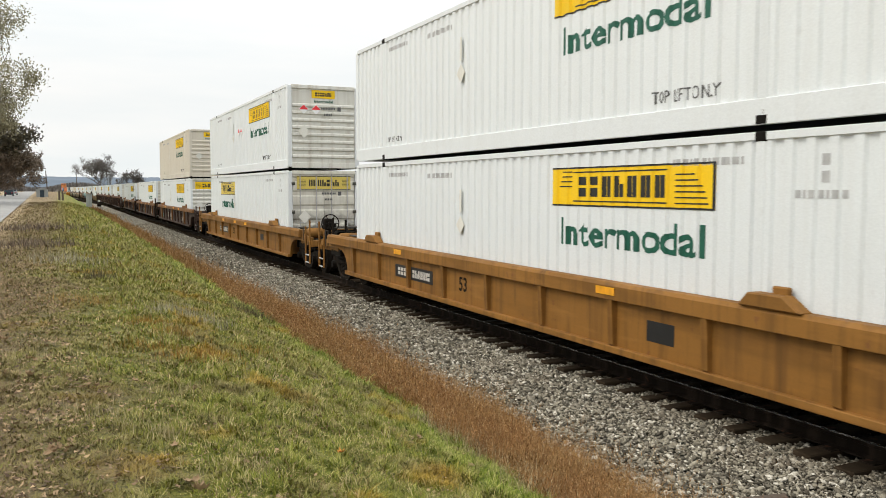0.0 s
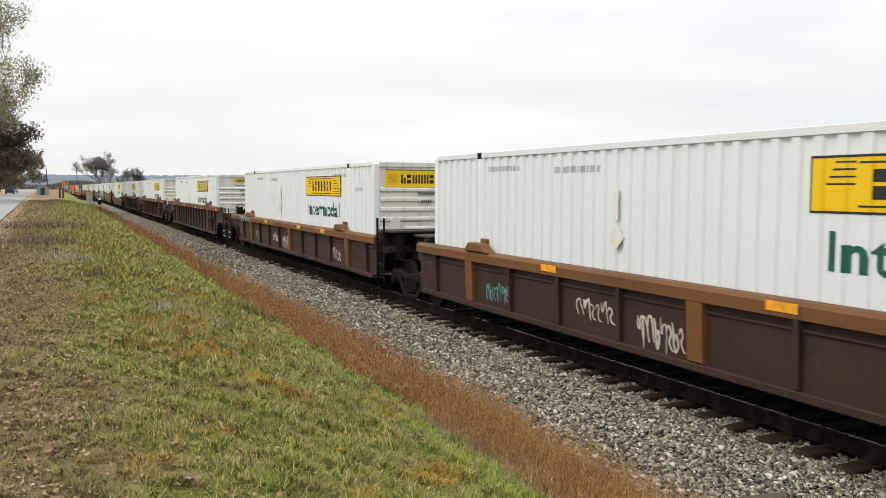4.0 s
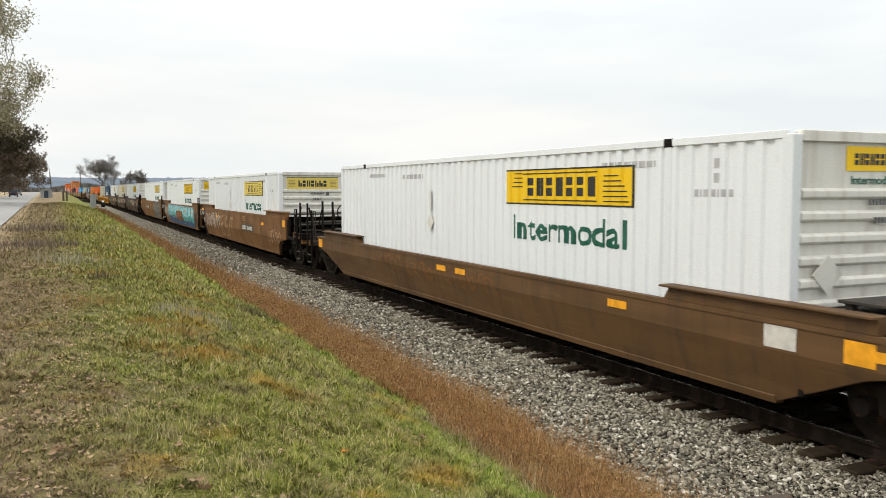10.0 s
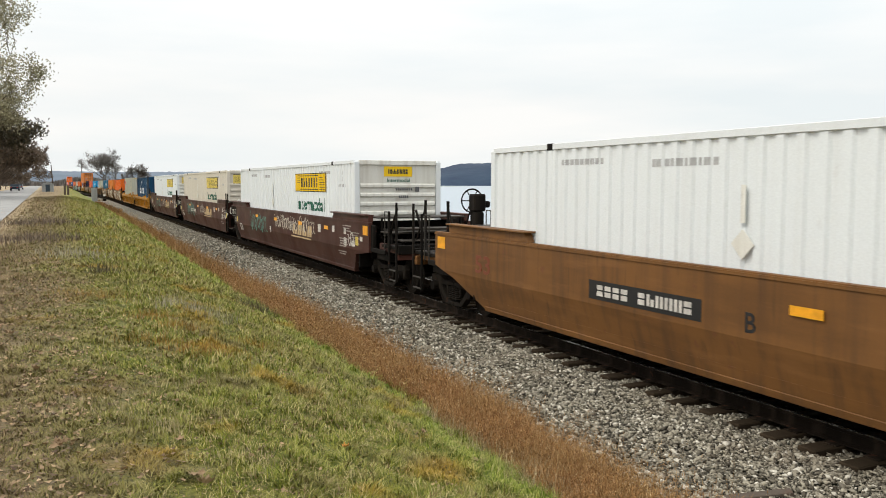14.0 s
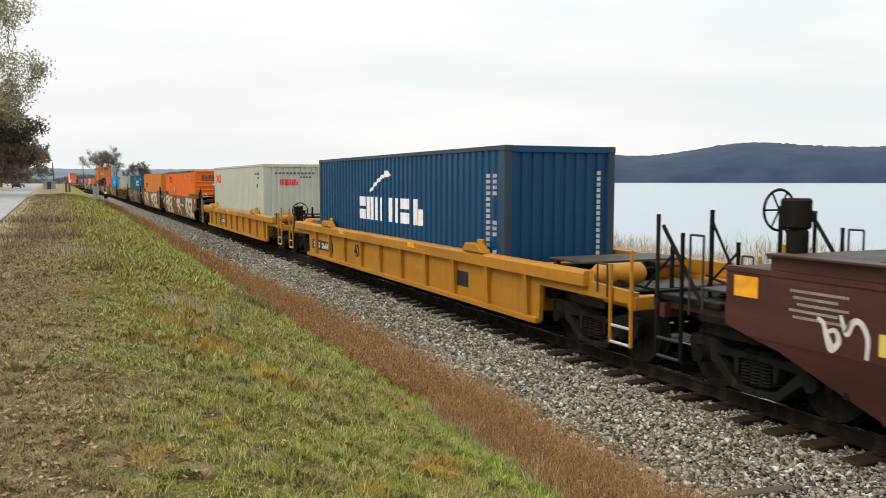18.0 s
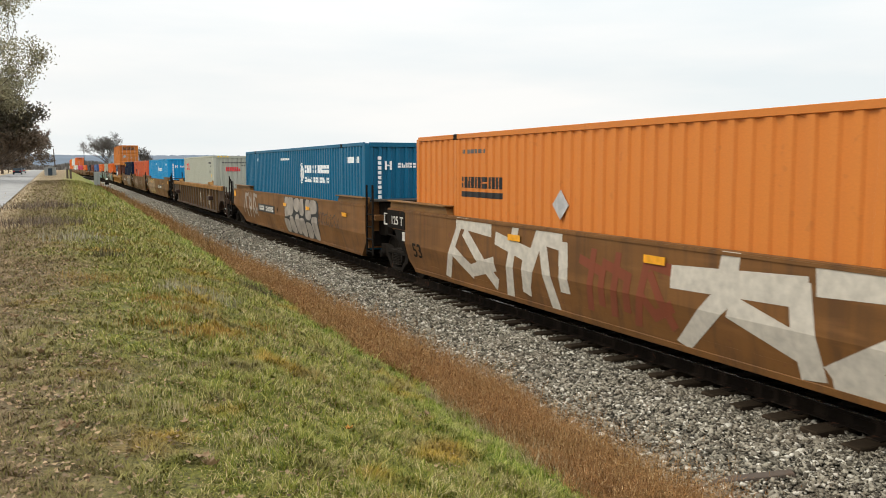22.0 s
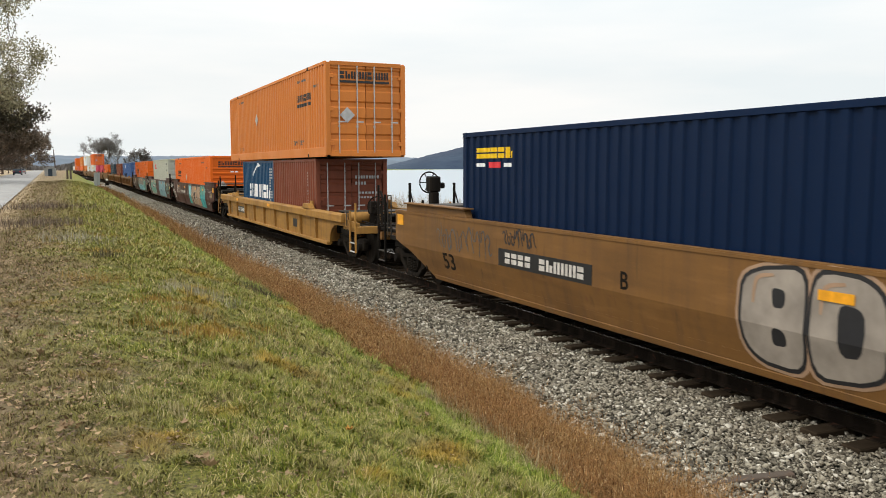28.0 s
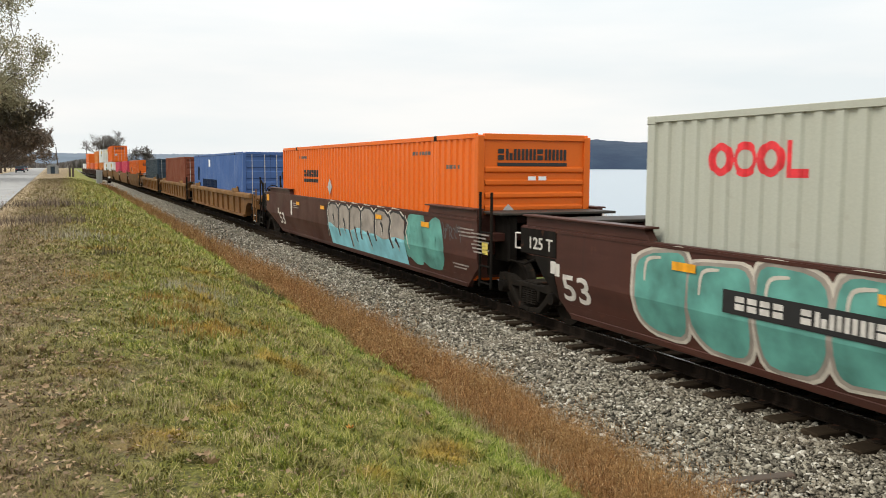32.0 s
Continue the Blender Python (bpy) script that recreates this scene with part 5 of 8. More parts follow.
def bubble(c, y0, y1, z0, z1, n, fill, edge, rim, seed, xs=XW, holes=True):
    """Swollen letters, each a rounded body with a thick dark edge, slots through it and a pale shine."""
    rn = random.Random(seed)
    w = abs(y1 - y0) / n
    for i in range(n):
        cy = y0 + (y1 - y0) * (i + 0.5) / n
        cz, rz, ry = (z0 + z1) / 2 + rn.uniform(-0.03, 0.03), (z1 - z0) / 2, w * 0.52
        o = xs - 0.003 - 0.0003 * i
        body = clip_z(round_box(cy, cz, ry * 0.90, rz * 0.90, rn), z0, z1)
        out = [(cy + (y - cy) * 1.10, cz + (z - cz) * 1.09) for y, z in body]
        halo = [(cy + (y - cy) * 1.20, cz + (z - cz) * 1.16) for y, z in body]
        lt = solid("graffiti_letter", Geo().prism(body, "x", o - 0.008, o - 0.006), fill, c, "swollen spray-painted graffiti letter")
        eg = Geo().prism(clip_z(out, z0 - 0.03, z1 + 0.03), "x", o - 0.005, o - 0.003)
        if holes:
            for hz in ((0.36, -0.36) if i % 2 == 0 else (0.0,)):
                eg.prism(round_box(cy - 0.08 * w, cz + rz * hz, ry * (0.20 if i % 2 == 0 else 0.34), rz * (0.17 if i % 2 == 0 else 0.42), rn, 0.62, 14), "x", o - 0.0105, o - 0.009)
        solid("letter_edge", eg, edge, lt)
        if rim:
            sh = Geo().prism(clip_z(halo, z0 - 0.05, z1 + 0.05), "x", o - 0.0025, o - 0.001)
            sh.prism(ribbon(smoothed([(cy + ry * 0.6, cz + rz * 0.2), (cy + ry * 0.5, cz + rz * 0.66), (cy + ry * 0.0, cz + rz * 0.76)]), 0.05), "x", o - 0.0125, o - 0.011)
            tagged(solid("letter_shine", sh, rim, lt), kind="stuff")


def cells(c, y0, y1, z0, z1, nx, fill, edge, seed, xs=XW):
    """Rounded pale cells crowded two high on a dark ground."""
    rn = random.Random(seed)
    gy, w = (y0 + y1) / 2, abs(y1 - y0) / nx
    ground = solid("graffiti_ground", Geo().prism(clip_z(round_box(gy, (z0 + z1) / 2, abs(y1 - y0) / 2 + 0.12, (z1 - z0) / 2 + 0.02, rn, 0.3, 40), z0, z1), "x", xs - 0.005, xs - 0.003), edge, c, "dark ground of a graffiti piece")
    for i in range(nx):
        split = z0 + (z1 - z0) * rn.uniform(0.40, 0.62)
        cy = y0 + (y1 - y0) * (i + 0.5) / nx
        for a, b in ((z0, split), (split, z1)):
            solid("graffiti_cell", Geo().prism(round_box(cy + rn.uniform(-0.09, 0.09), (a + b) / 2, w * rn.uniform(0.40, 0.56), (b - a) * rn.uniform(0.42, 0.50), rn, rn.uniform(0.55, 0.8)), "x", xs - 0.010, xs - 0.008), fill, ground, "pale rounded cell of spray paint")


def scribble(c, y0, y1, z0, z1, n, mat, seed, w=0.05, xs=XW):
    """A quick tag: a thin running line of tall slanting loops and hooks."""
    rn = random.Random(seed)
    g = Geo()
    k = 0
    for i in range(2 * n):
        a, step = y0 + (y1 - y0) * i / (2 * n), (y1 - y0) / (2 * n)
        top, low = rn.uniform(0.75, 1.0), rn.uniform(0.0, 0.2)
        form = rn.choice((((0.3, low), (0.0, 0.55), (0.1, top - 0.1), (0.45, top), (0.75, top - 0.2), (0.95, 0.45), (1.3, low)),
                          ((0.0, top), (0.3, 0.7), (0.5, 0.3), (0.8, 0.05), (1.1, 0.3), (0.9, 0.6), (0.6, 0.45)),
                          ((0.1, 0.6), (0.5, 0.75), (0.9, 0.6), (0.7, 0.35), (1.0, 0.15), (1.4, low)),
                          ((0.2, 0.95), (0.25, 0.6), (0.5, 0.5), (0.6, 0.8), (1.0, top), (1.2, 0.5), (1.35, 0.0))))
        pts = [(a + step * (u + rn.uniform(-0.1, 0.1)), z0 + (z1 - z0) * (v + rn.uniform(-0.05, 0.05))) for u, v in form]
        g.prism(ribbon(smoothed(pts), w * rn.uniform(0.4, 0.8)), "x", xs - 0.0045 - 0.0002 * i, xs - 0.003 - 0.0002 * i)
    tagged(solid("graffiti_tag", g, mat, c, "thin spray-painted tag"), kind="stuff")


W53, W40 = 1.2955, 1.219
L53, H53 = 16.154, 2.896


def white_box(u, z, faded=False, endpaint=None, cream=False, endsign="small", end="ribs", flip=False, upper=False, seed=1):
    m = M_CREAM if cream else M_WHITE
    c = box_container(L53, 2 * W53, H53, m, end, 0.292, endpaint or (M_WEND if not cream else M_CREAM),
                      ("cream" if cream else "white") + " corrugated container, " + ("faded" if faded else "bright") + " yellow name panel, " + ("stacked on another" if upper else "in a well car"))
    y0, y1 = (5.2, 1.7) if flip else (-1.6, -5.3)
    sign_livery(c, W53, L53 / 2, H53, faded, y0, y1, 1.98 if not upper else 1.97, endsign, upper, seed)
    return load(c, u, z)


Z0, Z1 = 0.45, 3.42


def orange_box(u, z, m, ty, tz, end="ribs", label="", tall_text=0.34, dark_top=False):
    c = box_container(L53, 2 * W53, H53, m, end, 0.292 if not dark_top else 0.40, None, label, top=M_SLATE if dark_top else None)
    hl = L53 / 2
    marks(c, "name_shape", M_BLACK, glyphs(ty, ty - 1.75, tz + 0.12, tz + tall_text, 9, 4) + [[(ty, ty - 1.75, tz - 0.06, tz + 0.05)]], -W53 - 0.001, label="black block shapes over a black bar")
    ye = -hl + (0.04 if end == "ribs" else 0.02)
    marks(c, "end_name_shape", M_BLACK, glyphs(-0.85, 0.75, H53 - 0.52, H53 - 0.30, 9, 4) + [[(-0.85, 0.75, H53 - 0.64, H53 - 0.57)]], ye, "end", 0.006, "black block shapes on the end")
    if end == "ribs":
        marks(c, "end_plate", M_BLANC, [(-0.18, 0.0, H53 - 0.92, H53 - 0.84), (0.06, 0.24, H53 - 0.92, H53 - 0.84)], ye - 0.048, "end")
    for yy, zz, face in ((2.0, H53 * 0.56, "side"), (-0.62, H53 * 0.44, "end")):
        g = Geo().prism(((yy - 0.24, zz), (yy, zz - 0.24), (yy + 0.24, zz), (yy, zz + 0.24)), "x" if face == "side" else "y", (-W53 if face == "side" else -hl) - 0.012, (-W53 if face == "side" else -hl) - 0.002)
        solid("placard", g, M_PALEINK, c, "grey diamond placard")
    if z > 2:
        marks(c, "conspicuity_tape", M_STENCIL, [(a, a + 0.28, 0.12, 0.17) for a in steps(-hl + 0.5, hl - 0.5, 0.72)], -W53 - 0.001, label="dashes of pale reflective tape")
        side_text(c, W53, "TOP LIFT ONLY", M_INK, -hl + 4.0, 0.42, 0.17, 1.25, bold=0.0)
        side_text(c, W53, "TOP LIFT ONLY", M_INK, hl - 2.25, 0.42, 0.13, 0.9, bold=0.0)
    marks(c, "stencil", M_INK, bars(hl - 2.3, hl - 3.4, H53 - 0.40, H53 - 0.32, 10) + bars(-hl + 3.4, -hl + 2.3, H53 - 0.40, H53 - 0.32, 10) + bars(-hl + 1.6, -hl + 0.9, H53 - 0.7, H53 - 0.62, 6), -W53 - 0.001)
    return load(c, u, z)


def sage_box(u, z, end, ly):
    c = box_container(12.192, 2 * W40, H53, M_SAGE, end, 0.278, None, "grey-green corrugated sea container with red marks", posts=False, top=M_SAGE)
    rg = []
    for i in range(3):
        cy = ly - 0.22 - i * 0.40
        ring_pts = [(cy + 0.20 * math.cos(a), 2.30 + 0.21 * math.sin(a)) for a in [k * math.pi / 10 for k in range(20)]]
        rg.append((cy, ring_pts))
    g = Geo()
    for cy, pts in rg:
        for k in range(20):
            p, q = pts[k], pts[(k + 1) % 20]
            pi, qi = (cy + (p[0] - cy) * 0.55, 2.30 + (p[1] - 2.30) * 0.55), (cy + (q[0] - cy) * 0.55, 2.30 + (q[1] - 2.30) * 0.55)
            g.prism((p, q, qi, pi), "x", -W40 - 0.004, -W40 - 0.001)
    g.box(-W40 - 0.004, -W40 - 0.001, ly - 1.34, ly - 1.24, 2.09, 2.51).box(-W40 - 0.004, -W40 - 0.001, ly - 1.55, ly - 1.24, 2.09, 2.19)
    solid("red_emblem", g, M_RED, c, "row of red rings and an angle")
    hl = 6.096
    marks(c, "stencil", M_INK, bars(-hl + 1.9, -hl + 0.9, H53 - 0.45, H53 - 0.35, 10) + bars(-hl + 1.25, -hl + 0.9, H53 - 0.62, H53 - 0.53, 4) + bars(-hl + 1.5, -hl + 1.2, H53 - 0.98, H53 - 0.82, 3), -W40 - 0.001)
    marks(c, "yellow_label", M_LOGOY, [(-hl + 0.85, -hl + 0.72, H53 - 1.2, H53 - 1.02)], -W40 - 0.001)
    ye = -hl + 0.02
    marks(c, "end_red_emblem", M_RED, glyphs(-0.55, 0.25, H53 - 0.86, H53 - 0.62, 4, 2), ye, "end", 0.006, "red block shapes on the end")
    marks(c, "end_stencil", M_INK, bars(-0.75, 0.95, H53 - 0.42, H53 - 0.34, 11) + bars(0.3, 0.8, H53 - 0.58, H53 - 0.51, 4), ye, "end", 0.005)
    g = Geo()
    for i in range(14):
        a = -1.15 + i * 0.17
        if abs(a) > 0.45:
            g.box(a, a + 0.085, -hl - 0.004, -hl - 0.001, H53 - 0.10, H53 - 0.03)
    solid("warning_stripes", g, M_LOGOY, c, "yellow and black edge stripes")
    return load(c, u, z)


def navy_box(u, z, L, h, m, end, label, ty, tz, size, birdz, pitch=0.278):
    """Dark blue sea container with a white swoosh and a row of white block shapes."""
    c = box_container(L, 2 * W40, h, m, end, pitch, None, label, posts=False, frame_mat=M_SLATE if L > 8 else m)
    marks(c, "white_shape", M_BLANC, glyphs(ty, ty - size * 0.42, tz, tz + size * 0.13, 3, 6) + glyphs(ty - size * 0.50, ty - size, tz, tz + size * 0.13, 3, 9), -W40 - 0.001, label="white block shapes")
    pts = [(ty - size * (0.20 + 0.30 * k), birdz + size * 0.10 * math.sin(1.5 * k)) for k in (0, 0.2, 0.4, 0.6, 0.8, 1.0)]
    solid("white_swoosh", Geo().prism(ribbon(pts, 0.10), "x", -W40 - 0.004, -W40 - 0.001).prism(blob(pts[-1][0] + 0.1, pts[-1][1], 0.22, 0.09, 3), "x", -W40 - 0.005, -W40 - 0.002), M_BLANC, c, "white swoosh")
    hl = L / 2
    up = [(-hl + 0.75, -hl + 0.66, h * 0.3 + i * 0.11, h * 0.3 + i * 0.11 + 0.07) for i in range(14)] + [(-hl + 0.48, -hl + 0.39, h * 0.3 + i * 0.11, h * 0.3 + i * 0.11 + 0.07) for i in (0, 3, 4, 5, 10, 11, 12, 13)]
    marks(c, "upright_stencil", M_PALEINK, up, -W40 - 0.001)
    marks(c, "end_upright_stencil", M_PALEINK, [(0.82, 0.90, h * 0.28 + i * 0.11, h * 0.28 + i * 0.11 + 0.075) for i in range(15)], -hl + 0.03, "end")
    return load(c, u, z)


def snow_emblem(c, y, z, r, x):
    g = Geo()
    hexa = [(y + r * 0.8 * math.sin(k * math.pi / 3), z + r * math.cos(k * math.pi / 3)) for k in range(6)]
    for k in range(6):
        p, q = hexa[k], hexa[(k + 1) % 6]
        g.prism(ribbon([p, q], r * 0.14, False), "x", x - 0.004, x - 0.001)
        g.prism(ribbon([(y, z), ((p[0] * 0.8 + y * 0.2), (p[1] * 0.8 + z * 0.2))], r * 0.14, False), "x", x - 0.006, x - 0.003)
    return solid("white_emblem", g, M_BLANC, c, "white hexagon emblem")


def blue_box(u, z, m, label, ey, two):
    c = box_container(L53, 2 * W53, H53, m, "corr", 0.26, None, label)
    hl = L53 / 2
    snow_emblem(c, ey, 2.03, 0.33, -W53)
    r = glyphs(ey - 0.42, ey - 3.3, 2.04 if two else 1.92, 2.29 if two else 2.17, 10, 8)
    if two:
        r += glyphs(ey - 0.42, ey - 3.3, 1.74, 1.91, 13, 5)
    marks(c, "white_shape", M_BLANC, r, -W53 - 0.001, label="white block shapes")
    marks(c, "stencil", M_BLANC, bars(1.6, 0.2, H53 - 0.42, H53 - 0.34, 11) + bars(-hl + 1.7, -hl + 0.5, H53 - 0.55, H53 - 0.38, 6) + bars(hl - 2.3, hl - 2.7, H53 - 0.42, H53 - 0.3, 2), -W53 - 0.001)
    marks(c, "end_white_shape", M_BLANC, glyphs(-0.35, 0.75, H53 - 0.68, H53 - 0.55, 10, 8), -hl + 0.025, "end")
    marks(c, "end_upright_stencil", M_BLANC, [(-0.92, -0.82, H53 - 1.9 + i * 0.13, H53 - 1.9 + i * 0.13 + 0.09) for i in range(12)]
          + [(0.95, 1.02, H53 - 1.7 + i * 0.12, H53 - 1.7 + i * 0.12 + 0.07) for i in range(12)], -hl + 0.025, "end")
    marks(c, "end_emblem", M_BLANC, [(-0.72, -0.66, H53 - 0.74, H53 - 0.5), (-0.58, -0.52, H53 - 0.74, H53 - 0.5), (-0.72, -0.52, H53 - 0.64, H53 - 0.60)], -hl + 0.024, "end")
    lettering(c, "53'", M_BLANC, -0.25, -hl + 0.02, H53 - 1.75, 0.22, 0.5, "end")
    return load(c, u, z)


# cars and containers in the order in which they pass
def single(u, kind, m, cm, label, hl=11.7, brake=-1):
    c = well_car(kind, "s", "s", hl, hl, m, cm, label, brake=brake)
    return load(c, u)


def jointed(us, kind, m, cm, label, he=12.05):
    """Three units on shared trucks, with their middles at us."""
    a, b = (us[0] + us[1]) / 2, (us[1] + us[2]) / 2
    first = load(well_car(kind, "s", "j", he, a - us[0], m, cm, label, brake=-1 if kind == "chord" else 0), us[0])
    mid = load(well_car(kind, "j", "j", us[1] - a, b - us[1], m, cm, label), us[1])
    last = load(well_car(kind, "j", "s", us[2] - b, he, m, cm, label, brake=1), us[2])
    return first, mid, last


XR = -1.39  # outer face of a ribbed side wall
# two mustard cars with stacked white containers
c = single(13.1, "post", M_MUSTARD, M_MUSTARD, "mustard-yellow ribbed steel well car carrying stacked white containers")
car_marks(c, 5.01, 0.66, XR, 2.15, 0.29)
lettering(c, "53", M_GRIME, XR - 0.002, 1.6, 0.70, 0.28, 0.34)
reflectors(c, (4.6, -3.4), 1.20, -1.50)
marks(c, "notice_plate", M_BLACK, [(-4.2, -4.75, 0.66, 0.94)], XR - 0.001, label="black notice plate")
white_box(13.1, Z0, seed=1, endsign="small")
white_box(13.1, Z1, upper=True, seed=1)
c = single(36.55, "post", M_MUSTARD, M_MUSTARD, "mustard-yellow ribbed steel well car carrying stacked white containers")
car_marks(c, 5.01, 0.66, XR, 2.15, 0.29)
lettering(c, "53", M_GRIME, XR - 0.002, 1.6, 0.70, 0.28, 0.34)
reflectors(c, (0.6, -1.7, 3.4), 1.20, -1.50)
marks(c, "notice_plate", M_BLACK, [(-4.0, -4.55, 0.72, 0.95)], XR - 0.001, label="black notice plate")
white_box(36.55, Z0, faded=True, endpaint=M_SOOTY, flip=True, end="doors", endsign="big", seed=2)
c = white_box(36.55, Z1, upper=True, seed=3)
for py, pz, face in ((0.4, 1.75, "x"), (-0.1, 1.75, "x"), (-0.72, 2.05, "y"), (-0.28, 2.05, "y")):
    w0 = -W53 if face == "x" else -L53 / 2
    hz = solid("hazard_placard", Geo().prism(((py - 0.17, pz), (py, pz - 0.17), (py + 0.17, pz), (py, pz + 0.17)), face, w0 - 0.012, w0 - 0.004), M_BLANC, c, "white and red diamond placard")
    solid("red_field", Geo().prism(((py - 0.14, pz - 0.015), (py + 0.14, pz - 0.015), (py + 0.14, pz + 0.015), (py, pz + 0.15), (py - 0.14, pz + 0.015)), face, w0 - 0.016, w0 - 0.013), M_RED, hz)
# a dark three-unit car with orange-brown top chords
f, m_, l = jointed((60.35, 79.9, 99.8), "chord", M_DARK, M_TANTOP, "dark brown ribbed steel well car unit with orange-brown top chord", 11.75)
for c, sd in ((f, 1), (m_, 5), (l, 9)):
    reflectors(c, (-1.5, -4.2, 3.2), 1.36, -1.50)
    scribble(c, 2.55, 1.65, 0.72, 1.05, 3, M_SPRAYW, sd, 0.05, XR)
    scribble(c, 1.1, 0.15, 0.55, 1.0, 4, M_SPRAYW, sd + 1, 0.05, XR)
    scribble(c, 5.5, 4.65, 0.62, 0.98, 4, M_SPRAYM, sd + 2, 0.05, XR)
    scribble(c, -4.6, -5.6, 0.62, 0.98, 3, M_SPRAYW, sd + 3, 0.045, XR)
scribble(l, 8.0, 6.2, 1.25, 1.50, 4, M_SPRAYC, 21, 0.07, -1.51)
white_box(60.35, Z0, endsign="big", seed=4)
white_box(60.35, Z1, cream=True, upper=True, seed=5)
white_box(79.9, Z0, seed=6)
white_box(99.8, Z0, seed=7, endsign="big")
# three dark cars with single white containers
for u, sd in ((123.15, 11), (147.0, 12), (170.65, 13)):
    c = single(u, "tall", M_DARK, M_RUSTTOP, "dark brown ribbed steel well car with a red-brown top chord")
    reflectors(c, (2.3, -2.4, -4.6, -9.2), 1.52, -1.505)
    part("valve_box", cached("valve_box", M_DARK, lambda: Geo().box(-1.68, -1.38, -0.25, 0.25, 0.92, 1.14), 0.02), c, at=(0, -7.6, 0))
    part("valve_box", cached("valve_box", M_DARK, None), c, at=(0, 7.7, 0))
    scribble(c, 6.2, 5.2, 0.8, 1.2, 2, M_DARK, sd, 0.06, XR)
    white_box(u, Z0, faded=(u < 130), seed=sd)
# a tan-brown smooth car
c = single(194.45, "low", M_UMBER, M_UMBER, "brown smooth-sided steel well car with grey streaks", 11.75, 1)
reflectors(c, (-5.2, -9.4, 0.8, -0.1), 1.02)
marks(c, "notice_plate", M_STENCIL, [(-7.9, -8.35, 0.95, 1.2)], XW - 0.001, label="pale notice plate")
scribble(c, 5.0, -1.5, 0.75, 1.15, 8, M_BROWN, 31, 0.09)
white_box(194.45, Z0, seed=15)
# brown three-unit car with graffiti
f, m_, l = jointed((218.15, 238.05, 257.25), "smooth", M_BROWN, M_BROWN, "brown smooth-sided steel well car unit painted with graffiti")
car_marks(f, -1.8, 0.93)
lettering(f, "B", M_BLACK, XW - 0.002, -5.6, 0.98, 0.24)
reflectors(f, (-6.0, 4.6), 1.30)
scribble(f, 8.0, 3.6, 0.75, 1.55, 7, M_SPRAYW, 41, 0.07)
block_letters(f, (("crook", 3.6, 2.7, 0.45, 1.45), ("stair", 2.3, 1.6, 0.45, 1.45), ("peak", 1.4, 0.2, 0.4, 1.45)), M_FAINT, 0.11)
end_notes(f, -1.9, 1.50, mat=M_FAINT, n=3)
end_notes(f, -7.0, 1.10, mat=M_FAINT, n=2)
scribble(f, -6.8, -9.0, 0.7, 1.2, 3, M_SPRAYN, 43, 0.06)
fade_piece(m_, 5.95, -2.2, 0.34, 1.68, 7, ((0, M_SPRAYC), (0.40, M_SPRAYT), (0.62, M_SPRAYB)), M_SPRAYK, M_BLANC, 51)
marks(m_, "brown_patch", M_TAN, [(1.23, -1.9, 0.62, 1.26)], XW - 0.020, label="repainted brown patch")
block_letters(m_, (("gate", 1.0, 0.3, 0.68, 1.16), ("gate", 0.35, -0.4, 0.68, 1.14), ("kick", -0.55, -1.5, 0.66, 1.14)), M_OXBLOOD, 0.16, XW - 0.022)
fade_piece(m_, -2.25, -6.9, 0.36, 1.68, 4, ((0, M_SPRAYC), (0.5, M_SPRAYT), (0.75, M_SPRAYB)), M_SPRAYK, M_SPRAYW, 52, fat=0.17)
scribble(m_, -7.1, -8.3, 0.6, 1.5, 4, M_SPRAYK, 58, 0.10)
scribble(m_, 8.2, 6.4, 0.7, 1.5, 4, M_SPRAYW, 53, 0.06)
marks(f, "reflector_tape", M_REFL, [(9.42, 8.62, 1.57, 1.66)], -1.478)
reflectors(m_, (6.4, 3.17, -0.06, -3.3, -6.6), 1.29, XW - 0.026)
lettering(l, "53", M_OXBLOOD, XW - 0.002, 8.4, 1.02, 0.34, 0.6)
car_marks(l, 4.6, 1.0)
lettering(l, "B", M_BLACK, XW - 0.002, 1.5, 1.0, 0.24)
fade_piece(l, -2.0, -7.02, 0.34, 1.69, 5, ((0, M_SPRAYG),), None, M_PALEINK, 55, fat=0.16)
reflectors(l, (0.6, -2.7, -6.03), 1.29, XW - 0.02)
end_notes(l, -7.15, 1.42, mat=M_TAN, n=7)
marks(l, "dark_panel", M_OXBLOOD, [(-7.82, -8.2, 0.78, 1.52)], XW - 0.001, label="faded dark red panel")
for u, k in ((218.15, False), (238.05, False), (257.25, True)):
    white_box(u, Z0, faded=k or u < 220, endsign="big", seed=int(u))
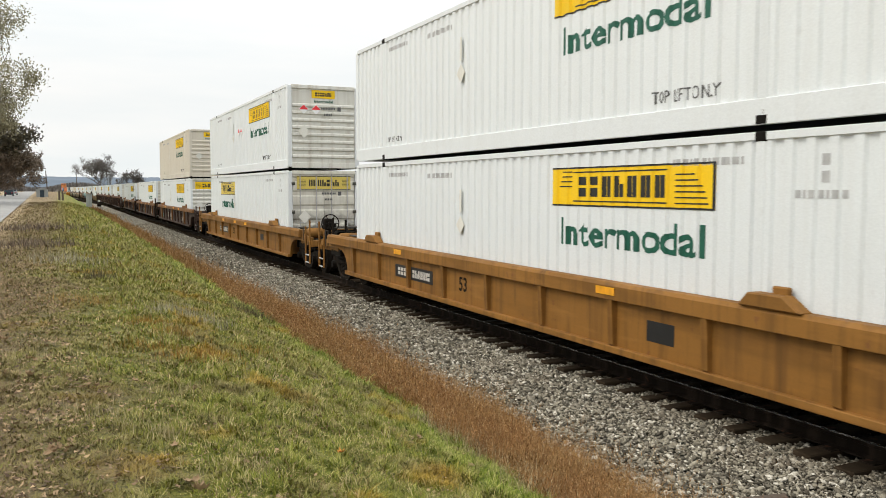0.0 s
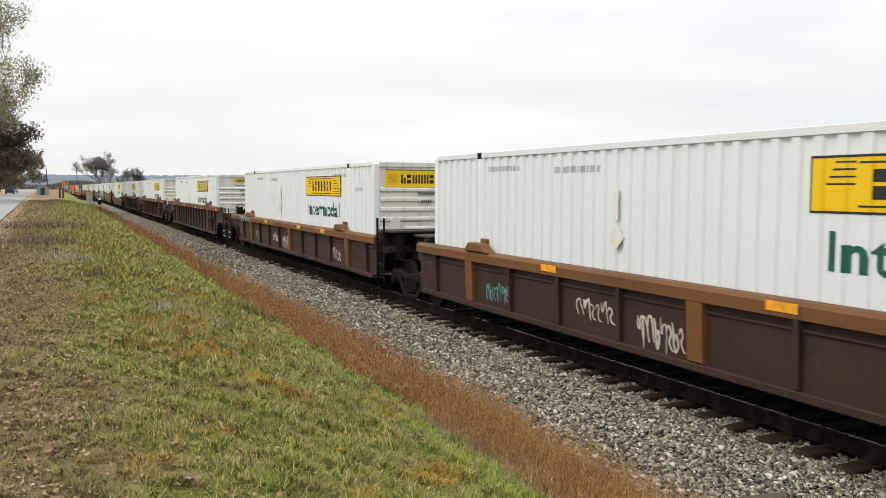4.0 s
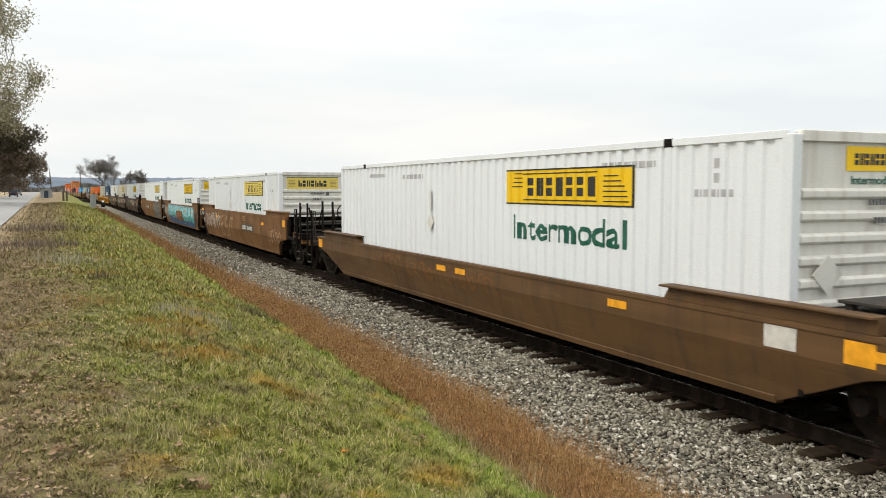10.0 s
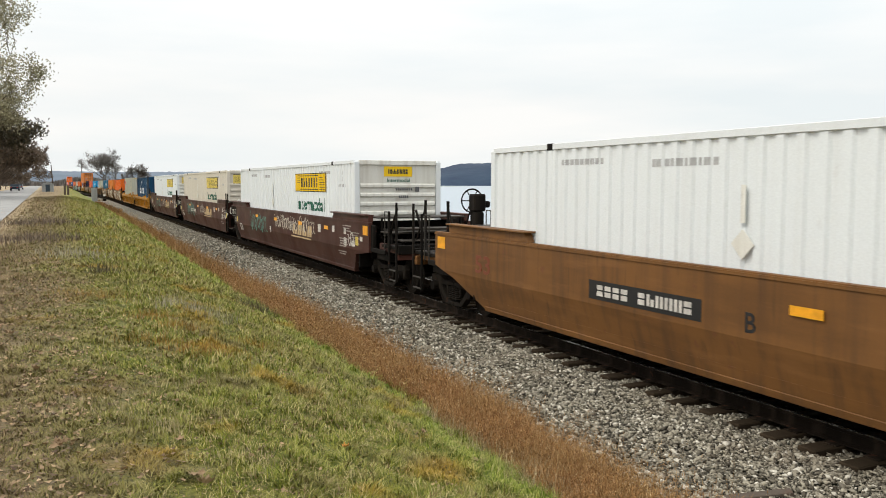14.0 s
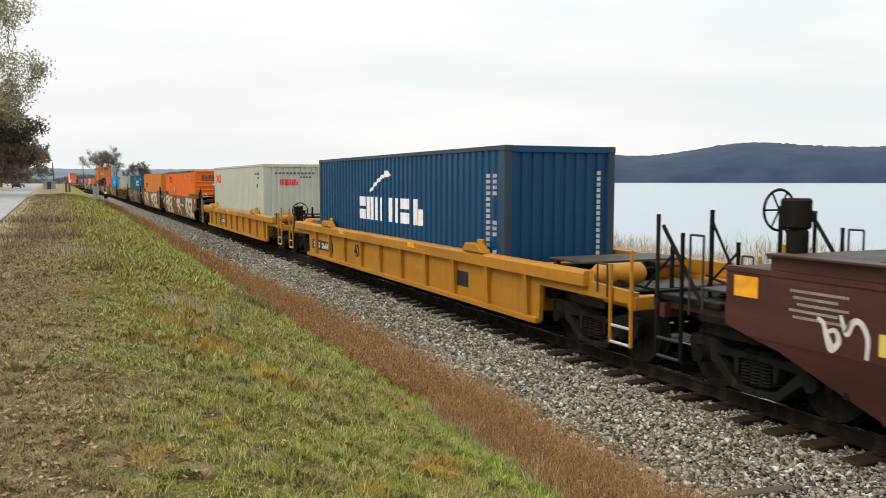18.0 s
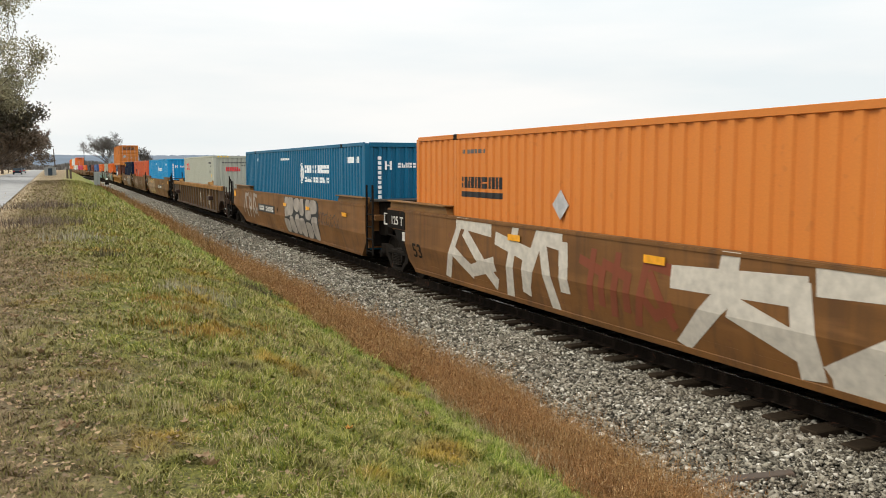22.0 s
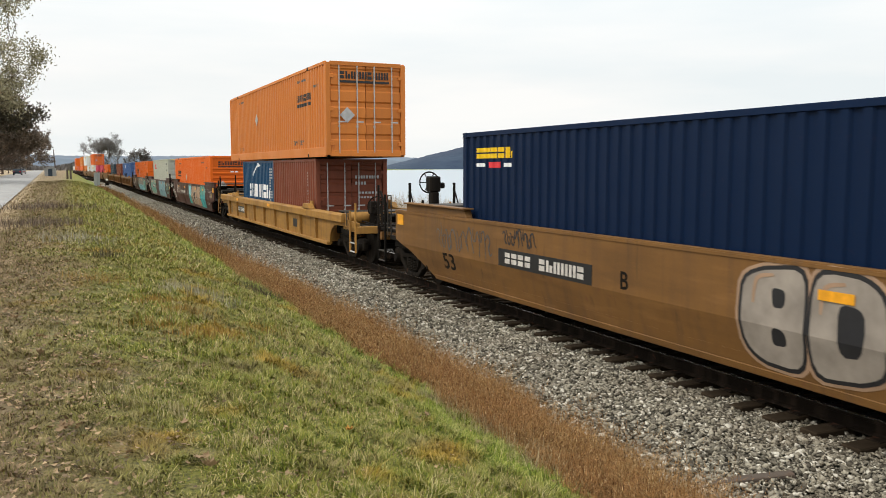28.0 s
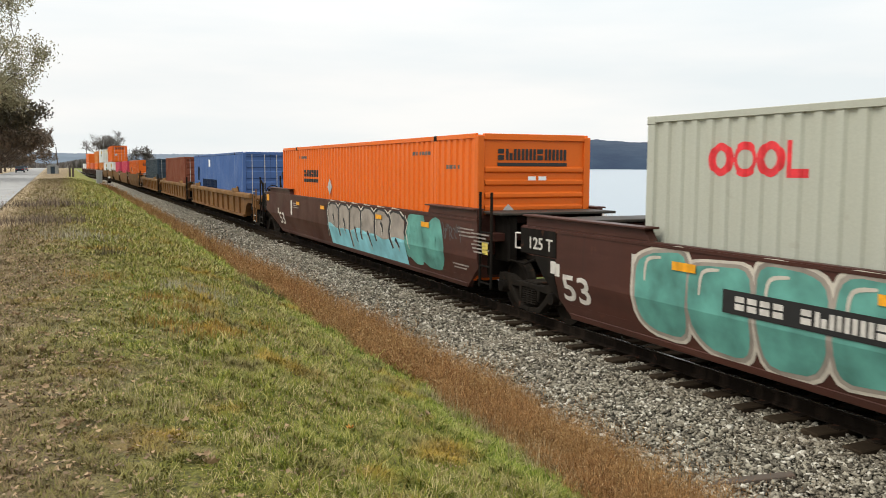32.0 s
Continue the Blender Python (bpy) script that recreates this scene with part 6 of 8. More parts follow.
# maroon three-unit car
f, m_, l = jointed((281.4, 301.05, 320.7), "smooth", M_MAROON, M_MAROON, "maroon smooth-sided steel well car unit with white marks")
for c, sd in ((f, 61), (m_, 64), (l, 67)):
    for k in range(4):
        ea = -1.9 - 0.62 * k
        eg = Geo().prism(((ea, 1.00), (ea - 0.20, 1.00), (ea - 0.28, 1.34), (ea - 0.08, 1.34)), "x", XW - 0.004, XW - 0.001)
        eg.prism(((ea - 0.26, 1.00), (ea - 0.50, 1.00), (ea - 0.54, 1.15 + 0.19 * (k % 2)), (ea - 0.30, 1.15 + 0.19 * (k % 2))), "x", XW - 0.004, XW - 0.001)
        solid("emblem_shape", eg, M_GOLDINK, c, "faded gold slanting emblem block")
    marks(c, "emblem_stripe", M_GOLDINK, [(-1.7, -4.2, 0.90, 0.945)], XW - 0.001)
    reflectors(c, (-2.9, -5.9, 3.9, 0.6), 1.34)
    end_notes(c, -7.2, 1.15)
    end_notes(c, -7.0, 0.78, n=2)
    end_notes(c, 0.9, 1.4, n=2)
    lettering(c, "53", M_STENCIL, XW - 0.002, 7.6, 0.66, 0.30, 0.55)
    marks(c, "small_panel", M_STENCIL, [(-5.0, -5.3, 1.22, 1.46), (-6.5, -6.72, 1.30, 1.48), (-7.6, -7.8, 1.30, 1.48)], XW - 0.001)
    scribble(c, 5.2, 2.2, 0.75, 1.6, 4, M_SPRAYM, sd + 1, 0.07)
    scribble(c, 8.95, 8.4, 0.95, 1.35, 1, M_STENCIL, sd + 9, 0.09)
    marks(c, "yellow_label", M_LOGOF, [(8.2, 7.98, 1.0, 1.22)], XW - 0.001)
    end_notes(c, 9.3, 1.50, n=5)
    end_notes(c, -7.5, 1.52, n=3)
    end_notes(c, -8.2, 1.36, n=5)
    marks(c, "yellow_label", M_LOGOF, [(-8.62, -8.85, 1.05, 1.28)], XW - 0.001)
    marks(c, "small_panel", M_STENCIL, [(-8.3, -8.55, 1.0, 1.14), (-9.0, -9.2, 1.18, 1.30), (-7.6, -7.85, 0.98, 1.2)], XW - 0.001)
    scribble(c, -7.9, -8.5, 1.0, 1.4, 1, M_STENCIL, sd + 5, 0.05)
    scribble(c, -0.2, -1.9, 1.05, 1.5, 3, M_SPRAYW, sd + 2, 0.04)
    lettering(c, "B", M_STENCIL, XW - 0.002, 1.6, 0.86, 0.24)
car_marks(m_, 3.6, 0.98, panel=False)
scribble(f, 0.8, -4.6, 1.1, 1.62, 9, M_SPRAYW, 69, 0.06)
for u in (281.4, 301.05, 320.7):
    white_box(u, Z0, faded=u > 300, cream=300 < u < 305, endsign="small" if u < 300 else "big", seed=int(u))
# two yellow forty-foot cars
c = single(342.5, "post40", M_YELLOW, M_YELLOW, "bright yellow ribbed steel well car for shorter containers", 10.2, 0)
car_marks(c, 6.83, 0.56, XR, 2.25, 0.29)
lettering(c, "40", M_GRIME, XR - 0.002, 2.6, 0.64, 0.34, 0.4)
reflectors(c, (3.4, -1.8), 1.20, -1.50)
marks(c, "notice_plate", M_BLACK, [(-4.0, -4.5, 0.6, 0.9)], XR - 0.001, label="black notice plate")
navy_box(342.95, 0.45, 12.192, H53, M_STEEL, "corr", "dark blue corrugated sea container with white shapes", 2.3, 1.22, 4.6, 1.95)
c = single(363.1, "post40", M_YELLOW, M_YELLOW, "bright yellow ribbed steel well car for shorter containers", 10.2)
car_marks(c, 4.3, 0.56, XR, 2.3, 0.29)
marks(c, "notice_plate", M_BLACK, [(-3.6, -4.1, 0.6, 0.9)], XR - 0.001, label="black notice plate")
reflectors(c, (4.2, 1.0), 1.20, -1.50)
sage_box(363.38, 0.49, "corr", 5.6)
# brown three-unit car with orange and teal containers
f, m_, l = jointed((384.75, 404.75, 424.5), "smooth", M_BROWN, M_TAN, "brown smooth-sided steel well car unit with white graffiti")
block_letters(f, (("crook", 6.38, 5.25, 0.42, 1.58), ("fork", 5.16, 4.40, 0.45, 1.58), ("stair", 4.34, 3.5, 0.40, 1.56), ("crook", 3.3, 2.6, 0.42, 1.56)), M_SPRAYW, 0.25)
block_letters(f, (("sail", -0.4, -2.0, 0.40, 1.64), ("kick", -4.9, -6.2, 0.42, 1.62), ("stair", -6.4, -7.3, 0.42, 1.60), ("hook", -7.3, -8.2, 0.45, 1.58)), M_SPRAYW, 0.30)
scribble(f, 7.55, 7.3, 0.95, 1.45, 1, M_LOGOY, 73, 0.14)
car_marks(f, -2.1, 0.95, XW - 0.02)
lettering(f, "53", M_GRIME, XW - 0.002, 7.9, 0.66, 0.32, 0.55)
reflectors(f, (3.6, 0.7), 1.36, XW - 0.02)
block_letters(m_, (("kick", 6.2, 3.95, 0.42, 1.66), ("gate", 3.86, 2.6, 0.40, 1.60), ("peak", 2.93, 1.75, 0.40, 1.62), ("dots", 1.95, 1.35, 0.72, 1.48)), M_SPRAYW, 0.25)
block_letters(m_, (("gate", 1.15, 0.5, 0.55, 1.45), ("gate", 0.55, -0.1, 0.55, 1.45), ("kick", -0.15, -0.95, 0.5, 1.45)), M_OXBLOOD, 0.15)
block_letters(m_, (("sail", -1.0, -3.1, 0.38, 1.66), ("hook", -3.3, -4.9, 0.40, 1.64), ("crook", -5.1, -6.2, 0.40, 1.62)), M_SPRAYW, 0.32)
reflectors(m_, (3.2, -0.6), 1.40, XW - 0.02)
lettering(m_, "53", M_GRIME, XW - 0.002, 8.0, 0.66, 0.32, 0.5)
block_letters(l, (("peak", 7.8, 6.9, 0.6, 1.6), ("fork", 6.8, 6.1, 0.6, 1.6), ("kick", 6.0, 5.0, 0.6, 1.6)), M_SPRAYS, 0.13)
car_marks(l, 4.82, 0.92, w=2.9, h=0.30)
lettering(l, "A", M_GRIME, XW - 0.002, 1.55, 1.0, 0.2)
cells(l, 0.35, -3.9, 0.36, 1.68, 6, M_SPRAYS, M_SPRAYK, 78)
scribble(l, -3.9, -6.2, 0.9, 1.4, 4, M_BLACK, 79, 0.05)
reflectors(l, (0.2, -2.9, -6.8), 1.30, XW - 0.02)
orange_box(384.75, Z0, M_ORANGE, 5.5, 2.20, label="bright orange steel container with black shapes and a dark top edge", dark_top=True)
orange_box(404.75, Z0, M_AMBER, 5.8, 1.70, label="faded orange corrugated container with black shapes")
blue_box(424.5, Z0, M_TEAL, "teal-blue corrugated container with white shapes and emblem", -1.45, True)
# a dark ribbed car with a grey-green container
c = single(448.2, "tall", M_RUSTY, M_MUSTARD, "rusty brown ribbed steel well car half filled by a shorter container", 11.7, 1)
scribble(c, -1.6, -2.6, 0.6, 1.3, 3, M_SPRAYW, 81, 0.06, XR)
scribble(c, -4.9, -5.8, 0.6, 1.3, 3, M_SPRAYW, 82, 0.06, XR)
part("valve_box", cached("valve_box", M_DARK, lambda: Geo().box(-1.68, -1.38, -0.25, 0.25, 0.92, 1.14), 0.02), c, at=(0, -7.0, 0))
part("valve_box", cached("valve_box", M_DARK, None), c, at=(0, 7.45, 0))
marks(c, "paper_label", M_STENCIL, [(8.0, 7.75, 0.70, 0.95)], XR - 0.001, label="pale paper label")
marks(c, "tan_frame", M_RIBTAN, [(-2.05, -3.8, 1.20, 1.26), (-2.05, -3.8, 0.68, 0.80), (-2.05, -2.25, 0.68, 1.26), (-3.6, -3.8, 0.68, 1.26)], XR - 0.001, label="tan repainted border")
sage_box(448.2, 0.42, "corr", 5.1)
# brown three-unit car with blue and coral containers
f, m_, l = jointed((472.1, 491.5, 511.3), "smooth", M_TAN, M_TAN, "tan-brown smooth-sided steel well car unit with graffiti")
bubble(f, 7.2, 1.2, 0.46, 1.58, 8, M_SPRAYN, M_SPRAYK, M_LOGOF, 84)
lettering(f, "A", M_GRIME, XW - 0.002, -0.85, 1.02, 0.22)
car_marks(f, -1.58, 0.90, w=3.15, h=0.31)
scribble(f, -4.85, -5.85, 1.12, 1.55, 3, M_SPRAYK, 85, 0.06)
scribble(f, -6.0, -7.2, 0.62, 1.5, 2, M_SPRAYG, 89, 0.06)
reflectors(f, (-6.1, 4.0), 1.30, XW - 0.02)
spray(m_, 5.0, 1.4, 0.5, 1.6, 4, M_SPRAYN, M_SPRAYW, None, None, 86, w=0.2)
scribble(m_, -1.0, -5.0, 0.7, 1.4, 5, M_SPRAYS, 87, 0.07)
lettering(m_, "53", M_GRIME, XW - 0.002, 7.9, 0.66, 0.32, 0.5)
car_marks(l, 5.08, 0.93, w=2.95, h=0.31)
scribble(l, 4.95, 3.8, 1.30, 1.62, 4, M_SPRAYK, 92, 0.06)
scribble(l, 7.9, 5.4, 1.0, 1.55, 5, M_SPRAYG, 93, 0.06)
lettering(l, "B", M_GRIME, XW - 0.002, 1.45, 0.98, 0.26)
lettering(l, "53", M_GRIME, XW - 0.002, 7.6, 0.60, 0.34, 0.55)
bubble(l, -0.9, -6.5, 0.42, 1.66, 6, M_SPRAYS, M_SPRAYK, M_SPRAYN, 88)
reflectors(l, (-2.2, -5.7), 1.32, XW - 0.02)
end_notes(l, -6.3, 1.25, mat=M_GRIME, n=5)
blue_box(472.1, Z0, M_SKY, "bright blue corrugated container with white shapes and emblem", -0.7, False)
orange_box(491.5, Z0, M_CORAL, 5.8, 1.70, label="coral-red corrugated container with black shapes")
c = box_container(13.716, 2 * W40, H53, M_NAVY, "doors", 0.278, None, "navy corrugated sea container with a yellow name shape", posts=False)
marks(c, "yellow_shape", M_LOGOY, glyphs(6.3, 4.8, 2.38, 2.58, 5, 3), -W40 - 0.001, label="yellow block shapes")
marks(c, "white_stripe", M_BLANC, [(6.3, 5.9, 2.22, 2.29), (5.2, 4.9, 2.22, 2.29)], -W40 - 0.001)
marks(c, "red_mark", M_RED, [(5.8, 5.3, 2.20, 2.31)], -W40 - 0.001)
marks(c, "upright_stencil", M_PALEINK, [(-4.9, -4.8, 0.7 + i * 0.13, 0.79 + i * 0.13) for i in range(14)] + [(-5.4, -5.3, 1.7 + i * 0.13, 1.79 + i * 0.13) for i in range(6)], -W40 - 0.001)
marks(c, "yellow_label", M_LOGOY, [(-5.2, -5.45, 1.4, 1.56), (-5.2, -5.5, 1.0, 1.2)], -W40 - 0.001)
side_text(c, W40, "45", M_BLANC, -6.05, 1.3, 0.46, 0.6, bold=0.03)
load(c, 511.52, 0.48)
# yellow car with two short containers under a faded orange one
c = single(535.9, "post", M_DUSTY, M_DUSTY, "mustard-yellow ribbed steel well car with two short containers below one long")
car_marks(c, 6.6, 0.68, XR)
lettering(c, "53", M_GRIME, XR - 0.002, 2.6, 0.74, 0.30, 0.36)
scribble(c, 9.0, 7.4, 0.6, 1.1, 3, M_SPRAYK, 91, 0.04, XR)
reflectors(c, (5.6, -0.8), 1.20, -1.50)
marks(c, "notice_plate", M_BLACK, [(-4.2, -4.75, 0.66, 0.94)], XR - 0.001, label="black notice plate")
navy_box(538.42, 0.38, 6.058, 2.591, M_STEEL, "corr", "short dark blue sea container with white shapes", 1.8, 1.08, 4.2, 2.0)
c = box_container(6.058, 2 * W40, 2.591, M_OXBLOOD, "doors", 0.278, None, "short red-brown corrugated sea container with rust", posts=False)
marks(c, "upright_stencil", M_PALEINK, [(-2.0, -1.92, 0.8 + i * 0.1, 0.86 + i * 0.1) for i in range(14)], -W40 - 0.001)
marks(c, "end_stencil", M_PALEINK, bars(0.1, 0.95, 1.95, 2.05, 9) + bars(0.1, 0.5, 1.75, 1.85, 4) + bars(0.2, 0.9, 1.45, 1.52, 6) + bars(0.2, 0.7, 1.3, 1.36, 5), -3.029 + 0.03, "end")
load(c, 532.33, 0.38)
orange_box(535.9, 3.02, M_AMBER, -4.5, 1.74, "doors", "faded orange corrugated container stacked high on two short ones")
# maroon three-unit car with graffiti
f, m_, l = jointed((558.1, 578.1, 597.6), "smooth", M_MAROON, M_MAROON, "maroon smooth-sided steel well car unit with graffiti")
for c, sd in ((f, 101), (m_, 104), (l, 107)):
    reflectors(c, (5.2, 2.2, -2.9, -5.9), 1.38, XW - 0.02)
    end_notes(c, -7.2, 0.72, n=2)
    end_notes(c, -7.5, 1.46, n=3)
    end_notes(c, -8.15, 1.40, n=6)
    marks(c, "yellow_label", M_LOGOF, [(-8.62, -8.85, 1.05, 1.28)], XW - 0.001)
    scribble(c, -6.6, -7.6, 1.2, 1.55, 3, M_SPRAYG, sd + 8, 0.05)
    end_notes(c, 6.0, 1.4, n=3)
    lettering(c, "53", M_STENCIL, XW - 0.002, 8.12, 0.60, 0.42, 0.75)
    marks(c, "small_panel", M_STENCIL, [(6.3, 6.1, 1.0, 1.5), (-6.5, -6.72, 1.30, 1.48), (8.3, 8.15, 0.95, 1.15)], XW - 0.001)
car_marks(f, 4.3, 0.98, panel=False)
scribble(f, 5.9, 4.8, 1.0, 1.5, 2, M_SPRAYW, 110, 0.05)
lettering(f, "A", M_STENCIL, XW - 0.002, 0.9, 0.98, 0.24)
fade_piece(f, 0.3, -0.9, 0.45, 1.62, 2, ((0, M_SPRAYC), (0.5, M_SPRAYT)), None, M_SPRAYC, 111)
fade_piece(f, -4.7, -6.45, 0.40, 1.66, 2, ((0, M_SPRAYM), (0.45, M_SPRAYT)), None, M_SPRAYC, 113)
sand_row = (("peak", -0.95, -2.15, 0.50, 1.52), ("hook", -2.35, -3.35, 0.50, 1.54), ("crook", -3.6, -4.7, 0.48, 1.54))
block_letters(f, sand_row, M_SPRAYK, 0.58, XW - 0.014)
block_letters(f, sand_row, M_SPRAYW, 0.46, XW - 0.018)
block_letters(f, sand_row, M_SPRAYN, 0.38, XW - 0.022)
bubble(m_, 6.2, 1.9, 0.40, 1.64, 4, M_SPRAYM, M_SPRAYS, M_SPRAYW, 115, holes=False)
car_marks(m_, 4.5, 0.98, XW - 0.02)
lettering(m_, "C", M_STENCIL, XW - 0.002, 1.7, 0.98, 0.22)
fade_piece(m_, -0.55, -5.6, 0.34, 1.67, 4, ((0, M_SPRAYP),), M_SPRAYK, M_SPRAYW, 116, fat=0.11)
scribble(m_, -6.0, -8.0, 0.6, 1.5, 3, M_SPRAYM, 117, 0.10)
fade_piece(l, 1.6, -4.6, 0.40, 1.66, 6, ((0, M_SPRAYS), (0.55, M_SPRAYC)), M_SPRAYK, M_SPRAYW, 118)
spray(l, -4.8, -6.6, 0.5, 1.6, 2, M_SPRAYM, None, M_SPRAYM, None, 119, w=0.2)
orange_box(558.65, Z0, M_ORANGE, 6.6, 1.70, label="bright orange corrugated container with black shapes and a diamond placard")
sage_box(578.35, 0.49, "doors", 4.9)
orange_box(597.6, Z0, M_ORANGE, 5.1, 1.78, label="bright orange corrugated container with black shapes and a diamond placard")
# further cars that stay in the distance
f, m_, l = jointed((621.6, 641.4, 660.9), "chord", M_BROWN, M_TAN, "weathered brown ribbed steel well car unit")
c = box_container(L53, 2 * W53, H53, M_COBALT, "doors", 0.29, None, "dusty blue container with a dark patch and white label")
marks(c, "white_label", M_BLANC, [(2.2, 1.6, 2.2, 2.6)], -W53 - 0.001)
marks(c, "dark_patch", M_NAVY, [(4.6, -0.6, 0.6, 1.5), (6.6, 5.7, 1.4, 2.2)], -W53 - 0.001)
load(c, 621.6, Z0)
load(box_container(12.192, 2 * W40, H53, M_OXBLOOD, "doors", 0.278, None, "red-brown corrugated sea container", posts=False), 641.4, 0.42)
load(box_container(12.192, 2 * W40, H53, M_SLATE, "doors", 0.278, None, "slate-grey corrugated sea container", posts=False), 660.9, 0.42)
f, m_, l = jointed((684.0, 703.8, 723.5), "smooth", M_BROWN, M_BROWN, "brown smooth-sided steel well car unit")
orange_box(684.0, Z0, M_ORANGE, 5.8, 1.70, label="bright orange corrugated container with black shapes")
load(box_container(12.192, 2 * W40, H53, M_PINK, "doors", 0.278, None, "magenta-red corrugated sea container", posts=False), 703.8, 0.42)
load(box_container(12.192, 2 * W40, H53, M_PINK, "corr", 0.278, None, "magenta-red corrugated sea container", posts=False), 723.5, 0.42)
f, m_, l = jointed((746.6, 766.2, 785.8), "smooth", M_BROWN, M_BROWN, "brown smooth-sided steel well car unit")
white_box(746.6, Z0, seed=201)
orange_box(746.6, Z1, M_ORANGE, 5.8, 1.70, "doors", "bright orange corrugated container stacked on a white one")
white_box(766.2, Z0, seed=202)
orange_box(785.8, Z0, M_AMBER, 5.8, 1.70, label="faded orange corrugated container")
white_box(785.8, Z1, upper=True, seed=203)
for k, (mm, mz) in enumerate(((M_ORANGE, M_AMBER), (M_CORAL, None), (M_ORANGE, M_ORANGE), (M_WHITE, None))):
    u = 810 + 23.6 * k
    single(u, "tall", M_DARK, M_RUSTTOP, "dark brown ribbed steel well car far down the line")
    load(box_container(L53, 2 * W53, H53, mm, "ribs", 0.40, None, "long corrugated container far down the line"), u, Z0)
    if mz:
        load(box_container(L53, 2 * W53, H53, mz, "ribs", 0.40, None, "long corrugated container stacked far down the line"), u, Z1)


# ---- paint and signs lie in the folds of the sheet ----
def drape(c, L, hw, pitch, posts):
    """Bend everything painted on the side towards the camera into the folds of the side panel."""
    Ls = L - 0.30
    n = max(2, round(Ls / pitch))
    p = Ls / n
    ys, ds = [-L], [0.0]
    for i in range(n):
        a = -Ls / 2 + i * p
        ys += [a, a + 0.38 * p, a + 0.48 * p, a + 0.90 * p]
        ds += [0, 0, FOLD, FOLD]
    ys.append(L)
    ds.append(0.0)
    for ob in c.children_recursive:
        if ob.type != "MESH" or ob.name.startswith(("placard", "warning", "hazard", "red_field")):
            continue
        me = ob.data
        m = ob.matrix_local if ob.parent == c else ob.parent.matrix_local @ ob.matrix_local
        co = np.empty(len(me.vertices) * 3, dtype=np.float32)
        me.vertices.foreach_get("co", co)
        co = co.reshape(-1, 3) @ np.array(m.to_3x3()).T + np.array(m.translation)
        if co[:, 0].max() > -hw + 0.0005 or co[:, 0].min() < -hw - 0.03:
            continue
        lo, hi = co[:, 1].min(), co[:, 1].max()
        bm = bmesh.new()
        bm.from_mesh(me)
        bm.transform(m)
        bmesh.ops.triangulate(bm, faces=bm.faces[:])
        for q in ys:
            if lo < q < hi:
                bmesh.ops.bisect_plane(bm, geom=bm.verts[:] + bm.edges[:] + bm.faces[:], plane_co=(0, q, 0), plane_no=(0, 1, 0))
        for v in bm.verts:
            on_post = posts and abs(abs(v.co.y) - (L / 2 - 2.06)) < 0.08
            v.co.x += 0.0 if on_post else 0.012 + float(np.interp(v.co.y, ys, ds))
        fresh = bpy.data.meshes.new(me.name)
        bm.to_mesh(fresh)
        bm.free()
        fresh.materials.append(me.materials[0])
        ob.data = fresh
        ob.matrix_local = Matrix.Identity(4)


bpy.context.view_layer.update()
for job in DRAPED:
    drape(*job)


def crease(c):
    """The lower half of a smooth side leans inwards, with all that is painted on it."""
    for ob in c.children_recursive:
        if ob.type != "MESH" or ob.name.startswith(("ladder", "grab", "stile", "rung", "truck", "wheel", "side_frame")):
            continue
        me = ob.data
        m = ob.matrix_local if ob.parent == c else ob.parent.matrix_local @ ob.matrix_local
        co = np.empty(len(me.vertices) * 3, dtype=np.float32)
        me.vertices.foreach_get("co", co)
        co = co.reshape(-1, 3) @ np.array(m.to_3x3()).T + np.array(m.translation)
        if co[:, 0].max() > -1.30 or co[:, 2].min() > CREASE:
            continue
        bm = bmesh.new()
        bm.from_mesh(me)
        bm.transform(m)
        bmesh.ops.triangulate(bm, faces=bm.faces[:])
        bmesh.ops.bisect_plane(bm, geom=bm.verts[:] + bm.edges[:] + bm.faces[:], plane_co=(0, 0, CREASE), plane_no=(0, 0, 1))
        for v in bm.verts:
            v.co.x += 0.26 * max(0.0, CREASE - v.co.z)
        fresh = bpy.data.meshes.new(me.name)
        bm.to_mesh(fresh)
        bm.free()
        fresh.materials.append(me.materials[0])
        ob.data = fresh
        ob.matrix_local = Matrix.Identity(4)


bpy.context.view_layer.update()
for job in CREASED:
    crease(job)

# ---- ties and stones ----
def np_mesh(name, verts, faces, mat, smooth=False):
    me = bpy.data.meshes.new(name)
    me.vertices.add(len(verts))
    me.vertices.foreach_set("co", np.asarray(verts, dtype=np.float32).ravel())
    fl = np.asarray(faces, dtype=np.int32)
    k = fl.shape[1]
    me.loops.add(fl.size)
    me.loops.foreach_set("vertex_index", fl.ravel())
    me.polygons.add(len(fl))
    me.polygons.foreach_set("loop_start", np.arange(0, fl.size, k, dtype=np.int32))
    me.polygons.foreach_set("loop_total", np.full(len(fl), k, dtype=np.int32))
    me.update(calc_edges=True)
    if smooth:
        me.polygons.foreach_set("use_smooth", np.ones(len(fl), dtype=bool))
    me.materials.append(mat)
    return me


RNG = np.random.default_rng(7)
tie_meshes = []
for k in range(6):
    rn = random.Random(k)
    w = 0.112 + rn.uniform(-0.008, 0.01)
    g = Geo().box(-1.3 + rn.uniform(-0.05, 0.05), 1.3, -w, w, -0.36, -0.168 - rn.uniform(0, 0.02))
    if k % 2:
        g.v = [(x, y + (0.02 if x < 0 else -0.015), z - (0.012 if y > 0 else 0)) for x, y, z in g.v]
    tie_meshes.append(g.mesh("tie", M_TIE, 0.014))
plate_me = Geo().box(-0.19, 0.19, -0.09, 0.09, -0.172, -0.155).mesh("tie_plate", M_RAIL, 0.004)
rn = random.Random(5)
s = 1.0
TIES = []
n_tie = 0
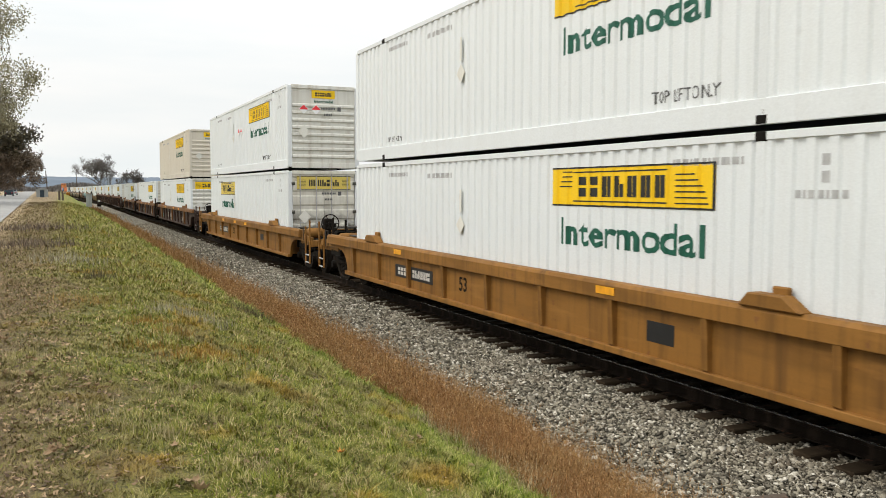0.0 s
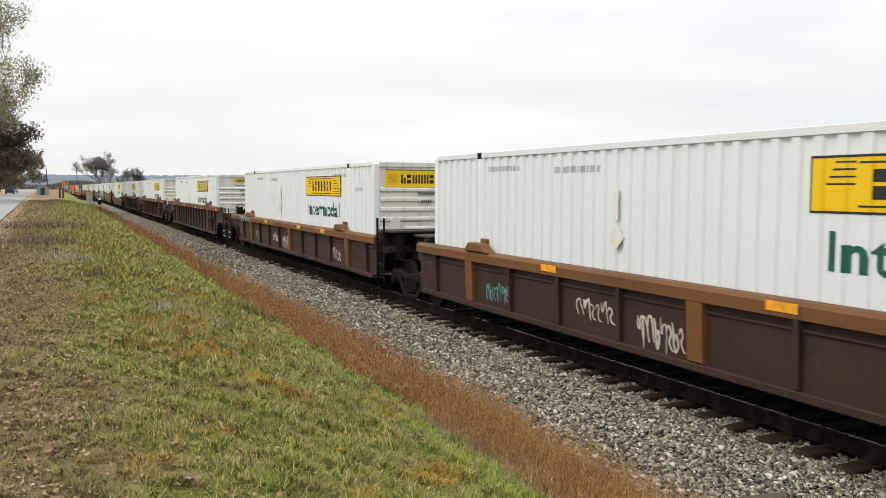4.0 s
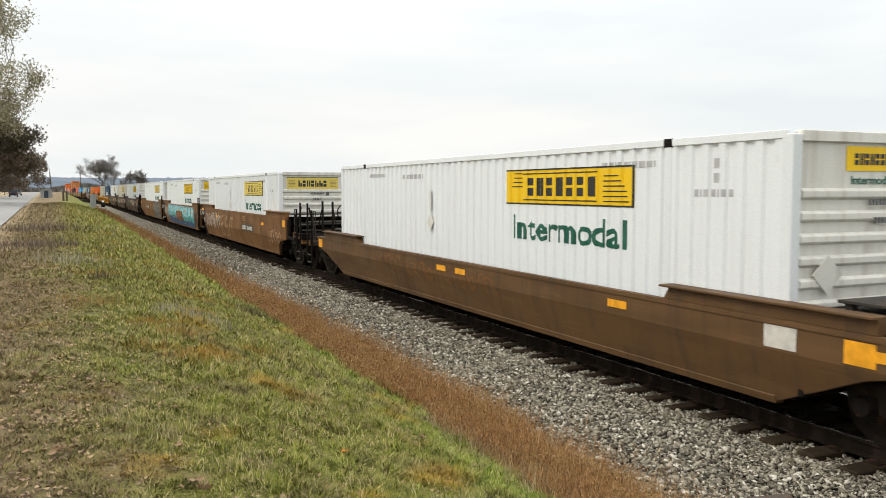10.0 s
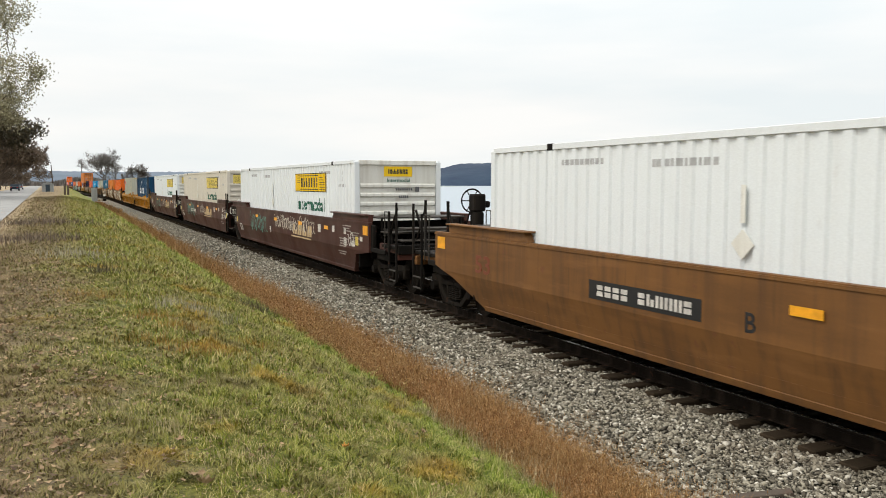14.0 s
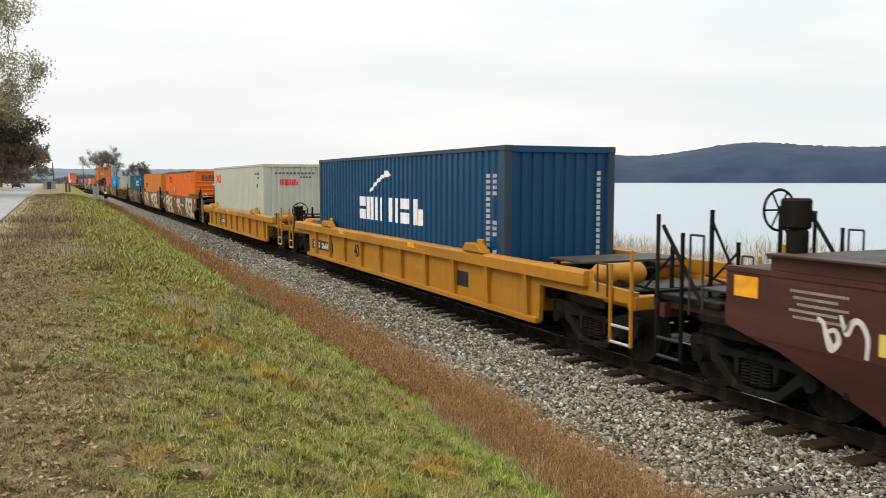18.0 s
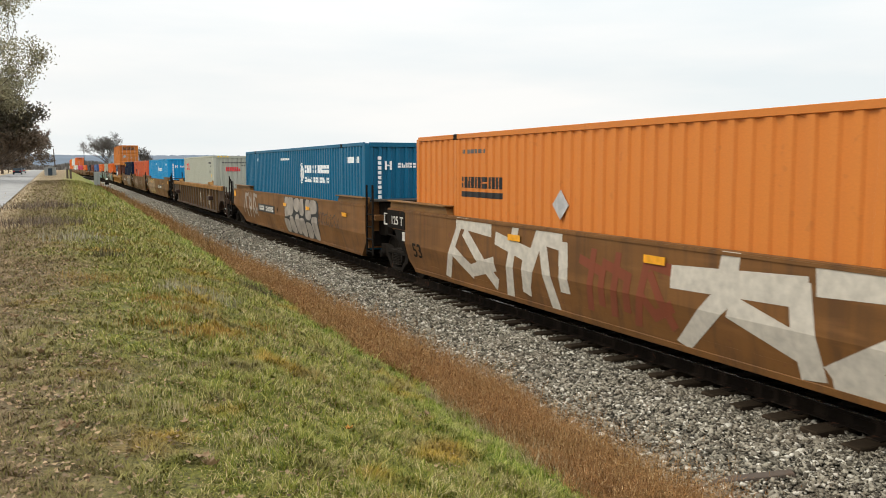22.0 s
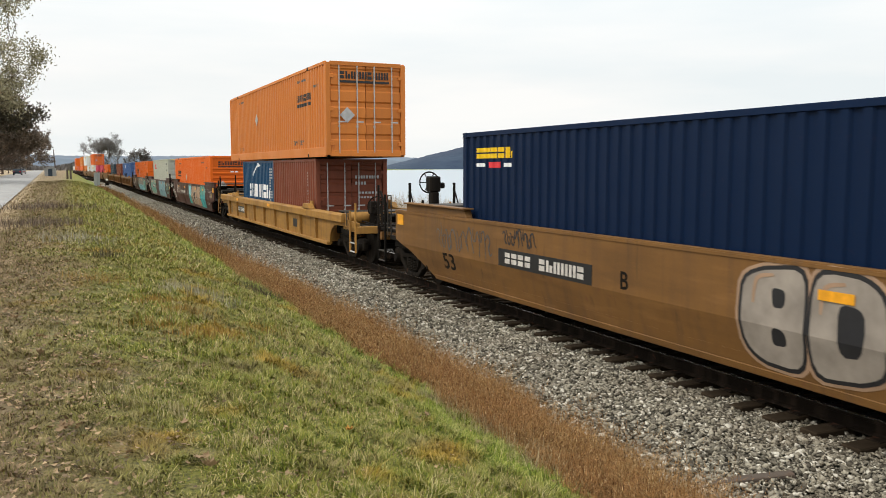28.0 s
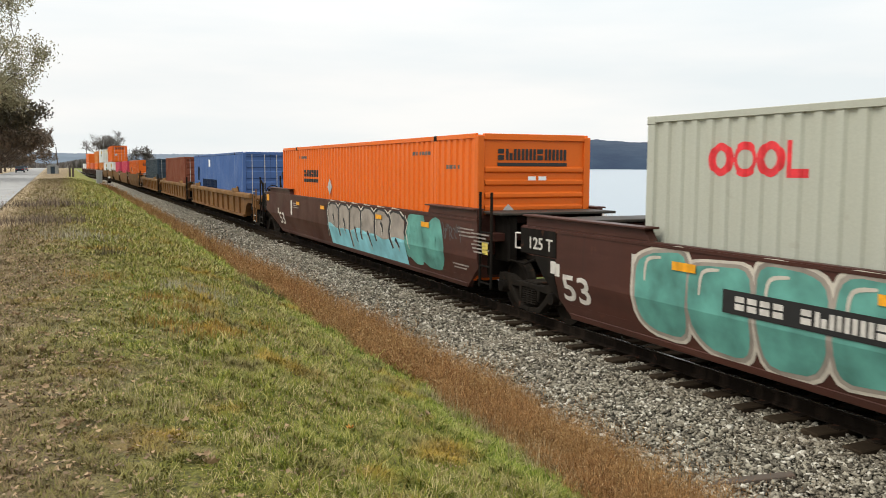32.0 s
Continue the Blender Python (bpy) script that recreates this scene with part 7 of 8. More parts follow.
while n_tie < 250:
    x, h = track(s)
    TIES.append(s)
    t = new("tie", tie_meshes[rn.randrange(6)])
    t.parent = track_root
    t.matrix_local = pose(x + rn.uniform(-0.05, 0.05), s, rn.uniform(-0.012, 0.012), 0, 0, h + rn.uniform(-1.2, 1.2))
    if n_tie < 60:
        for o in (-0.755, 0.755):
            q = new("tie_plate", plate_me)
            q.parent = track_root
            q.location = (x + o, s, 0)
    s += 0.53 + rn.uniform(-0.03, 0.03)
    n_tie += 1
g = Geo()
while s < 420:
    x, h = track(s)
    g.box(x - 1.3, x + 1.3, s - 0.11, s + 0.11, -0.36, -0.17)
    s += 0.55
far_ties = solid("far_ties", g, M_TIE, track_root, "weathered wooden ties further down the line")
tagged(far_ties, kind="stuff")


def stones(name, n, y0, y1, d0, d1, size, seed, power=1.0):
    """Flat, sharp-edged stones strewn over the ballast between two distances from the track's centre."""
    r = np.random.default_rng(seed)
    ang = np.arange(5) * 2 * np.pi / 5
    turn = ang[None] + r.uniform(-0.45, 0.45, (n, 5)) + r.uniform(0, 6.283, (n, 1))
    rad = r.uniform(0.62, 1.15, (n, 5))
    v = np.empty((n, 7, 3))
    v[:, :5, 0], v[:, :5, 1], v[:, :5, 2] = rad * np.cos(turn), rad * np.sin(turn), r.uniform(-0.35, 0.35, (n, 5))
    v[:, 5] = np.stack([r.uniform(-0.5, 0.5, n), r.uniform(-0.5, 0.5, n), r.uniform(0.45, 1.0, n)], -1)
    v[:, 6] = np.stack([r.uniform(-0.4, 0.4, n), r.uniform(-0.4, 0.4, n), np.full(n, -0.8)], -1)
    faces = np.array([(k, (k + 1) % 5, 5) for k in range(5)] + [((k + 1) % 5, k, 6) for k in range(5)])
    grade = np.exp(r.normal(-0.1, 0.33, (n, 1, 1))).clip(0.45, 1.7)
    v *= size * grade * np.stack([r.uniform(0.8, 1.3, n), r.uniform(0.55, 0.95, n), r.uniform(0.35, 0.75, n)], -1)[:, None] * 0.5
    a, b, c = r.normal(0, 0.42, n), r.normal(0, 0.42, n), r.uniform(0, 6.283, n)
    ca, sa, cb, sb, cc, sc_ = np.cos(a), np.sin(a), np.cos(b), np.sin(b), np.cos(c), np.sin(c)
    R = np.stack([np.stack([cc * cb, cc * sb * sa - sc_ * ca, cc * sb * ca + sc_ * sa], -1),
                  np.stack([sc_ * cb, sc_ * sb * sa + cc * ca, sc_ * sb * ca - cc * sa], -1), np.stack([-sb, cb * sa, cb * ca], -1)], 1)
    v = np.einsum("nij,nkj->nki", R, v)
    yy = y0 + (y1 - y0) * r.uniform(0, 1, n) ** power
    d = r.uniform(d0, d1, n)
    lumps = 0.016 * np.sin(yy * 5.1 + 2 * np.sin(d * 3.3)) * np.sin(d * 6.2 + yy * 1.7)
    z = np.array([bed_z(q) for q in d]) + r.uniform(-0.012, 0.026, n) + lumps
    v += np.stack([TX + d, yy, z], -1)[:, None]
    ties = np.array(TIES)
    near = np.abs(yy[:, None] - ties[np.clip(np.searchsorted(ties, yy), 1, len(ties) - 1)[:, None] - np.array([0, 1])]).min(1)
    bare = (np.abs(d) < 1.27) & (near < 0.125) & (r.uniform(0, 1, n) < 0.97)
    v, n = v[~bare], int((~bare).sum())
    f = faces[None] + (np.arange(n) * 7)[:, None, None]
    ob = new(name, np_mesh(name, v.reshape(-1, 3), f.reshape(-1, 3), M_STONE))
    return tagged(ob, "loose grey crushed stones of the track bed", "ballast stones", kind="stuff")


stones("ballast_stones", 42000, 3.4, 12.5, -3.85, -0.85, 0.070, 1, 1.15)
stones("ballast_stones", 40000, 12.0, 30.0, -3.80, -0.85, 0.074, 2, 1.25)
stones("ballast_stones", 16000, 29.0, 75.0, -3.75, -1.0, 0.090, 3, 1.2)
stones("ballast_stones", 6000, 4.0, 30.0, -0.65, 1.8, 0.060, 4, 1.2)


# ---- grass, weeds and reeds ----
def strands(n, px, py, pz, length, width, lean, az, seg=2, droop=0.5):
    """Tapered blades: n roots, lengths, widths, leans (radians) and headings."""
    cols = []
    for k in range(seg + 1):
        t = k / seg
        out = length * np.sin(lean) * (t + droop * t * t) / (1 + droop)
        up = length * np.cos(lean) * (t - 0.18 * droop * t * t)
        cx, cy, cz = px + out * np.cos(az), py + out * np.sin(az), pz + up
        w = width * (1 - 0.85 * t) * 0.5
        wx, wy = -np.sin(az) * w, np.cos(az) * w
        cols.append(np.stack([cx - wx, cy - wy, cz], -1))
        cols.append(np.stack([cx + wx, cy + wy, cz], -1))
    v = np.stack(cols, 1)
    m = 2 * (seg + 1)
    f = np.array([(2 * k, 2 * k + 1, 2 * k + 3, 2 * k + 2) for k in range(seg)])
    f = f[None] + (np.arange(n) * m)[:, None, None]
    return v.reshape(-1, 3), f.reshape(-1, 4)


def ground_many(x, y):
    xs = np.array([p[0] for p in PROFILE], float)
    zs = np.array([p[1] for p in PROFILE], float)
    return np.interp(x, xs, zs)


VI = np.vectorize(verge_in)
VO = np.vectorize(verge_out)


def clumps(x, y, wave, seed):
    """A lumpy field from 0 to 1 with humps about wave metres apart."""
    r = np.random.default_rng(seed)
    f = np.zeros_like(x)
    for k in range(7):
        a, q, ph = r.uniform(0, 6.283), 2 * np.pi / wave * r.uniform(0.6, 1.6), r.uniform(0, 6.283)
        f += np.sin((x * np.cos(a) + y * np.sin(a)) * q + ph + 0.8 * np.sin((y * np.cos(a) - x * np.sin(a)) * q * 0.7))
    return np.clip(0.5 + f / 6.5, 0, 1)


def grass(name, n, y0, y1, x0, size, width, seed, power=1.0, seg=2):
    """Matted turf: blades gathered in small clumps, curled over, thin where the ground is worn."""
    r = np.random.default_rng(seed)
    y = y0 + (y1 - y0) * r.uniform(0, 1, n) ** power
    x = x0 + (VI(y) + 0.15 - x0) * r.uniform(0, 1, n)
    k = n // 9
    idx = r.integers(0, k, n)
    mixx = r.uniform(0, 1, n) < 0.6
    tight = 0.022 + 0.0008 * y0
    x = np.where(mixx, x[idx] + r.normal(0, tight, n), x)
    y = np.where(mixx, y[idx] + r.normal(0, tight, n), y)
    lump, broad = clumps(x, y, 0.34, 3), clumps(x, y, 1.5, 5)
    keep = r.uniform(0, 1, n) < 0.62 + 0.8 * lump
    x, y, lump, broad = x[keep], y[keep], lump[keep], broad[keep]
    n = len(x)
    worn = np.clip((x + 0.02 * y + 0.6 * broad - 0.2) / 1.4, 0.62, 1)
    ln = size * r.uniform(0.5, 1.3, n) * (0.55 + 0.8 * lump) * (0.75 + 0.5 * broad) * worn
    ln *= np.where(r.uniform(0, 1, n) < 0.025, 1.7, 1.0)
    comb = 6.283 * clumps(x, y, 0.55, 8) * 2
    sweep = np.where(r.uniform(0, 1, n) < 0.55, comb + r.normal(0, 0.7, n), r.uniform(0, 6.283, n))
    v, f = strands(n, x, y, ground_many(x, y) - 0.008 + 0.04 * lump * worn, ln, width * r.uniform(0.6, 1.5, n), r.uniform(0.35, 1.62, n), sweep, seg, 1.9)
    ob = new(name, np_mesh(name, v, f, M_BLADE))
    return tagged(ob, "short autumn grass, green with straw-coloured blades", "grass", kind="stuff")


grass("grass", 190000, 3.2, 8.2, -1.3, 0.085, 0.0068, 11, 1.1)
grass("grass", 170000, 7.5, 17.0, -1.9, 0.095, 0.0105, 12, 1.15)
grass("grass", 130000, 16.0, 38.0, -2.3, 0.12, 0.022, 13, 1.2, 1)
grass("grass", 50000, 36.0, 120.0, -3.6, 0.20, 0.040, 14, 1.3, 1)
grass("grass", 14000, -7.0, 3.4, -1.6, 0.12, 0.009, 15, 0.6, 1)


def litter(n, y0, y1, x0, x1, size, seed, mat):
    """Dry leaves and bits of straw matted together along the road's edge."""
    r = np.random.default_rng(seed)
    k = n // 14
    cy, cx = y0 + (y1 - y0) * r.uniform(0, 1, k) ** 1.4, r.uniform(x0, x1, k)
    i = r.integers(0, k, n)
    y, x = cy[i] + r.normal(0, 0.13, n), cx[i] + r.normal(0, 0.10, n)
    c = np.stack([x, y, ground_many(x, y) + r.uniform(0.01, 0.045, n)], -1)
    u = r.normal(0, 1, (n, 3)) * (1, 1, 0.35)
    u /= np.linalg.norm(u, axis=1)[:, None]
    w = np.cross(u, r.normal(0, 0.45, (n, 3)) + (0, 0, 1))
    w /= np.linalg.norm(w, axis=1)[:, None]
    s_ = size * r.uniform(0.5, 1.3, n)[:, None]
    bend = np.cross(u, w) * s_ * 0.35
    v = np.stack([c - u * s_, c + w * s_ * 0.6 + bend, c + u * s_, c - w * s_ * 0.6 + bend], 1).reshape(-1, 3)
    f = np.concatenate([np.arange(n * 4).reshape(-1, 4)])
    return tagged(new("leaf_litter", np_mesh("leaf_litter", v, f, mat)), "dry brown leaf litter matted in the grass", "leaf litter", kind="stuff")


M_WEED, wd_nt, wd_bs, wd_co = material("rusty_dry_weeds")
wd_geo = wd_nt.nodes.new("ShaderNodeNewGeometry")
wd_rnd = wd_geo.outputs["Random Per Island"]
wd_c = mixc(wd_nt, ramp(wd_nt, wd_rnd, 0, 1), (0.108, 0.053, 0.018), (0.40, 0.207, 0.078))
wd_c = mixc(wd_nt, ramp(wd_nt, noise_at(wd_nt, wd_geo.outputs["Position"], 1.3, 4), 0.45, 0.65, 0, 0.55), wd_c, mixc(wd_nt, ramp(wd_nt, wd_rnd, 0, 1), (0.115, 0.070, 0.026), (0.36, 0.235, 0.09)))
wd_c = mixc(wd_nt, ramp(wd_nt, wd_rnd, 0.93, 0.96), wd_c, (0.55, 0.40, 0.21))
wd_nt.links.new(wd_c, wd_bs.inputs["Base Color"])
wd_bs.inputs["Roughness"].default_value = 0.8
wd_bs.inputs["Specular IOR Level"].default_value = 0.15


def weeds(name, n, y0, y1, size, width, seed, power=1.0, twigs=9, heads=True):
    """Bushy dry weeds in clumps: leaning stems that fork into fine upright twigs with small seed heads."""
    r = np.random.default_rng(seed)
    m = max(40, n // 16)
    cy = y0 + (y1 - y0) * r.uniform(0, 1, m) ** power
    cu = np.clip(r.normal(0.46, 0.27, m), 0.02, 1.0)
    ch = r.uniform(0.50, 1.25, m)
    i = r.integers(0, m, n)
    y = cy[i] + r.normal(0, 0.13, n)
    a, b = VI(y) + 0.05, VO(y)
    u = np.clip(cu[i] + r.normal(0, 0.10, n), -0.02, 1.05)
    x = a + (b - a) * u
    h = size * ch[i] * r.uniform(0.55, 1.15, n) * (0.45 + 0.65 * np.sin(np.pi * np.clip(u, 0.10, 0.90)))
    h *= np.where(r.uniform(0, 1, n) < 0.12, 1.38, 1.0)
    z = ground_many(x, y) - 0.02
    lean, az = r.uniform(0.05, 0.75, n), r.uniform(0, 6.283, n)
    vs, fs, base = [], [], 0

    def put(v, f):
        nonlocal base
        vs.append(v), fs.append(f + base)
        base += len(v)
    put(*strands(n, x, y, z, h, np.full(n, width), lean, az, 2, 0.4))
    for k in range(twigs):
        t = r.uniform(0.15, 1.0, n) ** 0.7
        px = x + h * np.sin(lean) * t * np.cos(az)
        py = y + h * np.sin(lean) * t * np.sin(az)
        pz = z + h * np.cos(lean) * t * 0.95
        ln, le, az2 = h * r.uniform(0.10, 0.34, n), r.uniform(0.3, 1.9, n), r.uniform(0, 6.283, n)
        put(*strands(n, px, py, pz, ln, np.full(n, width * 0.7), le, az2, 1, 0.0))
        if heads:
            g = r.uniform(0.45, 1.0, n)
            put(*strands(n, px + ln * g * np.sin(le) * np.cos(az2), py + ln * g * np.sin(le) * np.sin(az2), pz + ln * g * np.cos(le),
                         r.uniform(0.015, 0.045, n), np.full(n, width * 2.0), r.uniform(0.1, 2.2, n), r.uniform(0, 6.283, n), 1, 0.0))
    ob = new(name, np_mesh(name, np.concatenate(vs), np.concatenate(fs), M_WEED))
    return tagged(ob, "belt of dry rust-brown weeds beside the ballast", "weeds", kind="stuff")


weeds("dry_weeds", 13000, 2.8, 9.5, 0.44, 0.0027, 21, 1.1, 12)
weeds("dry_weeds", 16000, 9.0, 24.0, 0.43, 0.0048, 22, 1.15, 8)
weeds("dry_weeds", 10000, 23.0, 80.0, 0.44, 0.015, 23, 1.25, 6, False)
weeds("dry_weeds", 3500, 78.0, 150.0, 0.50, 0.045, 24, 1.0, 5, False)

M_REED, rd_nt, rd_bs, rd_co = material("dry_reeds")
rd_geo = rd_nt.nodes.new("ShaderNodeNewGeometry")
rd_c = mixc(rd_nt, ramp(rd_nt, rd_geo.outputs["Random Per Island"], 0, 1), (0.26, 0.20, 0.14), (0.62, 0.52, 0.40))
rd_nt.links.new(rd_c, rd_bs.inputs["Base Color"])
rd_bs.inputs["Roughness"].default_value = 0.8
r_ = np.random.default_rng(31)
n_ = 60000
yr = 3 + 110 * r_.uniform(0, 1, n_) ** 1.3
xr = 14.3 + 4.5 * r_.uniform(0, 1, n_) ** 0.8
hr = (1.50 + 0.28 * np.sin(yr * 0.55) + 0.3 * np.sin(yr * 1.7 + 1)) * r_.uniform(0.75, 1.15, n_)
vr, fr = strands(n_, xr, yr, ground_many(xr, yr), hr, np.full(n_, 0.0085), r_.uniform(0.0, 0.32, n_), r_.uniform(0, 6.283, n_), 1, 0.5)
vr2, fr2 = strands(n_, xr, yr, ground_many(xr, yr) + hr * 0.82, hr * 0.20, np.full(n_, 0.017), r_.uniform(0.1, 1.1, n_), r_.uniform(0, 6.283, n_), 1, 0.5)
tagged(new("reeds", np_mesh("reeds", np.concatenate([vr, vr2]), np.concatenate([fr, fr2 + len(vr)]) if fr.shape[1] == fr2.shape[1] else fr, M_REED)), "tall dry tan reeds along the lake shore", "reeds", kind="stuff")


# ---- trees ----
M_BARK = paint("grey_brown_bark", (0.085, 0.065, 0.05), 0.9, amount=0.4, wear=0.1, bumps=0.6)


def leaf_material(name, a, b):
    m, nt, bs, co = material(name)
    geo = nt.nodes.new("ShaderNodeNewGeometry")
    nt.links.new(mixc(nt, ramp(nt, geo.outputs["Random Per Island"], 0, 1), a, b), bs.inputs["Base Color"])
    bs.inputs["Roughness"].default_value = 0.7
    return m


M_LEAFPALE = leaf_material("pale_autumn_leaves", (0.16, 0.15, 0.075), (0.41, 0.37, 0.23))
M_LEAFDARK = leaf_material("dark_autumn_leaves", (0.025, 0.022, 0.010), (0.085, 0.065, 0.03))
M_LEAFGREY = leaf_material("grey_twig_ends", (0.085, 0.075, 0.068), (0.18, 0.16, 0.145))
M_LEAFBROWN = leaf_material("brown_withered_leaves", (0.075, 0.055, 0.035), (0.17, 0.12, 0.08))


def tree(label, x, y, height, spread, first, leafmat, n_leaf, leaf, seed, levels=5, thick=0.26, nb=6, gap=0.0, rmin=0.02):
    """A trunk with forking limbs; leaves in clumps at the tips. first: height of the lowest limbs."""
    rn = random.Random(seed)
    root = thing("tree", label, "tree", "trees")
    root.location = (x, y, 0.9 if x < 4 else ground_z(x))
    wood, twigs, tips = Geo(), Geo(), []

    def limb(p, d, ln, r, lv):
        r = max(r, rmin)
        q, pts = Vector(p), [Vector(p)]
        for k in range(3):
            d = (d + Vector((rn.uniform(-0.22, 0.22), rn.uniform(-0.22, 0.22), rn.uniform(-0.05, 0.18)))).normalized()
            q = q + d * ln / 3
            pts.append(q.copy())
        for k in range(3):
            (wood if lv > 2 else twigs).tube(pts[k], pts[k + 1], r * (1 - 0.2 * k), 7 if lv > 3 else 4, r * (1 - 0.2 * (k + 1)))
        if lv <= 1:
            tips.extend(pts[1:])
        if lv == 0:
            return
        for k in range(rn.choice((2, 3, 3) if lv > 1 else (2, 3))):
            side = Vector((rn.uniform(-1, 1), rn.uniform(-1, 1), rn.uniform(-0.25, 0.7))).normalized()
            limb(pts[rn.choice((1, 2, 3)) if k else 3], (d * 0.75 + side * 0.8).normalized(), ln * rn.uniform(0.58, 0.82), r * 0.58, lv - 1)
    wood.tube((0, 0, -0.3), (0, 0, first), thick * 1.15, 10, thick * 0.85)
    wood.tube((0, 0, first), (0.1, 0.05, height * 0.62), thick * 0.85, 9, thick * 0.4)
    for k in range(nb):
        a = 2 * math.pi * k / nb + rn.uniform(-0.4, 0.4)
        z = first + (height * 0.62 - first) * (k / nb)
        e = 0.35 + 0.9 * k / nb
        limb((0.03, 0.02, z), Vector((math.cos(a), math.sin(a), e)).normalized(), spread * rn.uniform(0.42, 0.55) * (1.0 - 0.25 * k / nb), thick * 0.5, levels - 1)
    limb((0.1, 0.05, height * 0.62), Vector((0.05, 0, 1)), height * 0.2, thick * 0.4, levels - 1)
    solid("trunk", wood, M_BARK, root)
    solid("branchwork", twigs, M_BARK, root)
    if n_leaf:
        r = np.random.default_rng(seed)
        tp = np.array([tuple(t) for t in tips])
        # clumps, uneven
        keep = r.uniform(0, 1, len(tp)) > gap
        tp = tp[keep]
        c = tp[r.integers(0, len(tp), n_leaf)] + r.normal(0, spread * 0.035, (n_leaf, 3))
        u = r.normal(0, 1, (n_leaf, 3))
        u /= np.linalg.norm(u, axis=1)[:, None]
        w = np.cross(u, r.normal(0, 1, (n_leaf, 3)))
        w /= np.linalg.norm(w, axis=1)[:, None]
        s_ = leaf * r.uniform(0.6, 1.3, n_leaf)[:, None]
        v = np.stack([c - u * s_, c + w * s_ * 0.55, c + u * s_, c - w * s_ * 0.55], 1).reshape(-1, 3)
        f = np.arange(n_leaf * 4).reshape(-1, 4)
        part("crown", np_mesh("crown", v, f, leafmat), root)
    return root


tree("tall cottonwood with sparse pale autumn leaves beside the road", -11.8, 96, 19.5, 12.5, 4.2, M_LEAFPALE, 75000, 0.13, 3, 6, 0.36, 9, 0.12)
tree("dark leafy tree overhanging the road", -17.0, 112, 24.5, 11.0, 2.6, M_LEAFDARK, 52000, 0.21, 8, 5, 0.36, 12)
tree("half-bare tree with withered brown leaves", -13.6, 165, 11.5, 9.5, 1.2, M_LEAFBROWN, 42000, 0.24, 12, 6, 0.28, 9, 0, 0.035)
tree("half-bare tree with withered brown leaves", -13.6, 205, 12.5, 10.5, 1.2, M_LEAFBROWN, 36000, 0.28, 15, 6, 0.28, 9, 0, 0.04)
tree("half-bare tree with withered brown leaves", -15.6, 250, 13.5, 12.0, 1.5, M_LEAFBROWN, 20000, 0.30, 19, 6, 0.3, 8, 0, 0.05)
tree("half-bare tree with withered brown leaves", -17.0, 335, 15.0, 12.0, 1.5, M_LEAFBROWN, 14000, 0.36, 23, 5, 0.3, 8, 0, 0.06)
for bx_, by_, bh_, bs_ in ((-15.5, 138, 5.0, 5.5), (-17.5, 152, 6.5, 6.5), (-14.8, 182, 4.6, 5.0), (-15.0, 228, 5.5, 6.0), (-16.5, 290, 6.5, 7.5), (-20.0, 175, 8.0, 8.0)):
    tree("low brown bush under the roadside trees", bx_, by_, bh_, bs_, 0.3, M_LEAFDARK if by_ < 160 else M_LEAFBROWN, 9000, 0.22, int(by_), 4, 0.14, 8, 0, 0.03)
tree("bare spreading tree by the lake shore", 18.0, 425, 15.0, 12.0, 2.5, M_LEAFGREY, 16000, 0.15, 31, 6, 0.42, 11, 0, 0.034)
tree("bare tree by the lake shore", 18.0, 232, 7.4, 5.0, 1.5, M_LEAFGREY, 3500, 0.13, 37, 6, 0.22, 9, 0, 0.035)
tree("small bare tree by the lake shore", 31, 265, 5.0, 5.0, 1.2, M_LEAFGREY, 2000, 0.13, 41, 5, 0.2, 7, 0, 0.03)

# far line of brush at the end of the road
r_ = np.random.default_rng(44)
n_ = 9000
xb = r_.uniform(-120, 60, n_)
yb_ = 620 + r_.uniform(0, 60, n_)
hb_ = 3.0 + 3 * r_.uniform(0, 1, n_) + 2 * np.sin(xb * 0.12)
vb, fb = strands(n_, xb, yb_, np.full(n_, 0.8), hb_, np.full(n_, 1.4), r_.uniform(0, 0.6, n_), r_.uniform(0, 6.283, n_), 2, 0.5)
tagged(new("far_brush", np_mesh("far_brush", vb, fb, M_LEAFGREY)), "far line of leafless brown brush", "brush", kind="stuff")

# ---- things along the line and the road ----
M_CABINET = paint("silver_cabinet_metal", (0.34, 0.36, 0.36), 0.5, metal=0.3, amount=0.3, wear=0.1)
M_CONCRETE = plain("pale_concrete", (0.42, 0.41, 0.39), 0.9, var=0.15, scale=3)
M_POLE = paint("weathered_pole_wood", (0.10, 0.08, 0.065), 0.9, amount=0.4, wear=0.1)
cab = thing("signal_cabinet", "grey metal signal cabinet on a concrete base", "signal cabinet")
solid("cabinet_body", Geo().box(-0.40, 0.40, -0.35, 0.35, 0.15, 1.95), M_CABINET, cab, bev=0.02)
solid("cabinet_door", Geo().box(-0.34, 0.34, -0.375, -0.352, 0.25, 1.85), M_CABINET, cab, bev=0.01)
solid("cabinet_roof", Geo().prism(((-0.46, 1.95), (0.46, 1.95), (0.40, 2.05), (-0.40, 2.05)), "y", -0.42, 0.42), M_CABINET, cab, bev=0.01)
solid("concrete_base", Geo().box(-0.7, 1.9, -0.6, 0.6, -0.6, 0.15), M_CONCRETE, cab, bev=0.02)
cab.location = (4.0, 133, -0.05)
sw = thing("switch_stand", "white-topped dark switch stand beside the track", "switch stand")
solid("stand_base", Geo().box(-0.25, 0.25, -0.2, 0.2, 0, 0.35), M_GRIME, sw, bev=0.02)
solid("stand_mast", Geo().tube((0, 0, 0.3), (0, 0, 0.95), 0.04, 8), M_GRIME, sw)
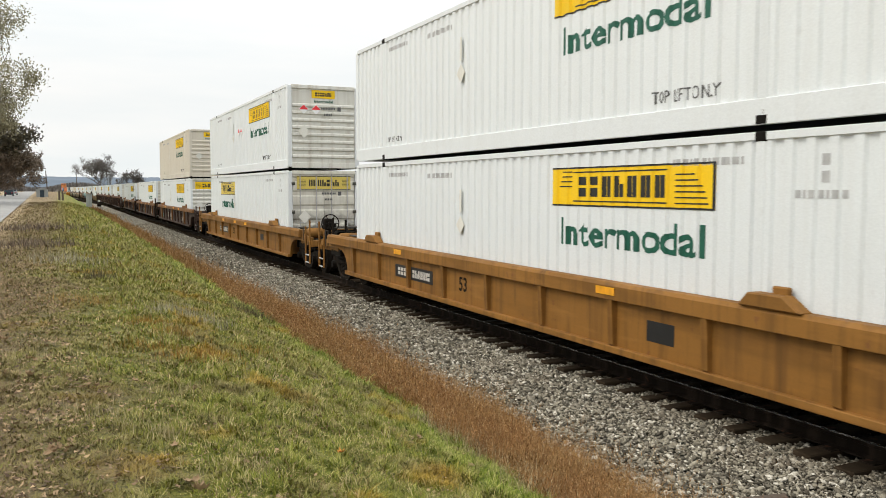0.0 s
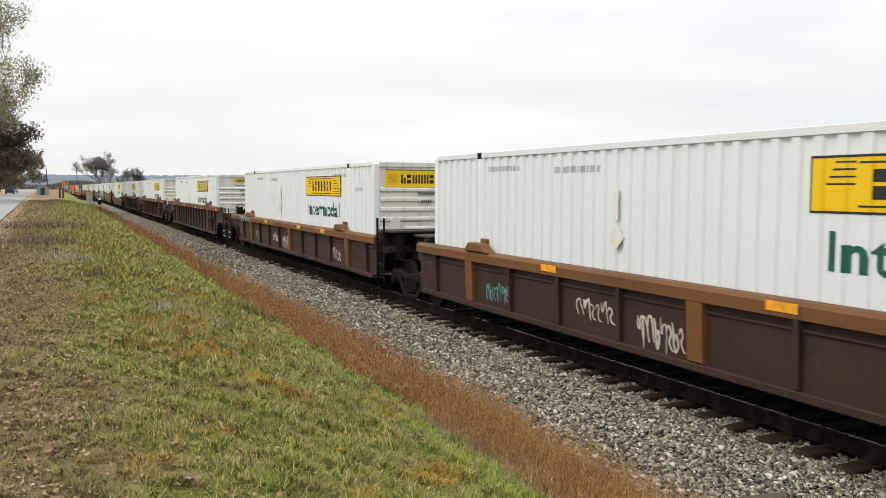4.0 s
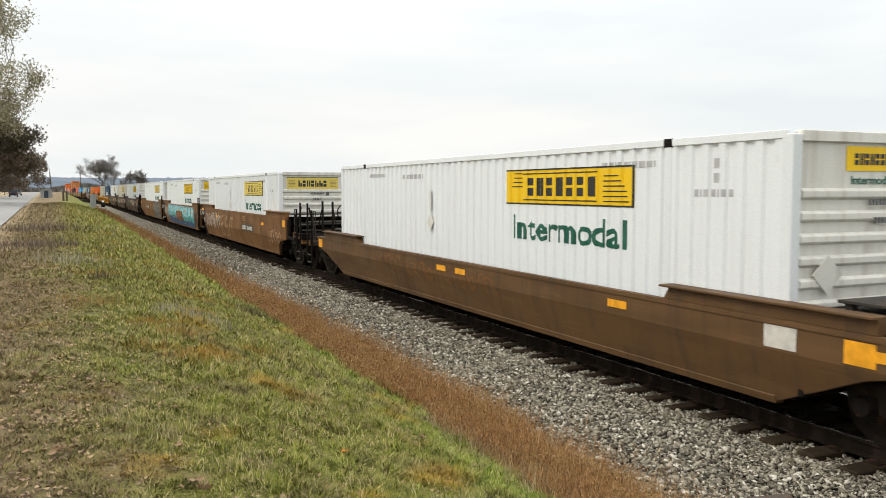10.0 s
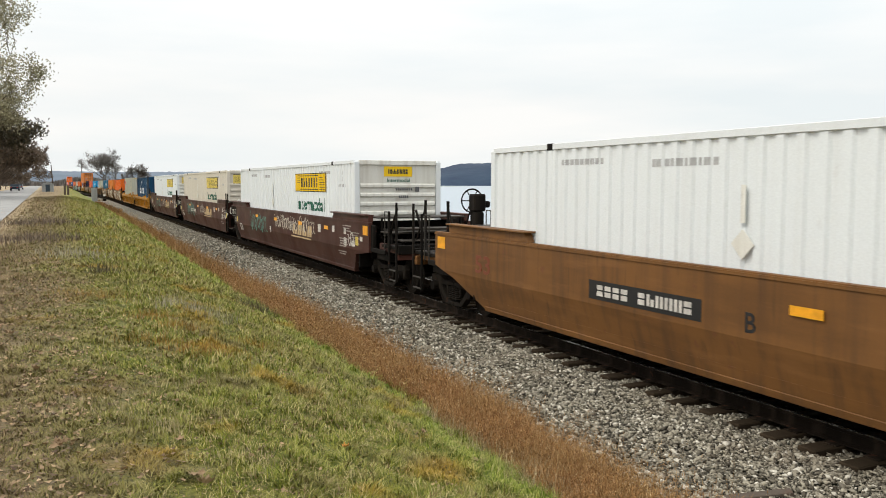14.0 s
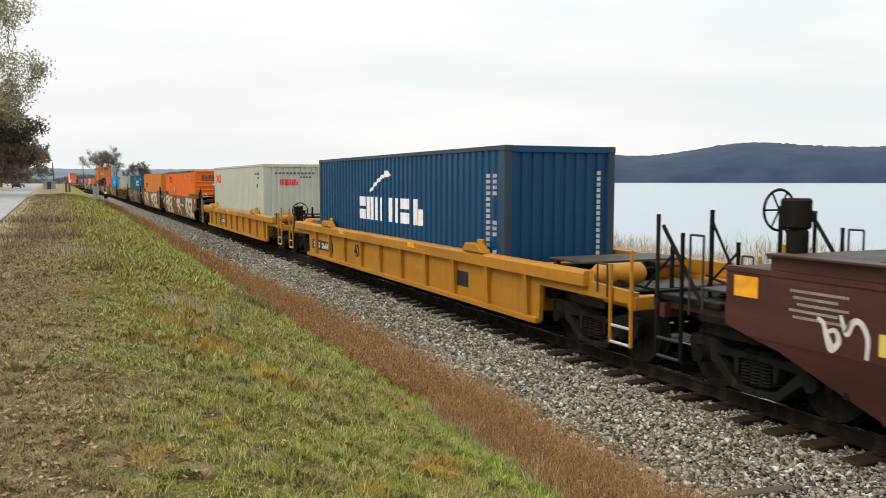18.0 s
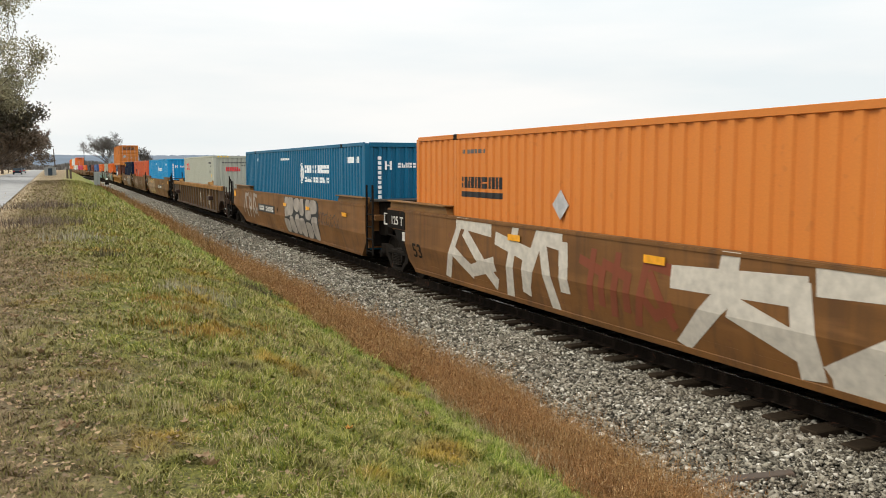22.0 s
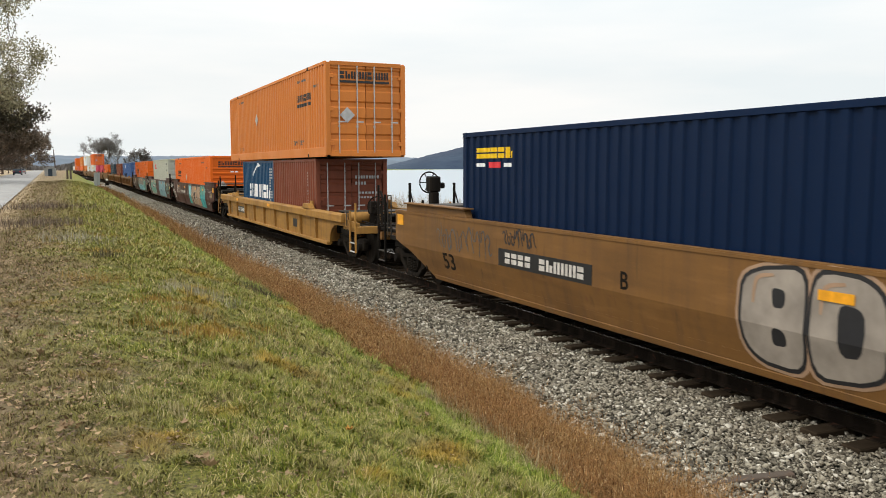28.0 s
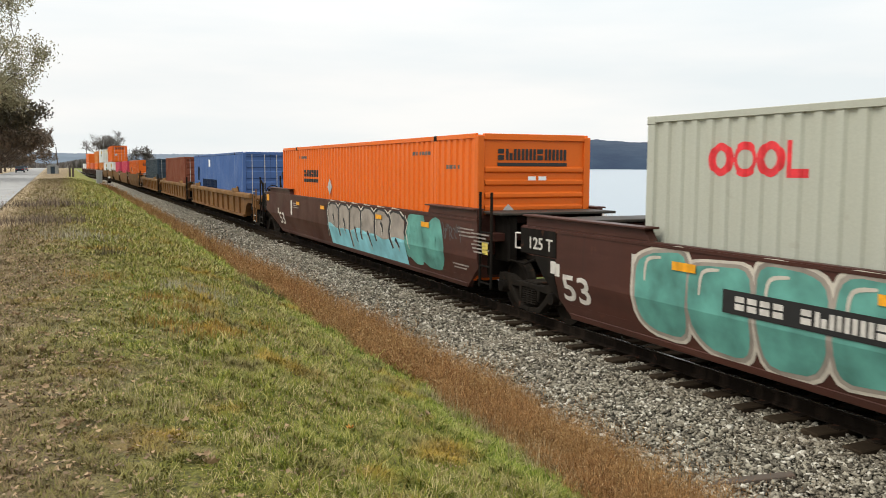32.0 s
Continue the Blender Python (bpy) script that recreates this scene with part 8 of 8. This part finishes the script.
solid("stand_target", Geo().lathe(((-0.15, 0.0), (-0.12, 0.17), (0.12, 0.17), (0.15, 0)), "z", 14, (0, 0, 0.85)), M_BLANC, sw, "white round target")
sw.location = (5.35, 133, 0.1)
for px_, py_ in ((0.05, 137), (0.5, 138.5)):
    po = thing("wooden_post", "short weathered wooden post in the grass", "post", "wooden posts")
    solid("post_shaft", Geo().tube((0, 0, -0.3), (0, 0, 1.35), 0.16, 8, 0.14), M_POLE, po)
    solid("post_cap", Geo().lathe(((1.35, 0.15), (1.40, 0.10), (1.41, 0.0)), "z", 8), M_POLE, po)
    po.location = (px_, py_, ground_z(px_))


def utility_pole(x, y, h, lean, r=0.13):
    p = thing("utility_pole", "weathered wooden utility pole beside the road", "utility pole", "utility poles")
    solid("pole_shaft", Geo().tube((0, 0, -0.5), (lean, 0, h), r, 9, r * 0.7), M_POLE, p)
    solid("pole_band", Geo().tube((lean * 0.8, 0, h * 0.8), (lean * 0.84, 0, h * 0.84), r * 0.95, 9), M_GRIME, p)
    p.location = (x, y, ground_z(x))


utility_pole(-2.2, 205, 5.8, -0.35)
utility_pole(8.6, 480, 16.0, 0.0, 0.2)
for i, (px_, py_, hh) in enumerate(((12.8, 300, 8.4), (13.6, 304, 7.4), (14.2, 296, 8.8), (15.2, 300, 7.8), (16.4, 306, 8.6), (17.2, 300, 7.2), (18.6, 298, 8.9))):
    ms = thing("boat_mast", "thin pale boat mast at the marina", "mast", "boat masts")
    solid("mast_pole", Geo().tube((0, 0, 0), (0, 0, hh), 0.055, 6, 0.04), M_CABINET, ms)
    solid("mast_spreader", Geo().tube((-0.5, 0, hh * 0.7), (0.5, 0, hh * 0.7), 0.03, 5), M_CABINET, ms)
    ms.location = (px_, py_, -0.8)

shed = thing("equipment_shed", "low silver-grey equipment shed by the crossing", "shed")
solid("shed_wall", Geo().box(-1.1, 1.1, -2, 2, 0, 1.7), M_CABINET, shed, bev=0.02)
solid("shed_roof", Geo().prism(((-1.25, 1.7), (1.25, 1.7), (0, 2.05)), "y", -2.15, 2.15), M_CABINET, shed)
solid("shed_door", Geo().box(-0.4, 0.4, -2.03, -2.001, 0.05, 1.55), M_SLATE, shed)
shed.location = (-3.2, 196, 0.9)

# siding that leaves the line towards the road
sid = thing("siding_track", "rusty siding rails leaving the main line", "railway track")


def sid_x(s):
    return track(s)[0] - 0.00016 * (s - 150) ** 2 * 1.2 - 0.012 * (s - 150)


for off in (-0.755, 0.755):
    gg = Geo()
    pts = [(sid_x(s) + off, s, -0.02) for s in steps(152, 340, 8)]
    for a, b in zip(pts, pts[1:]):
        gg.box(min(a[0], b[0]) - 0.04, max(a[0], b[0]) + 0.04, a[1], b[1], -0.16, -0.02)
    solid("rail", gg, M_RAIL, sid)
gg = Geo()
for s in steps(165, 340, 0.8):
    gg.box(sid_x(s) - 1.3, sid_x(s) + 1.3, s - 0.11, s + 0.11, -0.34, -0.17)
tagged(solid("ties", gg, M_TIE, sid), kind="stuff")


def parked_car(x, y, mat, label):
    c = thing("parked_car", label, "car", "parked cars")
    body = ((-2.2, 0.35), (2.2, 0.35), (2.25, 0.75), (1.9, 0.92), (0.95, 0.98), (0.35, 1.42), (-1.1, 1.45), (-1.75, 1.0), (-2.2, 0.9))
    solid("body", Geo().prism(body, "x", -0.87, 0.87), mat, c, bev=0.05)
    solid("windshield", Geo().prism(((0.95, 1.0), (0.38, 1.40), (0.40, 1.42), (0.99, 1.0)), "x", -0.75, 0.75), M_SLATE, c)
    solid("rear_window", Geo().prism(((-1.15, 1.42), (-1.72, 1.03), (-1.76, 1.03), (-1.17, 1.44)), "x", -0.72, 0.72), M_SLATE, c)
    for s_ in (-1, 1):
        solid("side_window", Geo().prism(((0.7, 1.0), (0.3, 1.36), (-1.05, 1.38), (-1.5, 1.02)), "x", s_ * 0.872, s_ * 0.878), M_SLATE, c)
        solid("tail_lamp", Geo().box(s_ * 0.6 - 0.15, s_ * 0.6 + 0.15, -2.24, -2.2, 0.68, 0.82), M_RED, c)
        for yy in (-1.35, 1.4):
            w_ = solid("wheel", Geo().lathe(((-0.1, 0.0), (-0.1, 0.32), (0.1, 0.32), (0.1, 0.0)), "x", 16, (s_ * 0.8, yy, 0.32)), M_BLACK, c)
            solid("rim", Geo().lathe(((0.0, 0.0), (0.0, 0.19)), "x", 12, (s_ * 0.905, yy, 0.32)), M_CABINET, w_)
    c.location = (x, y, 1.05)


parked_car(-10.2, 212, M_SLATE, "dark parked car at the far side of the road")
parked_car(-11.2, 255, M_CABINET, "grey parked car at the far side of the road")
parked_car(-13.0, 175, M_BLANC, "white parked car at the far side of the road")

# fallen leaves and bits on the verge and the ballast
M_DEADLEAF = leaf_material("fallen_leaf", (0.075, 0.043, 0.022), (0.44, 0.30, 0.165))
M_ORANGELEAF = plain("orange_fallen_leaf", (0.55, 0.20, 0.03), 0.7)


def leaf_mesh(seed, mat):
    """A dry lobed leaf, folded along its midrib and curled up at the rim."""
    rn = random.Random(seed)
    n, vs = 13, [(0, 0, 0.004)]
    fold, curl = rn.uniform(0.2, 0.9), rn.uniform(6.0, 14.0)
    for ring in (0.5, 1.0):
        for i in range(n):
            a = 2 * math.pi * i / n
            k = ring * (1.0 if i % 2 or ring < 1 else 0.66) * rn.uniform(0.82, 1.15)
            x, y = 0.05 * k * math.cos(a), 0.038 * k * math.sin(a)
            vs.append((x, y, fold * abs(y) + curl * (x * x + y * y) + rn.uniform(-0.003, 0.004)))
    fs = [(0, 1 + i, 1 + (i + 1) % n) for i in range(n)]
    fs += [(1 + i, 1 + n + i, 1 + n + (i + 1) % n, 1 + (i + 1) % n) for i in range(n)]
    me = bpy.data.meshes.new("fallen_leaf")
    me.from_pydata(vs, [], fs)
    me.materials.append(mat)
    return me


litter(9000, 3.4, 22.0, -1.6, 0.25, 0.020, 91, M_DEADLEAF)
litter(3500, 3.6, 16.0, 0.2, 3.3, 0.016, 92, M_DEADLEAF)
LEAVES = [leaf_mesh(k, M_DEADLEAF) for k in range(5)]
ORANGE_LEAF = leaf_mesh(9, M_ORANGELEAF)


def fallen_leaf(x, y, size, me, label, seed):
    rn = random.Random(seed)
    ob = new("fallen_leaf", me)
    ob.matrix_world = Matrix.LocRotScale((x, y, ground_z(x) + 0.042), Euler((rn.uniform(-0.4, 0.4), rn.uniform(-0.4, 0.4), rn.uniform(0, 6.28))), (size * 0.72, size * 0.72, size * 0.72))
    tagged(ob, label, "leaf", "fallen leaves")


fallen_leaf(1.78, 5.6, 1.25, ORANGE_LEAF, "bright orange fallen leaf lying in the grass", 901)
rn = random.Random(12)
k = 0
for px_, py_, count, wide in ((-0.63, 10.08, 9, 0.22), (0.26, 7.49, 6, 0.12), (-0.34, 5.57, 8, 0.16), (-0.05, 5.60, 4, 0.07), (0.59, 4.75, 5, 0.08), (-0.55, 7.9, 6, 0.2), (1.54, 6.06, 1, 0.0), (3.26, 7.68, 1, 0.0)):
    for _ in range(count):
        fallen_leaf(px_ + rn.gauss(0, wide), py_ + rn.gauss(0, wide), rn.uniform(0.6, 1.35), LEAVES[k % 5], "curled brown fallen leaf lying in the grass", 950 + k)
        k += 1
plank = thing("broken_plank", "weathered broken plank lying on the ballast", "plank")
solid("plank_board", Geo().prism(((-0.40, -0.02), (-0.36, 0.02), (0.34, 0.03), (0.36, -0.015)), "y", -0.055, 0.055), M_POLE, plank, bev=0.008)
solid("plank_splinter", Geo().prism(((-0.46, -0.01), (-0.36, 0.02), (-0.34, -0.01)), "y", -0.05, 0.01), M_POLE, plank)
plank.matrix_world = pose(6.0, 5.87, bed_z(6.0 - TX) + 0.035, 4, -8, -29)
rn = random.Random(77)
for i in range(50):
    y = 3.6 + 14 * rn.random() ** 1.6
    x = -1.2 + 2.0 * rn.random() ** 1.5 + 0.3 if rn.random() < 0.7 else rn.uniform(0.8, 3.6)
    fallen_leaf(x, y, rn.uniform(0.5, 1.2), LEAVES[i % 5], "curled brown fallen leaf lying in the grass", i)


# taller dry tufts that stand out of the verge
M_STRAW = leaf_material("dry_straw_grass", (0.24, 0.19, 0.095), (0.56, 0.47, 0.27))
def tuft(x, y, n, h, spread, mat, width, seed, label):
    r = np.random.default_rng(seed)
    tx_, ty_ = x + r.normal(0, spread, n), y + r.normal(0, spread, n)
    v, f = strands(n, tx_, ty_, ground_many(tx_, ty_), h * r.uniform(0.4, 1.1, n), np.full(n, width), r.uniform(0.0, 0.8, n), r.uniform(0, 6.283, n), 2, 0.6)
    ob = new("grass_tuft", np_mesh("grass_tuft", v, f, mat))
    tagged(ob, label, "grass tuft", "grass tufts", "stuff")


M_GOLD = leaf_material("rusty_gold_grass", (0.15, 0.075, 0.010), (0.42, 0.235, 0.035))
M_GREYTUFT = leaf_material("grey_dry_grass", (0.15, 0.13, 0.085), (0.42, 0.38, 0.27))
M_DARKWEED = leaf_material("dark_brown_weed", (0.030, 0.028, 0.010), (0.15, 0.115, 0.04))
tuft(0.64, 17.1, 160, 0.34, 0.14, M_DARKWEED, 0.010, 51, "dark dry weed tuft standing above the grass")
tuft(3.15, 15.4, 420, 0.26, 0.22, M_DARKWEED, 0.010, 52, "dark matted weed clump at the edge of the grass")
tuft(1.58, 12.7, 420, 0.22, 0.26, M_GREYTUFT, 0.007, 53, "pale grey dry grass tuft in the verge")
tuft(1.95, 12.2, 260, 0.18, 0.20, M_GREYTUFT, 0.007, 62, "pale grey dry grass tuft in the verge")
for gx_, gy_, gn, gw in ((1.02, 11.46, 300, 0.16), (1.25, 10.6, 340, 0.15), (1.25, 8.95, 420, 0.17), (1.55, 9.3, 160, 0.16), (0.85, 9.6, 160, 0.20), (2.2, 10.2, 200, 0.25), (0.3, 13.5, 300, 0.3), (2.0, 18.0, 400, 0.5)):
    tuft(gx_, gy_, gn, 0.15, gw, M_GOLD, 0.007, int(gy_ * 10), "rusty golden grass tuft in the verge")
for gx_, gy_, gn, gw in ((0.58, 6.09, 200, 0.15), (0.95, 7.4, 150, 0.16), (0.1, 6.6, 160, 0.2), (-0.35, 9.0, 260, 0.3), (1.0, 5.2, 140, 0.14), (2.3, 7.4, 150, 0.2)):
    tuft(gx_, gy_, gn, 0.11, gw, M_STRAW, 0.005, int(gy_ * 10), "pale dry grass tuft in the verge")
tuft(0.1, 21.0, 300, 0.30, 0.5, M_GREYTUFT, 0.014, 56, "tall dry grass tuft in the verge")
tuft(-0.9, 27.0, 700, 0.34, 0.9, M_LEAFBROWN, 0.018, 57, "brown dry weed patch near the road")
tuft(-0.9, 38.0, 700, 0.40, 1.2, M_LEAFBROWN, 0.024, 58, "brown dry weed patch near the road")
for gx_, gy_ in ((3.35, 7.7), (3.5, 6.6), (3.45, 7.1), (3.6, 6.0), (3.4, 5.5)):
    tuft(gx_, gy_, 180, 0.26, 0.14, M_STRAW, 0.004, int(gy_ * 10), "pale dry grass tuft beside the rusty weeds")


def motions():
    """The train comes up the line at an even speed."""
    for ob, u, z in MOVERS:
        if u < 145:
            ts = (0.0, 32.0)
        else:
            n = int(min(32.0, math.ceil((u - 150) / SPEED / 2) * 2)) // 2 + 1
            ts = [2.0 * i for i in range(n + 1) if 2.0 * i < 32.0] + [32.0]
        walk(ob, [(t, on_track(u - SPEED * t, z)) for t in ts])


motions()
